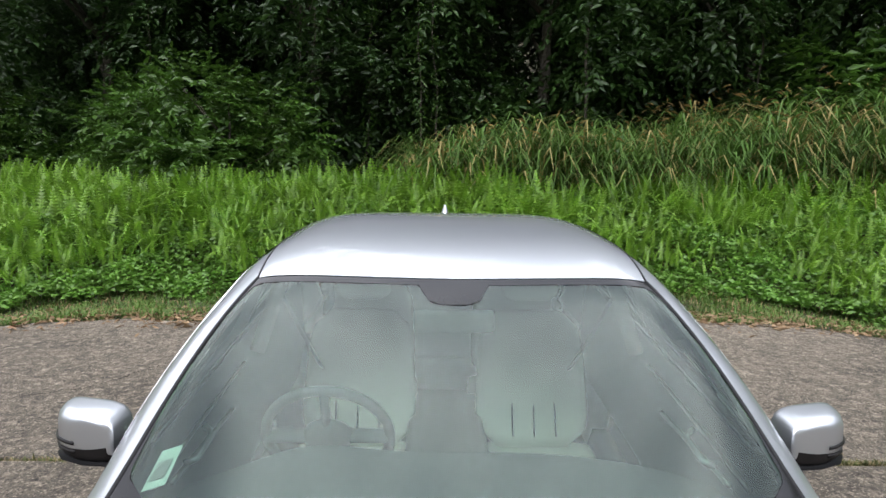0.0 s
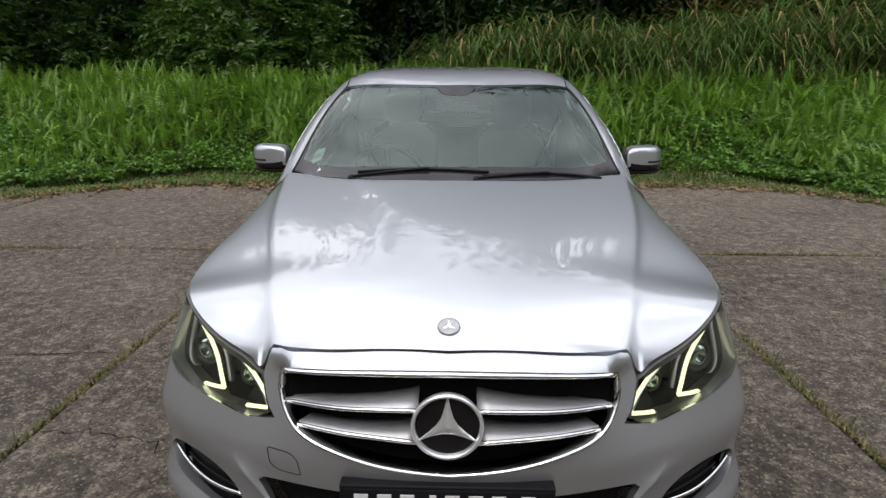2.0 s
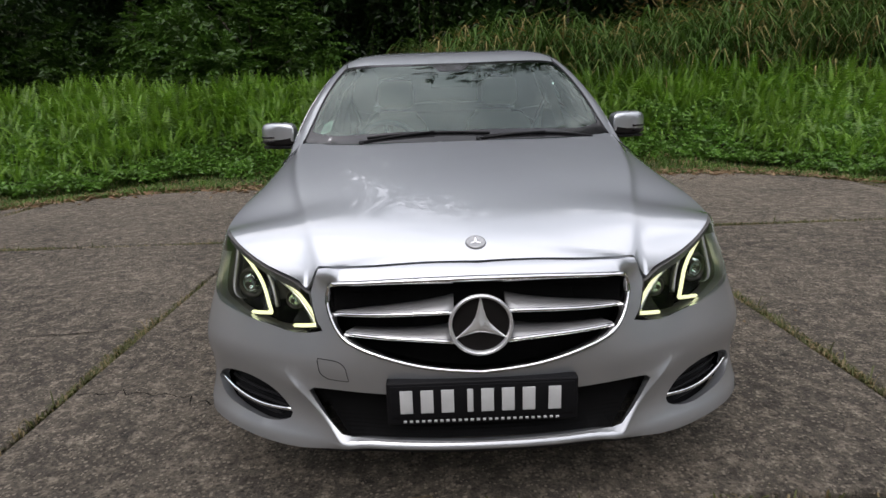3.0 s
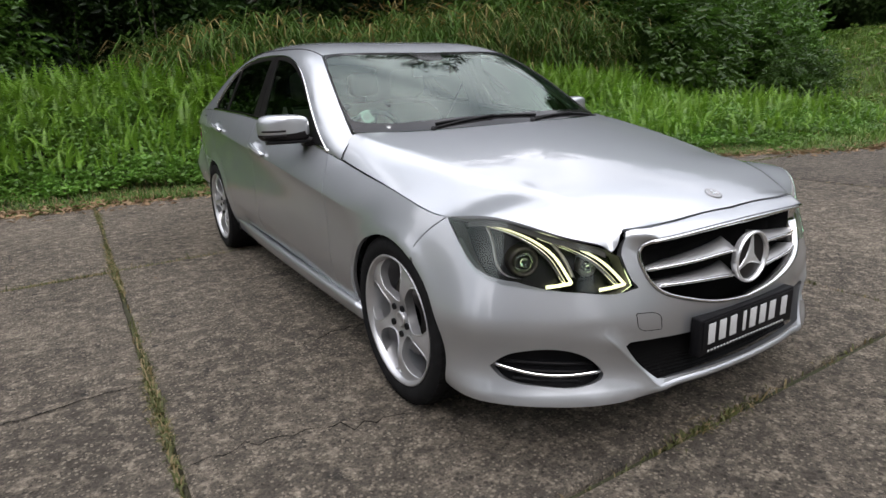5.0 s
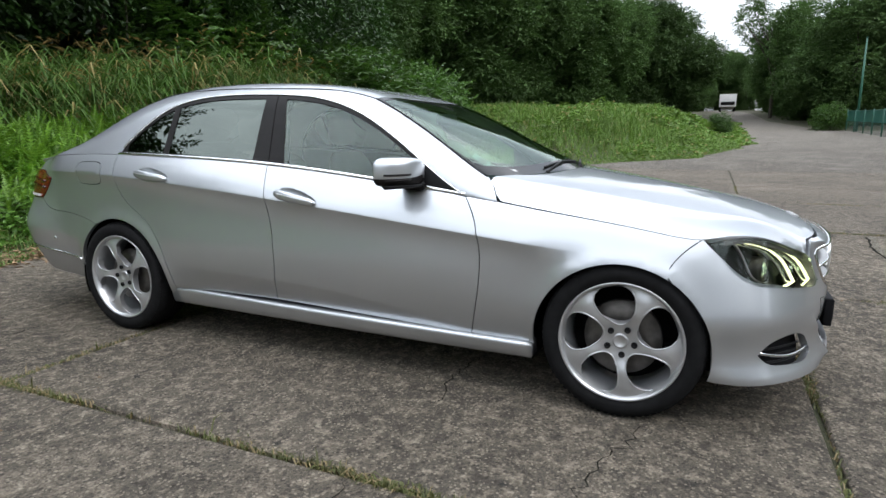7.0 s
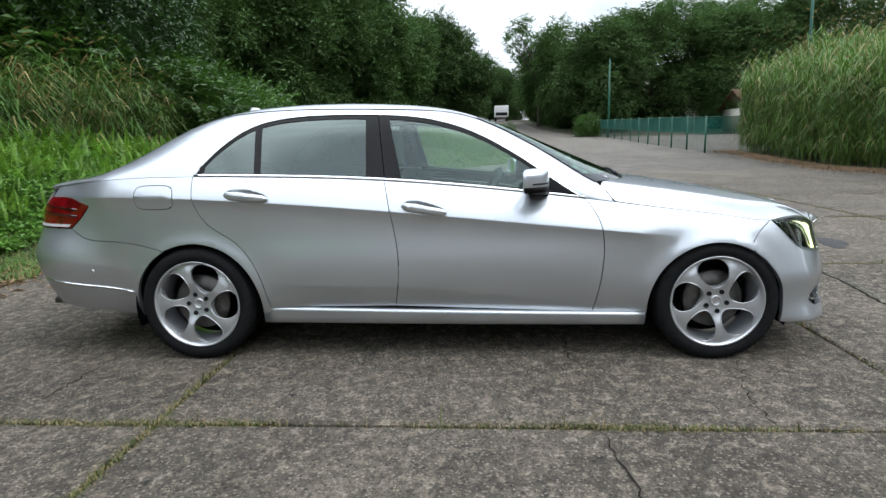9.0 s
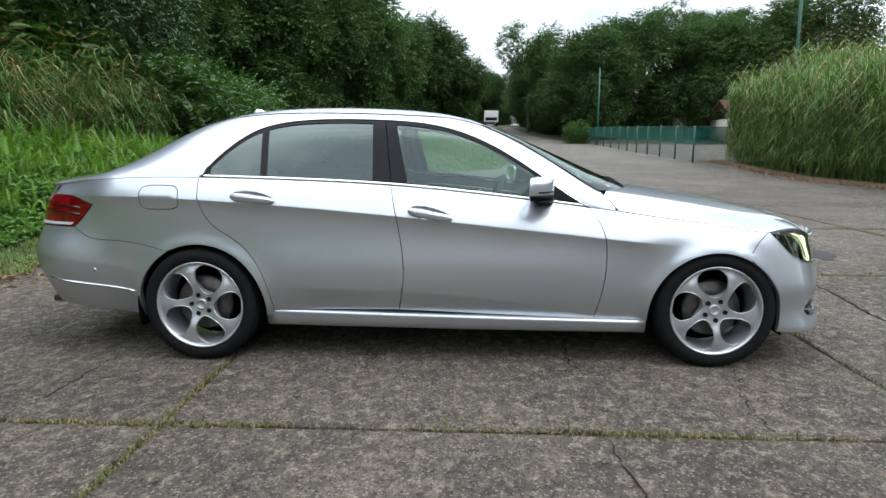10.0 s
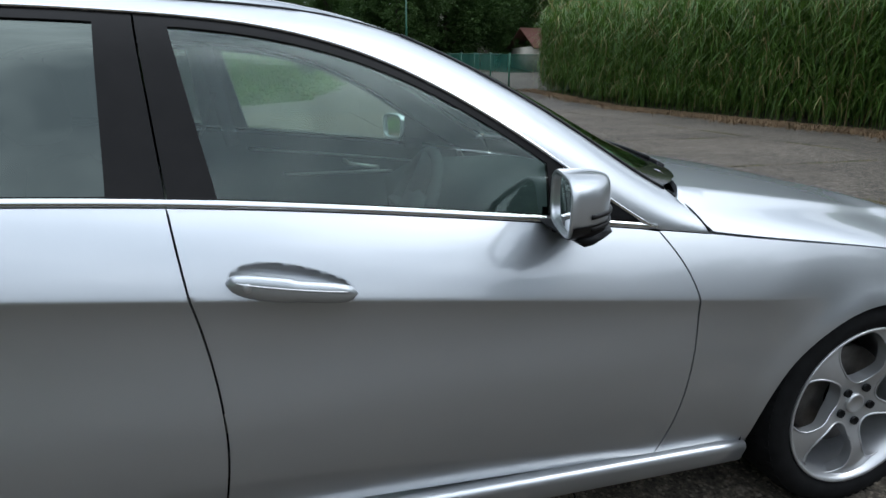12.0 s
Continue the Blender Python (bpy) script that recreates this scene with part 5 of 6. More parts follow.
for i, w in enumerate((.034, .034, .034, 0, .016, .034, .034, .034, 0, .034)):
    if not w:
        x += .014
        continue
    bm = bmesh.new()
    box(bm, (x, -.8275, .349), (x + w, -.825, .416), bevel=.0008)
    part("plate_bar", bm, PLATE_WHITE, plate, "pale bar")
    x += w + .0215
for k in range(26):
    bm = bmesh.new()
    box(bm, (-.215 + k * .0165, -.8235, .319), (-.215 + k * .0165 + .009, -.822, .326))
    part("small_bar", bm, PLATE_WHITE, plate)

# badge on the bonnet
hb = hood(np.array(0.0), np.array(-.655))
em = piece("bonnet_badge", lathe([(0, .029), (.004, .028), (.006, .024), (.005, .019), (.0045, 0)], 40, "z", SMALL_BADGE, "bonnet_badge"), car, "round silver bonnet badge", Matrix.Translation(hb) @ Matrix.Rotation(.42, 4, "X"))
for i in range(3):
    t = math.pi / 2 + i * 2 * math.pi / 3
    rows = [[(r * math.cos(t) - w * k * math.sin(t), r * math.sin(t) + w * k * math.cos(t), .0055 + .001 * (1 - abs(k))) for k in (-1, 0, 1)] for r, w in ((0, .004), (.017, .001))]
    piece("badge_arm", loft(rows, CHROME, "badge_arm"), em)

# door mirrors
for s in (-1, 1):
    mir = piece("door_mirror", None, car, "silver door mirror with a black base")
    def shell_pt(t, q):
        """The mirror housing: t from the door outwards, q round its section."""
        y = .870 + .145 * t
        x1 = float(np.interp(y, [.870, .874, .879, .893, .920, .955, .990, 1.015], [.850, .880, .905, .954, .995, 1.020, 1.034, 1.038])) - q[1]
        x0 = .833 + q[1]
        hz = float(np.interp(y, [.870, .874, .879, .893, .93, .97, 1.015], [.030, .042, .050, .056, .061, .063, .063])) - q[1]
        c, n_ = math.cos(q[0]), math.sin(q[0])
        z = .993 + hz * math.copysign(abs(n_) ** .55, n_)
        return s * ((x0 + x1) / 2 + (x1 - x0) / 2 * math.copysign(abs(c) ** .55, c)), .893 + .122 * t + q[2] + .26 * t * ((x0 + x1) / 2 + (x1 - x0) / 2 * math.copysign(abs(c) ** .55, c) - .935), z
    turn_ = np.linspace(0, 2 * math.pi, 40, endpoint=False)
    rows_t = [[shell_pt(t, (q, i_, y_)) for q in turn_] for t, i_, y_ in [(t, 0, 0) for t in (0, .03, .065, .11, .16, .25, .35, .47, .6, .75, .9, 1)] + [(1, .003, .004), (1, .007, .004), (1, .010, 0), (1, .010, -.010)]]
    piece("mirror_shell", loft(rows_t, PAINT, "mirror_shell", True), mir, "silver mirror housing")
    base = [[(s * x, y, z) for y, z in ((f0, .936), (f0 + .02, .922), (1.0, .918), (1.016, .934))] for x, f0 in ((.80, .90), (.84, .885), (.92, .892), (.98, .918), (1.015, .960))]
    piece("mirror_base", loft(base, BLACK, "mirror_base", True), mir)
    arm = [[(s * x, y, z) for y, z in ((.90, .905), (.90, .945), (.985, .950), (.985, .905))] for x in (.780, .815, .85)]
    piece("mirror_arm", loft(arm, BLACK, "mirror_arm", True), mir)
    low_q = np.linspace(math.pi + .22, 2 * math.pi - .22, 22)
    rows = [[shell_pt(t, (q, -.0025, 0)) for q in low_q] for t in (.0, .03, .065, .11, .16, .25, .35, .47, .6, .75, .9, .985)]
    piece("mirror_cap", loft(rows, GLOSSY, "mirror_cap"), mir, "black lower half of the mirror housing")
    for q0 in (-.05, -.38):
        pts = [tuple(np.array(shell_pt(t, (q0, 0, 0))) + np.array((s * .0005, -.0005, 0))) for t in np.linspace(.13, .70, 10)]
        tube("indicator_slit", pts, .0048, GLOSSY, mir, 8)
    bm = bmesh.new()
    box(bm, (-.090, 0, -.051), (.090, .004, .051), bevel=.002)
    gl = part("mirror_glass", bm, MIRROR, mir, "mirror glass")
    gl.matrix_basis = pose(s * .9355, 1.0065, .993, 0, 0, s * 14.6)
    sheet("mirror_sail", [np.array([(.745, .914), (.86, .985), (.955, 1.035), (.972, 1.03), (.974, .934), (.86, .922)])], (lambda y, z, s=s: flank(y, z) * np.array((s, 1, 1))), BLACK, mir, h=.03, rim=.004, proud=.001)

# wipers on the screen
def on_screen(x, y, lift=.012):
    p = cabin(np.array(y), m_of_x(np.array(x), np.array(y)))
    return tuple(p + np.array((0, -.4, .9)) * lift)


def wiper(x0, y0, x1, y1, ax, ay):
    w = piece("wiper", None, car, "black wiper lying at the foot of the windscreen")
    pts = [on_screen(x0 + (x1 - x0) * t, y0 + (y1 - y0) * t, .007) for t in np.linspace(0, 1, 16)]
    tube("wiper_blade", pts, .0045, BLACK, w, 8, flat=1.3)
    arm = [on_screen(ax, ay, .004), on_screen((ax + x0 * .45 + x1 * .55) / 2, (ay + y0 * .45 + y1 * .55) / 2, .008), on_screen(x0 * .45 + x1 * .55, y0 * .45 + y1 * .55, .012)]
    tube("wiper_arm", arm, .0055, BLACK, w, 8)
    tube("wiper_hub", [on_screen(ax, ay, -.012), on_screen(ax, ay, .007)], .012, BLACK, w, 12)


wiper(-.405, .457, .142, .422, -.43, .430)
wiper(.116, .393, .62, .496, .09, .380)
rows = []
for x in np.linspace(-.72, .72, 30):
    y = .385 + .235 * (abs(x) / .764) ** 2
    zz = float(hood(np.array(x), np.array(min(y, .56)))[2])
    rows.append([(x, y - .03, zz - .03), (x, y + .01, zz - .022), (x, y + .05, zz - .012), (x, y + .09, zz - .02)])
piece("cowl", loft(rows, BLACK, "cowl"), car, "black cowl below the windscreen")

# stickers, sensor panel and mirror on the glass
patch = mirror_loop(np.array([(0, 1.240), (.112, 1.241), (.098, 1.20), (.072, 1.135), (.04, 1.118), (0, 1.116)]))
sheet("sensor_panel", [patch], top_skin, FRIT, car, h=.03, rim=0, proud=.0016, label="black sensor panel behind the glass")
sheet("paper_sticker", [np.array([(-.655, .652), (-.605, .652), (-.600, .735), (-.646, .735)])], top_skin, PAPER, car, h=.03, rim=.001, proud=-.009, label="pale parking permit behind the windscreen")
sheet("sticker_print", [np.array([(-.646, .668), (-.612, .668), (-.609, .708), (-.640, .708)])], top_skin, BROW, car, h=.03, rim=.001, proud=-.0065)

# a white splash on the glass border
star = []
for i in range(14):
    q, r = i * math.pi / 7, (.020, .005)[i % 2] * (1.5 if i == 4 else 1)
    star.append((-.589 + r * math.cos(q) * .7, .548 + r * math.sin(q)))
sheet("splash_mark", [np.array(star)], top_skin, WHITE_MARK, car, h=.01, rim=0, proud=.0022, label="small white splash mark on the windscreen border")

# aerial fin
rows = []
for t in np.linspace(0, 1, 8):
    z = 1.412 + .050 * t
    y0, y1, w = 2.70 + .075 * t ** 1.3, 2.86 - .045 * t, .020 * (1 - t) ** .7 + .0025
    rows.append([(w * math.sin(q), (y0 + y1) / 2 + (y1 - y0) / 2 * math.cos(q), z) for q in np.linspace(0, 2 * math.pi, 16, endpoint=False)])
piece("aerial_fin", loft(rows, PAINT, "aerial_fin", True), car, "silver aerial fin on the roof")
for s in (-1, 1):
    c = body(s * a_of_y(3.49), .52)
    piece("parking_sensor", lathe([(-.002, 0), (-.002, .010), (.004, .011)], 16, "x", PAINT, "parking_sensor"), car, m=Matrix.Translation(c))
    pts = [tuple(body(s * a_of_y(y), z) + np.array((s * .003, 0, 0))) for y, z in zip(np.linspace(3.27, 3.80, 14), np.linspace(.395, .470, 14))]
    tube("bumper_strip", pts, .005, CHROME, car, 6, "thin chrome strip on the bumper")

tube("exhaust_tip", [(-.60, 3.78, .285), (-.60, 3.925, .285)], .034, STEEL, car, 14, "dark exhaust tip under the rear bumper", flat=.7)

# ---- the car: interior seen through the glass ----
def seat(x, y, rear=False):
    st = piece("seat", None, car, "cream leather seat with a high back")
    def pad(name, w0, w1, h, d, cy, cz, tilt, n=10):
        rows = []
        for i in range(n):
            t = i / (n - 1)
            w, e = (w0 + (w1 - w0) * t) / 2, 1 - .35 * abs(2 * t - 1) ** 6
            ring_ = []
            for q in np.linspace(0, 2 * math.pi, 24, endpoint=False):
                c, s_ = math.cos(q), math.sin(q)
                ring_.append((x + w * e * math.copysign(abs(c) ** .5, c), cy + d / 2 * e * math.copysign(abs(s_) ** .6, s_) + math.sin(tilt) * h * t, cz + math.cos(tilt) * h * t))
            rows.append(ring_)
        return piece(name, loft(rows, LEATHER, name, True), st)
    back = pad("backrest", .50, .44, .56, .13, y + .20, .50, .30)
    pad("headrest", .26, .25, .19, .10, y + .395, 1.085, .12)
    for k in (-.09, 0, .09):
        pts = [(x + k, y + .135 + .26 * t, .56 + .52 * t) for t in np.linspace(0, .72, 8)]
        tube("seam", pts, .004, CABIN_DARK, back, 5)
    bm = bmesh.new()
    box(bm, (x - .26, y - .30, .36), (x + .26, y + .24, .50), bevel=.05)
    part("seat_cushion", bm, LEATHER, st)


seat(-.37, 1.72), seat(.37, 1.72), seat(-.40, 2.55), seat(.40, 2.55)
rows = []
for x in np.linspace(-.70, .70, 30):
    hump = .035 * math.exp(-((x + .37) / .17) ** 2)
    k = 1 - .10 * (abs(x) / .7) ** 3
    rows.append([(x, .62 + .15 * (abs(x) / .7) ** 2, .80), (x, .60 + .17 * (abs(x) / .7) ** 2, .905 * k + .02), (x, .80, .925 * k + hump * .6), (x, .98, .925 * k + hump), (x, 1.06, .89 * k + hump * .6), (x, 1.10, .78), (x, 1.08, .55)])
piece("dashboard", loft(rows, CABIN_DARK, "dashboard"), car, "dark dashboard with an instrument hood")
wheel_m = Matrix.Translation((-.37, 1.22, .86)) @ Matrix.Rotation(radians(-66), 4, "X")
sw = piece("steering_wheel", lathe([(.016 * math.cos(q), .186 + .016 * math.sin(q)) for q in np.linspace(0, 2 * math.pi, 12, endpoint=False)], 48, "z", CABIN_DARK, "steering_wheel", True), car, "dark steering wheel", wheel_m)
piece("wheel_boss", lathe([(-.03, 0), (-.03, .065), (.0, .075), (.02, .05), (.024, 0)], 28, "z", CABIN_DARK, "wheel_boss"), sw)
for t in (0, math.pi, -math.pi / 2):
    tube("wheel_spoke", [(.06 * math.cos(t), .06 * math.sin(t), 0), (.18 * math.cos(t), .18 * math.sin(t), .0)], .014, CABIN_DARK, sw, 8, flat=2)
bm = bmesh.new()
box(bm, (-.16, 1.05, .30), (.16, 2.2, .62), bevel=.03)
part("console", bm, CABIN_DARK, car)
bm = bmesh.new()
box(bm, (-.70, .60, .28), (.70, 2.95, .34), bevel=.01)
part("cabin_floor", bm, CABIN_DARK, car)
bm = bmesh.new()
box(bm, (-.66, 2.86, .55), (.66, 3.42, 1.02), bevel=.04)
box(bm, (-.60, 3.34, .80), (.60, 3.48, 1.09), bevel=.02)
part("parcel_shelf", bm, CABIN_DARK, car)
for s in (-1, 1):
    rows = [[(s * (.80 - .01 * k), y, belt_z(y) - .006 - k * .16) for k in range(4)] for y in np.linspace(.72, 2.8, 20)]
    piece("door_lining", loft(rows, CABIN_DARK, "door_lining"), car)
    pts = [(s * .77, y, .80) for y in np.linspace(1.05, 1.55, 8)]
    tube("lining_strip", pts, .008, SATIN, car, 6)
    rows = [[tuple(cabin(np.array(y), np.array(m)) * np.array((s * .965, 1, .985))) for m in np.linspace(.52, 1.0, 10)] for y in np.linspace(1.30, 2.95, 24)]
    piece("headlining", loft(rows, LINING, "headlining"), car, "grey fabric headlining")
    tube("centre_pillar", [(s * .74, 1.76, .95), (s * .66, 1.80, 1.20), (s * .57, 1.82, 1.34)], .03, CABIN_DARK, car, 8)
for s in (-1, 1):
    tube("inner_handle", [(s * .765, 1.28, .862), (s * .735, 1.26, .845), (s * .735, 1.14, .825), (s * .765, 1.12, .820)], .010, SATIN, car, 8, "silver inner door handle")
    tube("lining_edge", [(s * .772, y, float(belt_z(y)) - .075) for y in np.linspace(.95, 1.70, 12)], .006, SATIN, car, 6)
    tube("seat_belt", [(s * .655, 1.80, 1.18), (s * .60, 1.86, 1.02), (s * .52, 1.98, .78)], .016, CABIN_DARK, car, 8, flat=.3)
bm = bmesh.new()
box(bm, (-.115, 1.13, 1.205), (.115, 1.165, 1.27), bevel=.012)
part("inner_mirror", bm, CABIN_DARK, car)

# ---- plants ----
RNG = np.random.RandomState(21)


def fast(name, verts, tris, mat):
    """A mesh from arrays of corners and triangles."""
    me = bpy.data.meshes.new(name)
    verts, tris = np.asarray(verts, np.float32).reshape(-1, 3), np.asarray(tris, np.int32).reshape(-1, 3)
    me.vertices.add(len(verts))
    me.vertices.foreach_set("co", verts.ravel())
    me.loops.add(tris.size)
    me.loops.foreach_set("vertex_index", tris.ravel())
    me.polygons.add(len(tris))
    me.polygons.foreach_set("loop_start", np.arange(0, tris.size, 3, dtype=np.int32))
    me.materials.append(mat)
    me.update(calc_edges=True)
    me.validate()
    return me


def unit(v):
    return v / np.maximum(np.linalg.norm(v, axis=-1, keepdims=True), 1e-9)


def leaves(at, way, length, width, rng=RNG, curl=.18):
    """Folded pointed leaves: base, two edges and a tip; two triangles each."""
    n = len(at)
    way = unit(way)
    side = unit(np.cross(way, unit(rng.normal(size=(n, 3)) * .55 + np.array((0, 0, 1.0)))))
    up = np.cross(side, way)
    length, width = np.broadcast_to(np.asarray(length, float), n)[:, None], np.broadcast_to(np.asarray(width, float), n)[:, None]
    mid = at + way * length * .45
    v = np.stack([at, mid + side * width * .5 + up * width * .22, at + way * length - up * length * curl, mid - side * width * .5 + up * width * .22], 1)
    k = np.arange(n)[:, None] * 4
    return v.reshape(-1, 3), np.concatenate([k + np.array([[0, 1, 2]]), k + np.array([[0, 2, 3]])], 0)


def blades(at, height, width, lean, rng=RNG, droop=.5):
    """Grass blades that bend over: five corners, three triangles each."""
    n = len(at)
    a = rng.uniform(0, 2 * np.pi, n)
    d = np.stack([np.cos(a), np.sin(a), np.zeros(n)], -1)
    s = np.stack([-np.sin(a), np.cos(a), np.zeros(n)], -1)
    h, w, l = (np.broadcast_to(np.asarray(q, float), n)[:, None] for q in (height, width, lean))
    z = np.array((0, 0, 1.0))
    m = at + z * h * .62 + d * l * h * .35
    t = at + z * h * (1 - droop * l) + d * l * h
    v = np.stack([at - s * w * .5, at + s * w * .5, m - s * w * .42, m + s * w * .42, t], 1)
    k = np.arange(n)[:, None] * 5
    return v.reshape(-1, 3), np.concatenate([k + np.array([q]) for q in ((0, 1, 3), (0, 3, 2), (2, 3, 4))], 0)


def fronds(at, length, rng=RNG, stations=17):
    """Upright fern fronds: a bent rib with a pair of pointed leaflets at each station."""
    n = len(at)
    a, tilt = rng.uniform(0, 2 * np.pi, n), np.where(rng.uniform(0, 1, n) < .45, rng.uniform(.03, .30, n), rng.uniform(.25, .90, n))
    d = np.stack([np.cos(a), np.sin(a), np.zeros(n)], -1)
    s = np.stack([-np.sin(a), np.cos(a), np.zeros(n)], -1)
    z = np.array((0, 0, 1.0))
    length = np.broadcast_to(np.asarray(length, float), n)
    t = np.linspace(.10, 1.0, stations)
    th = tilt[:, None] * (t[None] ** 1.4) * 1.5
    rib = at[:, None] + (d[:, None] * np.sin(th)[..., None] + z * np.cos(th)[..., None]) * (length[:, None] * t[None])[..., None]
    reach = .125 * np.sin(np.clip((1.04 - t) * 1.15, 0, 1) * np.pi * .5) * np.minimum(1, t * 4)
    vs, ts, base = [], [], 0
    for sg in (-1, 1):
        p0 = rib[:, :-1]
        p1 = p0 + (rib[:, 1:] - p0) * .95
        tip = p0 + (rib[:, 1:] - p0) * 1.3 + sg * s[:, None] * (length[:, None] * reach[None, :-1])[..., None] - z * (length[:, None] * reach[None, :-1] * .25)[..., None]
        v = np.stack([p0, p1, tip], 2).reshape(-1, 3)
        vs.append(v)
        ts.append(np.arange(len(v)).reshape(-1, 3) + base)
        base += len(v)
    return np.concatenate(vs), np.concatenate(ts)


def merge(sets):
    vs, ts, k = [], [], 0
    for v, t in sets:
        vs.append(v), ts.append(t + k)
        k += len(v)
    return np.concatenate(vs), np.concatenate(ts)


def scatter(n, x0, x1, y0, y1, rng=RNG):
    return rng.uniform(x0, x1, n), rng.uniform(y0, y1, n)


def lumps(x, y, scale=1.0, seed=0.0):
    """A soft random field, about -1 to 1."""
    return (np.sin(1.3 * x / scale + 1.7 * np.sin(.9 * y / scale + seed)) + np.sin(1.9 * y / scale + 1.3 * np.sin(1.1 * x / scale + 2 * seed)) + .6 * np.sin(3.1 * x / scale + 2.3 * y / scale + seed)) / 2.6


def on_land(x, y, lift=0.0):
    return np.stack([x, y, land(x, y) - .03 + lift], -1)


def stuff(name, v, t, mat, label, category):
    return tagged(new(name, fast(name, v, t, mat)), label, category, kind="stuff")


# grass in the joints
def joint_grass():
    sets = []
    for horizontal, lines, span, lo, hi in ((False, X_JOINTS, (-7.7, 6.0), -5.2, 8.3), (True, Y_JOINTS, (-8.2, 11.4), -8.2, 6.3)):
        for c in lines:
            if not lo <= c <= hi:
                continue
            n = int((span[1] - span[0]) * 1000)
            u = RNG.uniform(*span, n)
            keep = RNG.uniform(0, 1, n) < np.clip(.36 + .9 * lumps(u * 2.3, np.full(n, c * 5.1), 1.0, c), .04, 1)
            u = u[keep]
            w = RNG.normal(0, .013, len(u)) * (1 + .9 * lumps(u, np.full(len(u), c), .4, 2)) + .012 * np.sin(u * 2.1 + c)
            x, y = (u, c + w) if horizontal else (c + w, u)
            ok = y < verge(x) + .1
            x, y = x[ok], y[ok]
            tall = np.where(RNG.uniform(0, 1, len(x)) > .985, 2.4, 1.0)
            sets.append(blades(np.stack([x, y, np.full(len(x), -.018)], -1), RNG.uniform(.016, .048, len(x)) * tall, RNG.uniform(.004, .009, len(x)), RNG.uniform(.2, 1.2, len(x))))
    return merge(sets)


stuff("joint_grass", *joint_grass(), MOSS, "short yellow-green grass and moss in the slab joints", "grass")

# strip of short grass and litter along the concrete edge
x, _ = scatter(90000, -13, 13.5, 0, 1)
depth = RNG.beta(1.1, 1.6, len(x)) * 1.9
y = verge(x) + depth + .02 + .12 * lumps(x, x * 0, .35)
stuff("verge_grass", *blades(on_land(x, y), RNG.uniform(.04, .13, len(x)) * (1 + .5 * lumps(x, y, .5)), RNG.uniform(.006, .013, len(x)), RNG.uniform(.3, 1.3, len(x))), VERGE, "short green grass along the concrete edge", "grass")
x, _ = scatter(6000, -13, 13, 0, 1)
y = verge(x) + RNG.normal(.10, .20, len(x))
a = RNG.uniform(0, 2 * np.pi, len(x))
stuff("leaf_litter", *leaves(np.stack([x, y, RNG.uniform(.004, .03, len(x))], -1), np.stack([np.cos(a), np.sin(a), RNG.uniform(-.05, .15, len(x))], -1), RNG.uniform(.03, .14, len(x)), RNG.uniform(.008, .045, len(x))), LITTER, "brown dry leaves and stalks along the concrete edge", "leaf litter")

# small stones, chips and stalks lying on the slabs
n = 900
x, y = scatter(n, -6.5, 9.5, -6, 5.4)
near = np.abs((x + 1.685) / 3.285 - np.round((x + 1.685) / 3.285)) * 3.285 < RNG.uniform(0, .9, n) ** 2
x, y = x[near], y[near]
a = RNG.uniform(0, 2 * np.pi, len(x))
size = RNG.uniform(.006, .022, len(x)) * np.where(RNG.uniform(0, 1, len(x)) > .93, 3.5, 1)
stuff("ground_litter", *leaves(np.stack([x, y, RNG.uniform(.005, .010, len(x))], -1), np.stack([np.cos(a), np.sin(a), RNG.uniform(0, .1, len(x))], -1), size, np.minimum(size * .6, .012)), LITTER, "small dry leaves, chips and stalks on the slabs", "litter")

# low creepers in front of the ferns
x, _ = scatter(120000, -14, 12.5, 0, 1)
f_ = RNG.uniform(0, 1, len(x))
y = verge(x) + .75 + f_ * (8.6 - verge(x) - .75)
rise_ = .10 + .42 * np.clip((y - verge(x) - .6) / 1.8, 0, 1) + .12 * lumps(x, y, .55) + .08 * lumps(x, y, .2, 3)
z = RNG.uniform(.35, 1, len(x)) ** .6 * rise_
a = RNG.uniform(0, 2 * np.pi, len(x))
stuff("creeper", *leaves(on_land(x, y) + np.stack([0 * x, 0 * x, np.maximum(z, .02)], -1), np.stack([np.cos(a), np.sin(a), RNG.uniform(-.3, .6, len(x))], -1), RNG.uniform(.045, .10, len(x)), RNG.uniform(.03, .065, len(x))), CREEPER, "low leafy green creepers covering the bank", "ground cover")

# ferns
x, _ = scatter(22000, -15, 11.5, 0, 1)
y = verge(x) + 1.0 + RNG.uniform(0, 1, len(x)) ** .8 * (9.6 - verge(x) - 1.0)
ok = RNG.uniform(0, 1, len(x)) < .55 + .6 * lumps(x, y, .7, 2) + .25 * step(y, 7, 8.5)
x, y = x[ok], y[ok]
stuff("fern", *fronds(on_land(x, y, .20), RNG.uniform(.36, .88, len(x)) * np.clip((y - verge(x) - .3) / 1.9, .45, 1) * (.85 + .25 * lumps(x, y, 1.1))), FERN, "bright green upright ferns on the bank", "fern")

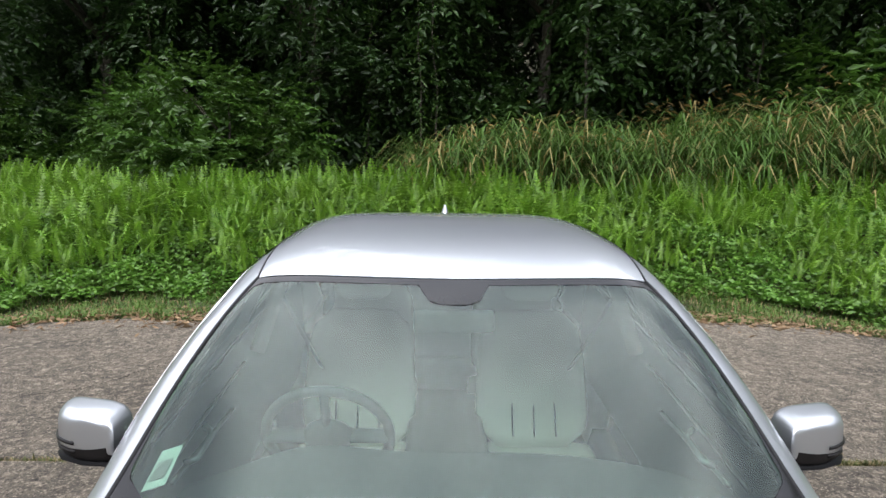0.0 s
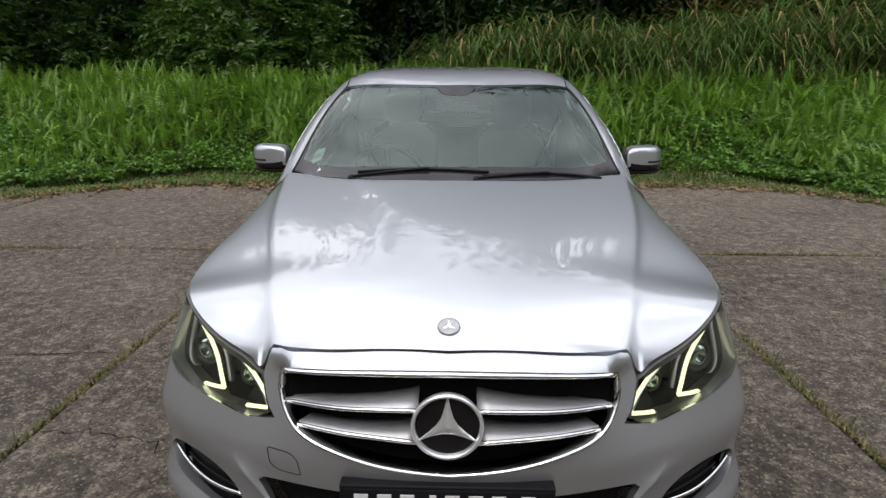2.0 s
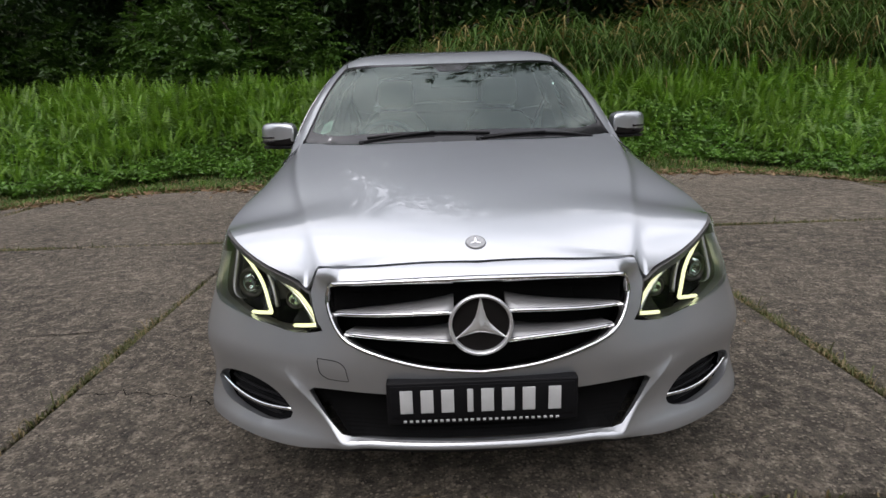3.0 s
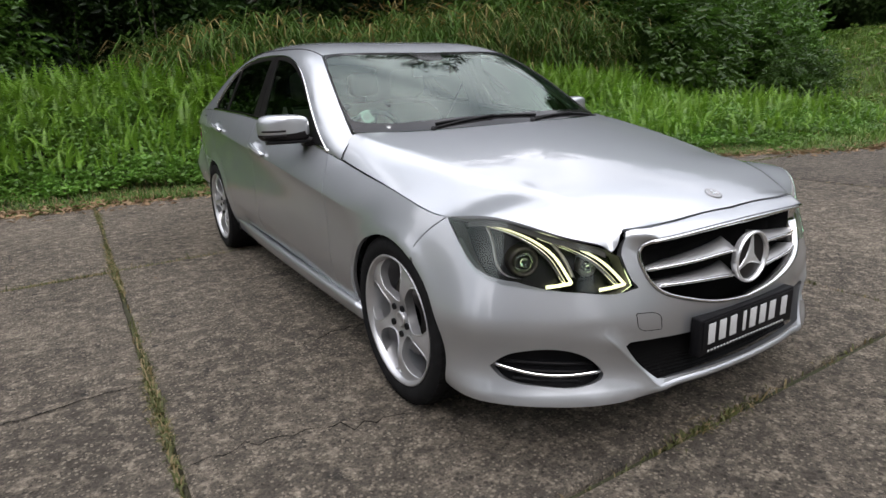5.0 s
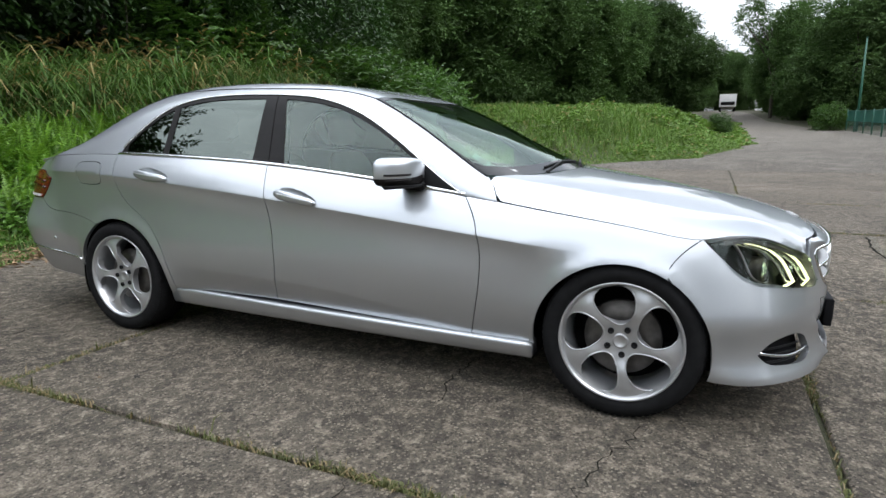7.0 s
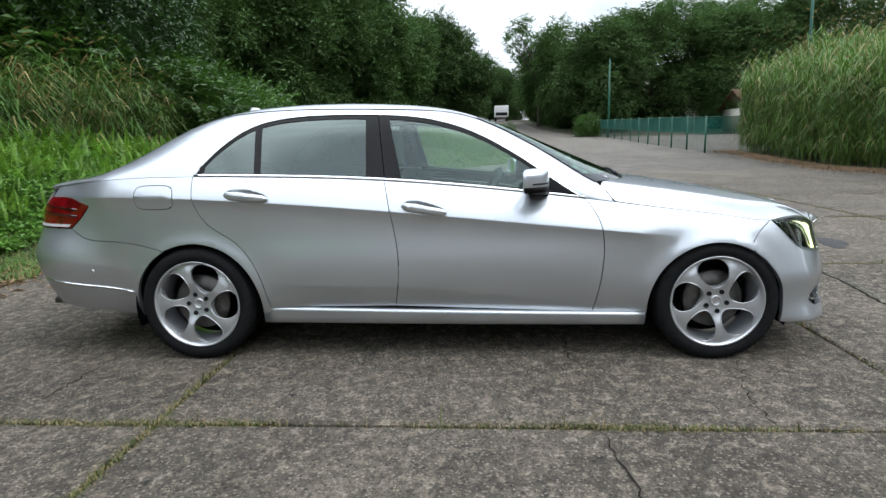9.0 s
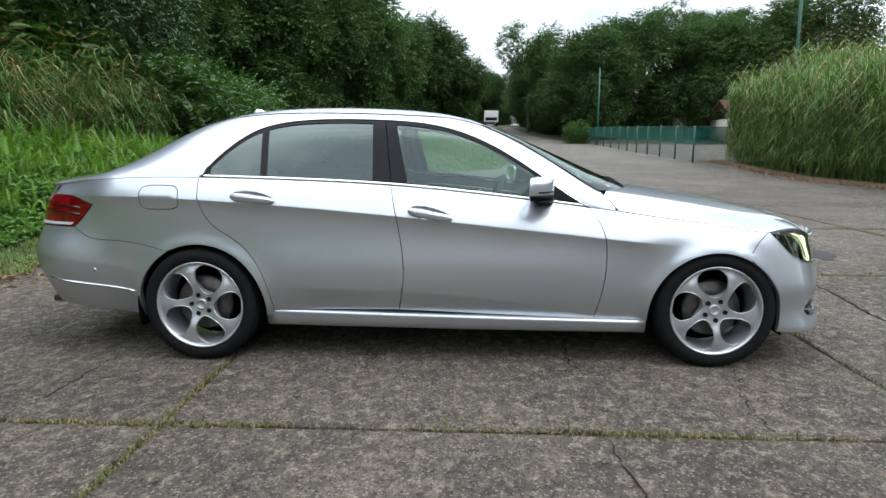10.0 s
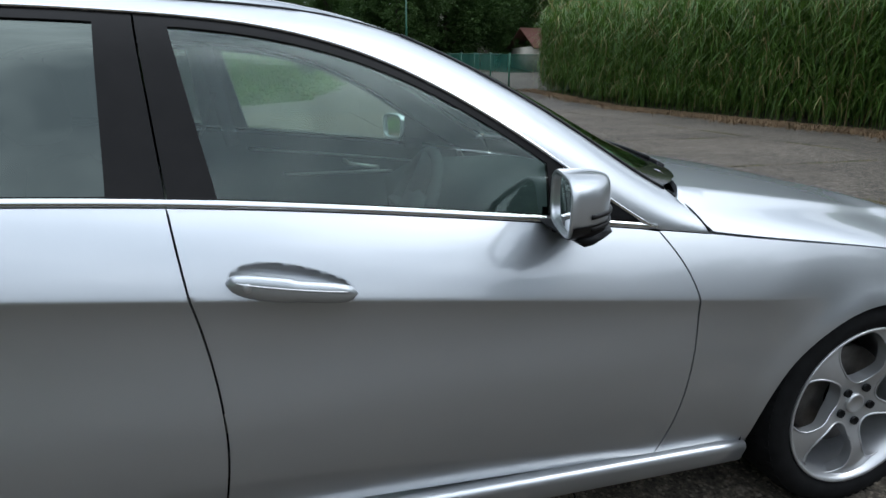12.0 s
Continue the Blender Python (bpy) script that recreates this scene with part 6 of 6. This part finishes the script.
# tall reeds
def arching(at, way, length, width, steep=False):
    """Long leaves that rise, bow over and hang, or stand steeper: seven corners, five triangles each."""
    n = len(at)
    way = unit(way)
    z = np.array((0, 0, 1.0))
    s = unit(np.cross(way, z))
    L, w = np.broadcast_to(length, n)[:, None], np.broadcast_to(width, n)[:, None]
    p1, p2, p3 = at + way * L * .26 + z * L * .38, at + way * L * .58 + z * L * .46, at + way * L * .90 + z * L * .18
    if steep:
        k = np.random.RandomState(n).uniform(.4, 1.75, (n, 1))
        p1, p2, p3 = at + way * L * .12 * k + z * L * .36, at + way * L * .34 * k + z * L * .62, at + way * L * .74 * k + z * L * (.80 - .46 * k)
    v = np.stack([at - s * w * .35, at + s * w * .35, p1 - s * w * .5, p1 + s * w * .5, p2 - s * w * .42, p2 + s * w * .42, p3], 1)
    k = np.arange(n)[:, None] * 7
    return v.reshape(-1, 3), np.concatenate([k + np.array([q]) for q in ((0, 1, 3), (0, 3, 2), (2, 3, 5), (2, 5, 4), (4, 5, 6))], 0)


def reeds(k, per, x0, x1, y0, y1, height, seed, long=(.5, .95), wide=(.014, .030), plumes_=.05, steep=False):
    rng = np.random.RandomState(seed)
    cx, cy = rng.uniform(x0, x1, k), rng.uniform(y0, y1, k)
    h = height(cx, cy) * rng.uniform(.68, 1.06, k)
    x, y = np.repeat(cx, per) + rng.normal(0, .05, k * per), np.repeat(cy, per) + rng.normal(0, .05, k * per)
    up = np.repeat(h, per) * rng.uniform(.05, .80, k * per)
    a = rng.uniform(0, 2 * np.pi, k * per)
    way = np.stack([np.cos(a), np.sin(a), np.zeros(k * per)], -1)
    at = on_land(x, y) + np.stack([0 * x, 0 * x, up], -1)
    v = arching(at, way, rng.uniform(*long, k * per), rng.uniform(*wide, k * per), steep)
    stems = blades(on_land(cx, cy), h * .9, np.full(k, .014), rng.uniform(.02, .15, k), rng, .1)
    m = int(k * plumes_)
    pick = rng.randint(0, k, m)
    px, py = cx[pick] + rng.normal(0, .15, m), cy[pick] + rng.normal(0, .15, m)
    ph = height(px, py) * rng.uniform(.78, 1.16, m)
    base = on_land(px, py) + np.stack([0 * px, 0 * px, ph], -1)
    a = rng.uniform(0, 2 * np.pi, m)
    plumes = leaves(base, np.stack([np.cos(a) * .8, np.sin(a) * .8, np.ones(m) * .6], -1), rng.uniform(.12, .24, m), rng.uniform(.014, .026, m), rng, .3)
    stalks = blades(on_land(px, py), ph, np.full(m, .006), np.full(m, .03), rng, .2)
    return merge([v, stems]), merge([plumes, stalks])


bank_h = lambda x, y: 1.0 + .48 * step(x, -1.0, 2.5) + .40 * step(x, 3, 6) + .34 * lumps(x, y, 1.1, 5) + .12 * step(x, 3, 6) + .3 * step(x, 7, 10)
v, p = reeds(2500, 9, -.5, 13.2, 8.8, 12.2, bank_h, 3, (.7, 1.35), (.018, .036), .42)
stuff("reeds", *v, REED, "tall arching green reed grass on the bank", "reeds")
stuff("reed_plumes", *p, PLUME, "tan seed heads above the reed grass", "reeds")
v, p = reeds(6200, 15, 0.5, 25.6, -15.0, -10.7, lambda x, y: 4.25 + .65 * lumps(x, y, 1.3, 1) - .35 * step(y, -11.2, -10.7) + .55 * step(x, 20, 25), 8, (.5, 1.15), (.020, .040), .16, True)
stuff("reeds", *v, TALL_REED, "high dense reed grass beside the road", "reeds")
stuff("reed_plumes", *p, PLUME, "tan seed heads above the reed grass", "reeds")
x, y = scatter(20000, 1, 26, -11.1, -9.6)
y = -10.75 + np.abs(RNG.normal(0, .30, len(y))) * (1 + .9 * lumps(x, y, 1.1, 4))
stuff("dry_reed_litter", *blades(np.stack([x, y, land(x, y)], -1), RNG.uniform(.05, .2, len(x)), RNG.uniform(.008, .02, len(x)), RNG.uniform(.9, 2.2, len(x))), LITTER, "dry fallen stalks at the foot of the reeds", "leaf litter")

# lawn by the road
x, y = scatter(260000, 5.0, 70, 2.0, 24)
edge = np.interp(x, [5, 6.3, 7.6, 9.6, 12.2, 13.2, 16, 17.6, 20, 22, 26, 31, 56, 71], [4.3, 3.1, 2.4, 2.2, 1.9, 3.6, 4.6, 4.9, 2.8, .2, -.9, -2, -2.8, -2.5])
y = edge + .45 * lumps(x, 0 * x, 1.2, 3) + (RNG.uniform(0, 1, len(x)) ** 1.3) * (22 - edge)
ok = (x > 12) | (y < 6.5)
edge = edge[ok]
x, y = x[ok], y[ok]
far = np.clip(x / 16, 1, 4)
stuff("meadow_grass", *blades(on_land(x, y), RNG.uniform(.12, .34, len(x)) * (1 + .75 * lumps(x, y, 2.6)) * np.clip(.45 + .3 * (y - edge), .45, 1.9), RNG.uniform(.008, .016, len(x)) * far, RNG.uniform(.3, 1.1, len(x))), LAWN, "rough green meadow grass beside the road", "grass")


# weeds and creepers in clumps over the meadow
x, y = scatter(90000, 13.5, 60, -2.5, 17)
edge = np.interp(x, [12, 13.2, 16, 17.6, 20, 22, 26, 31, 56, 71], [2.2, 3.6, 4.6, 4.9, 2.8, .2, -.9, -2, -2.8, -2.5])
clump = .5 * lumps(x, y, 1.5, 7) + .5 * lumps(x, y, .6, 2)
ok = (y > edge + .15) & (RNG.uniform(-.35, .6, len(x)) < clump)
x, y, clump, edge = x[ok], y[ok], clump[ok], edge[ok]
z = RNG.uniform(.3, 1, len(x)) ** .6 * np.clip(.12 + .55 * clump, .05, .7) * np.clip(.4 + .35 * (y - edge), .4, 1.5)
a = RNG.uniform(0, 2 * np.pi, len(x))
size = RNG.uniform(.10, .20, len(x)) * np.clip(x / 22, .8, 2)
stuff("meadow_weeds", *leaves(on_land(x, y) + np.stack([0 * x, 0 * x, z], -1), np.stack([np.cos(a), np.sin(a), RNG.uniform(-.3, .7, len(x))], -1), size, size * .6), LAWN, "leafy weeds in clumps over the meadow", "weeds")

# ---- trees and bushes ----
def twigs(centres, radii, n, leaf, twig, per, rng, droop=.35, shell=.55, width=.42):
    """Leafy twigs that point out of round clumps."""
    pick = rng.randint(0, len(centres), n)
    d = unit(rng.normal(size=(n, 3)))
    r = radii[pick][:, None] * (shell + (1 - shell) * rng.uniform(0, 1, (n, 1)) ** .5)
    base = centres[pick] + d * r * np.array((1, 1, .8))
    way = unit(d * .9 + rng.normal(size=(n, 3)) * .45 + np.array((0, 0, -droop)))
    t = np.linspace(.15, 1, per)
    at = base[:, None] + way[:, None] * (twig * t)[None, :, None] + np.array((0, 0, -1.0)) * (droop * twig * .5 * t ** 2)[None, :, None]
    side = unit(np.cross(way, np.array((0, 0, 1.0))) + 1e-6)
    sg = np.where(np.arange(per) % 2, 1.0, -1.0)
    lw = way[:, None] * .7 + side[:, None] * sg[None, :, None] + rng.normal(size=(n, per, 3)) * .25 + np.array((0, 0, -.25 * droop))
    m = n * per
    size = leaf * rng.uniform(.65, 1.25, m)
    return leaves(at.reshape(-1, 3), lw.reshape(-1, 3), size, size * width, rng)


def tree_parts(height, spread, seed, n, leaf, per, mat, clumps=26, low=.25, trunk=.16, bare=False, droop=.35, puff=1.0):
    """Trunk, limbs and crown meshes of one tree that stands at the origin."""
    rng = np.random.RandomState(seed)
    h = np.linspace(0, 1, 9)
    sway = np.cumsum(rng.normal(0, .025 * height / 8, (9, 2)), 0)
    stem = np.stack([sway[:, 0], sway[:, 1], h * height * .86], -1)
    tr = tube("trunk", stem, trunk, BARK, None, 9, taper=trunk * (1.15 - .95 * h))
    z = rng.uniform(low, 1, clumps) ** .9
    rr = spread * np.sqrt(np.maximum(.08, 1 - ((z - .62) / .52) ** 2)) * rng.uniform(.25, 1, clumps) ** .5
    a = rng.uniform(0, 2 * np.pi, clumps)
    c = np.stack([rr * np.cos(a), rr * np.sin(a), z * height * .94], -1)
    rad = spread * puff * rng.uniform(.22, .40, clumps)
    limbs = []
    for q, zz in zip(c[:14], z[:14]):
        k = min(8, int(zz * 7))
        s0 = stem[max(1, k - 1)]
        limbs.append(tube("limb", [s0, s0 * .45 + q * .55 + np.array((0, 0, .1 * height * rng.uniform(-.3, .4))), q], .05, BARK, None, 6, taper=[trunk * .42, trunk * .25, trunk * .08]))
    v, t = twigs(c, rad, n, leaf, leaf * 3.6, per, rng, droop)
    return tr, limbs, fast("crown", v, t, mat)


def plant(parts, name, label, category, m, group=""):
    tr, limbs, crown = parts
    ob = thing(name, label, category, group)
    piece("trunk", tr, ob)
    for lb in limbs:
        piece("limb", lb, ob)
    piece("crown", crown, ob)
    ob.matrix_basis = m
    return ob


def spread_copies(first, spots, rng):
    for x, y, k in spots:
        m = Matrix.LocRotScale((x, y, float(land(x, y)) - .05), Euler((0, 0, rng.uniform(0, 6.28))), Vector((k * rng.uniform(.9, 1.1), k * rng.uniform(.9, 1.1), k * rng.uniform(.92, 1.08))))
        c = copy_thing(first, m)
        c.scale = m.to_scale()


rng = np.random.RandomState(77)
forest_a = plant(tree_parts(9.5, 2.9, 1, 3600, .20, 10, DEEP, 48, .04, .15), "forest_tree", "dark dense broad-leaved forest tree with hanging twigs", "tree", pose(2.2, 12.9, .7), "forest behind the bank")
spread_copies(forest_a, [(-2.6, 12.6, .92), (-7.0, 12.4, .80), (6.8, 13.0, 1.0), (11.2, 12.4, .95), (-11.5, 12.0, .48)], rng)
spread_copies(forest_a, [(-8.7, 14.2, .52), (-5.5, 14.4, .58), (-11.6, 13.8, .5)], np.random.RandomState(78))
forest_b = plant(tree_parts(11.5, 3.1, 2, 2800, .24, 9, DEEP, 44, .06, .2, droop=.6), "forest_tree", "tall dark forest tree with drooping leaves", "tree", pose(.2, 15.4, .7), "forest behind the bank")
spread_copies(forest_b, [(-4.8, 15.2, .82), (4.6, 15.6, 1.05), (9.2, 15.6, 1.0), (14.0, 14.8, .95), (-9.6, 15.0, .68), (18.5, 15.5, 1.0)], rng)
bush = plant(tree_parts(2.3, 1.25, 3, 900, .15, 11, LEAF, 22, .05, .05, droop=.2), "bush", "leafy green bush in front of the forest", "bush", pose(-3.6, 10.0, .75), "bushes on the bank")
spread_copies(bush, [(-5.6, 11.0, .85), (-7.5, 11.5, .85), (-4.6, 11.0, 1.0), (-10.0, 10.2, 1.2), (-12.8, 9.8, 1.2), (10.4, 10.2, 1.35), (12.2, 9.2, 1.3), (13.6, 10.8, 1.5), (15.5, 12.0, 1.4), (8.6, 11.4, 1.4), (58.6, -9.4, .9), (43.5, -.6, .55), (15.4, 7.2, .7), (16.5, 9.5, 1.2), (19, 11, 1.4)], rng)


def vine(x, y, z0, z1, seed, thick):
    """A stem that hangs from the trees, with leaves along it."""
    rg = np.random.RandomState(seed)
    ob = thing("vine", "thin leafy vine hanging in front of the forest", "vine", "hanging vines")
    z = np.linspace(z1, z0, 14)
    p = np.stack([x + np.cumsum(rg.normal(0, .03, 14)), y + np.cumsum(rg.normal(0, .02, 14)), z], -1)
    tube("stem", p, thick, BARK, ob, 6)
    k = rg.randint(0, 14, 260)
    at = p[k] + rg.normal(0, .07, (260, 3)) + np.stack([np.zeros(260), np.zeros(260), rg.uniform(-.2, .2, 260)], -1)
    v, t = leaves(at, np.stack([rg.normal(0, 1, 260), rg.normal(-.4, .7, 260), rg.uniform(-1.3, -.1, 260)], -1), rg.uniform(.09, .17, 260), rg.uniform(.03, .06, 260), rg)
    piece("leaves", fast("leaves", v, t, LEAF), ob)


for i, (x, y, z0, z1, th) in enumerate([(-2.25, 10.9, .8, 5.0, .014), (-2.6, 11.2, .8, 6.0, .02), (-.45, 10.9, 1.0, 5.5, .012), (-.1, 11.1, 1.2, 6.0, .016), (-1.3, 11.3, 1.6, 5.0, .012), (2.9, 11.2, 2.0, 6.0, .03), (-5.6, 11.4, 1.6, 5.0, .014), (6.2, 11.4, 2.4, 6.0, .02)]):
    vine(x, y, z0, z1, 40 + i, th)
far_a = plant(tree_parts(12, 4.2, 4, 9000, .28, 8, FARLEAF, 66, .04, .25, droop=.1, puff=.76), "roadside_tree", "full green tree beside the road", "tree", pose(24, 19, .3), "trees along the road")
spread_copies(far_a, [(31, 21, 1.2), (39, 19, 1.3), (47, 17, 1.3), (56, 14, 1.25), (64, 12, 1.15), (72, 10, 1.3), (76, 5.8, 1.15), (80, 9, .9), (114, 5, .95), (128, 0, 1.0), (104, 6, .55), (111, 3.5, .5), (120, 2.2, .5), (98, 8, .5), (136, -4, .6), (140, 4, .8), (30, 29, 1.3), (42, 28, 1.3), (54, 25, 1.2), (68, 20, 1.1), (95, 8, .8)], rng)
far_b = plant(tree_parts(11.6, 4.6, 5, 9500, .29, 8, FARLEAF, 66, .02, .28, droop=.1, puff=.76), "roadside_tree", "dense dark green tree behind the fence", "tree", pose(66, -12, 1.6), "trees along the road")
spread_copies(far_b, [(74, -9.5, 1.0), (82, -8.5, .85), (92, -8, .8), (70, -18.5, 1.18), (67, -27, 1.06), (63, -35, 1.18), (56, -44, 1.1), (80, -31, 1.05), (48, -50, 1.1), (40, -54, 1.15), (108, -9, .8), (124, -5, .85)], rng)
airy = plant(tree_parts(14.5, 4.6, 6, 1500, .30, 8, FARLEAF, 34, .52, .2, droop=.05, puff=.42), "airy_tree", "tall open-crowned tree with bare limbs showing", "tree", pose(77, -6.0, 2.0), "open-crowned trees")
spread_copies(airy, [(58, 21, 1.35), (50, 24, 1.3), (66, 17, 1.2), (43, 25, 1.2), (72, -23, 1.1)], rng)
# the wooded side behind the camera, seen in the glass and paint
spread_copies(far_a, [(-27, -17, 1.15), (-33, -8, .8), (-40, 4, .6), (-42, 17, .6), (-20, -24, 1.2), (-11, -29, 1.1), (2, -33, .85), (-36, -27, 1.1)], rng)

# ---- fence, poles, lorry and house along the road ----
GREEN_PAINT = plain("green_painted_steel", (.02, .10, .06), .5, 0, .25, 20)
def net_mat(name, colour, cover):
    m, n, l, b = nodes_of(name)
    t, mx = n.new("ShaderNodeBsdfTransparent"), n.new("ShaderNodeMixShader")
    b.inputs["Base Color"].default_value, b.inputs["Roughness"].default_value = (*colour, 1), .7
    mx.inputs[0].default_value = cover
    l.new(t.outputs[0], mx.inputs[1])
    l.new(b.outputs[0], mx.inputs[2])
    l.new(mx.outputs[0], n["Material Output"].inputs["Surface"])
    return m


NET = net_mat("green_netting", (.006, .10, .072), .74)
THIN_NET = net_mat("wire_netting", (.03, .075, .06), .42)
WHITE = plain("white_paint", (.72, .72, .70), .5, 0, .12, 3)
ROOFRED = plain("red_roof_tiles", (.13, .05, .035), .8, 0, .3, 6)
WALL = plain("cream_wall", (.62, .58, .50), .8, 0, .15, 2)
fence = thing("fence", "green steel fence with green netting", "fence")
corners = [(57.6, -10.4), (50, -10.2), (43, -9.9), (36.5, -9.5), (31, -9.35), (25.6, -9.3), (27.5, -16), (30, -24)]
pts = []
for (xa, ya), (xb, yb) in zip(corners[:-1], corners[1:]):
    pts += [(xa + (xb - xa) * i / 2, ya + (yb - ya) * i / 2) for i in range(2)]
pts.append(corners[-1])
for i, (x, y) in enumerate(pts):
    z = float(land(x, y))
    tube("post", [(x, y, z - .1), (x, y, z + 1.75)], .045, GREEN_PAINT, fence, 8)
    if i:
        (xa, ya), za = pts[i - 1], float(land(*pts[i - 1]))
        tube("rail", [(xa, ya, za + 1.68), (x, y, z + 1.68)], .022, GREEN_PAINT, fence, 6)
        for low, high, mat, label in ((.85, 1.66, NET, "green netting"), (.04, .86, THIN_NET, "thin grey-green wire netting")):
            rows = [[(xa + (x - xa) * t, ya + (y - ya) * t + .03 * math.sin(9 * t), za + (z - za) * t + h) for t in np.linspace(0, 1, 7)] for h in (low, (low + high) / 2, high)]
            piece("netting", loft(rows, mat, "netting"), fence, label)


def street_pole(x, y, height, lean, label):
    z = float(land(x, y))
    ob = thing("pole", label, "pole", "poles")
    tube("shaft", [(x, y, z - .2), (x + lean * .5, y, z + height * .5), (x + lean, y, z + height)], .09, GREEN_PAINT, ob, 10, taper=[.11, .09, .06])
    tube("cap", [(x + lean, y, z + height), (x + lean, y, z + height + .08)], .075, GREEN_PAINT, ob, 10)
    return ob


street_pole(55.8, -10.8, 7.3, 0, "thin green pole behind the fence")
lean_pole = street_pole(33.0, -17.6, 13.5, .5, "green pole rising behind the reeds")
tube("cable", [(33.5, -17.6, 13.4), (34, -20, 12.1), (36, -26, 11.6)], .02, BLACK, lean_pole, 5)

lorry = thing("lorry", "white box lorry parked far up the road", "lorry")
z = float(land(100, -1.0))
bm = bmesh.new()
box(bm, (98.5, -2.9, z + .75), (103, -.6, z + 2.6), bevel=.05)
part("cargo_box", bm, WHITE, lorry)
bm = bmesh.new()
box(bm, (103.1, -2.8, z + .5), (104.6, -.7, z + 2.2), bevel=.12)
part("cab", bm, WHITE, lorry)
for x in (99.6, 103.6):
    for y in (-2.7, -.8):
        piece("wheel", lathe([(-.12, 0), (-.12, .38), (.12, .38), (.12, 0)], 24, "y", RUBBER, "wheel"), lorry, m=Matrix.Translation((x, y, z + .38)))
bm = bmesh.new()
box(bm, (98.47, -2.7, z + 1.0), (98.5, -.8, z + 1.5))
part("tail_board", bm, BLACK, lorry)

house = thing("house", "pale house with a red tiled roof behind the reeds", "house")
hx, hy = 58, -28
z = float(land(hx, hy))
bm = bmesh.new()
box(bm, (hx, hy - 7, z - .2), (hx + 7, hy + 3, z + 2.6))
part("wall", bm, WALL, house)
rows = [[(hx - .5, y, z + 2.45), (hx + 3.5, y, z + 4.6), (hx + 7.5, y, z + 2.45), (hx + 7.5, y, z + 2.3), (hx + 3.5, y, z + 4.4), (hx - .5, y, z + 2.3)] for y in (hy - 7.5, hy + 3.5)]
piece("roof", loft(rows, ROOFRED, "roof", True), house)
for y in (hy - 3, hy + .8):
    bm = bmesh.new()
    box(bm, (hx - .04, y, z + 1.0), (hx + .02, y + 1.1, z + 2.0))
    part("window", bm, GLOSSY, house)
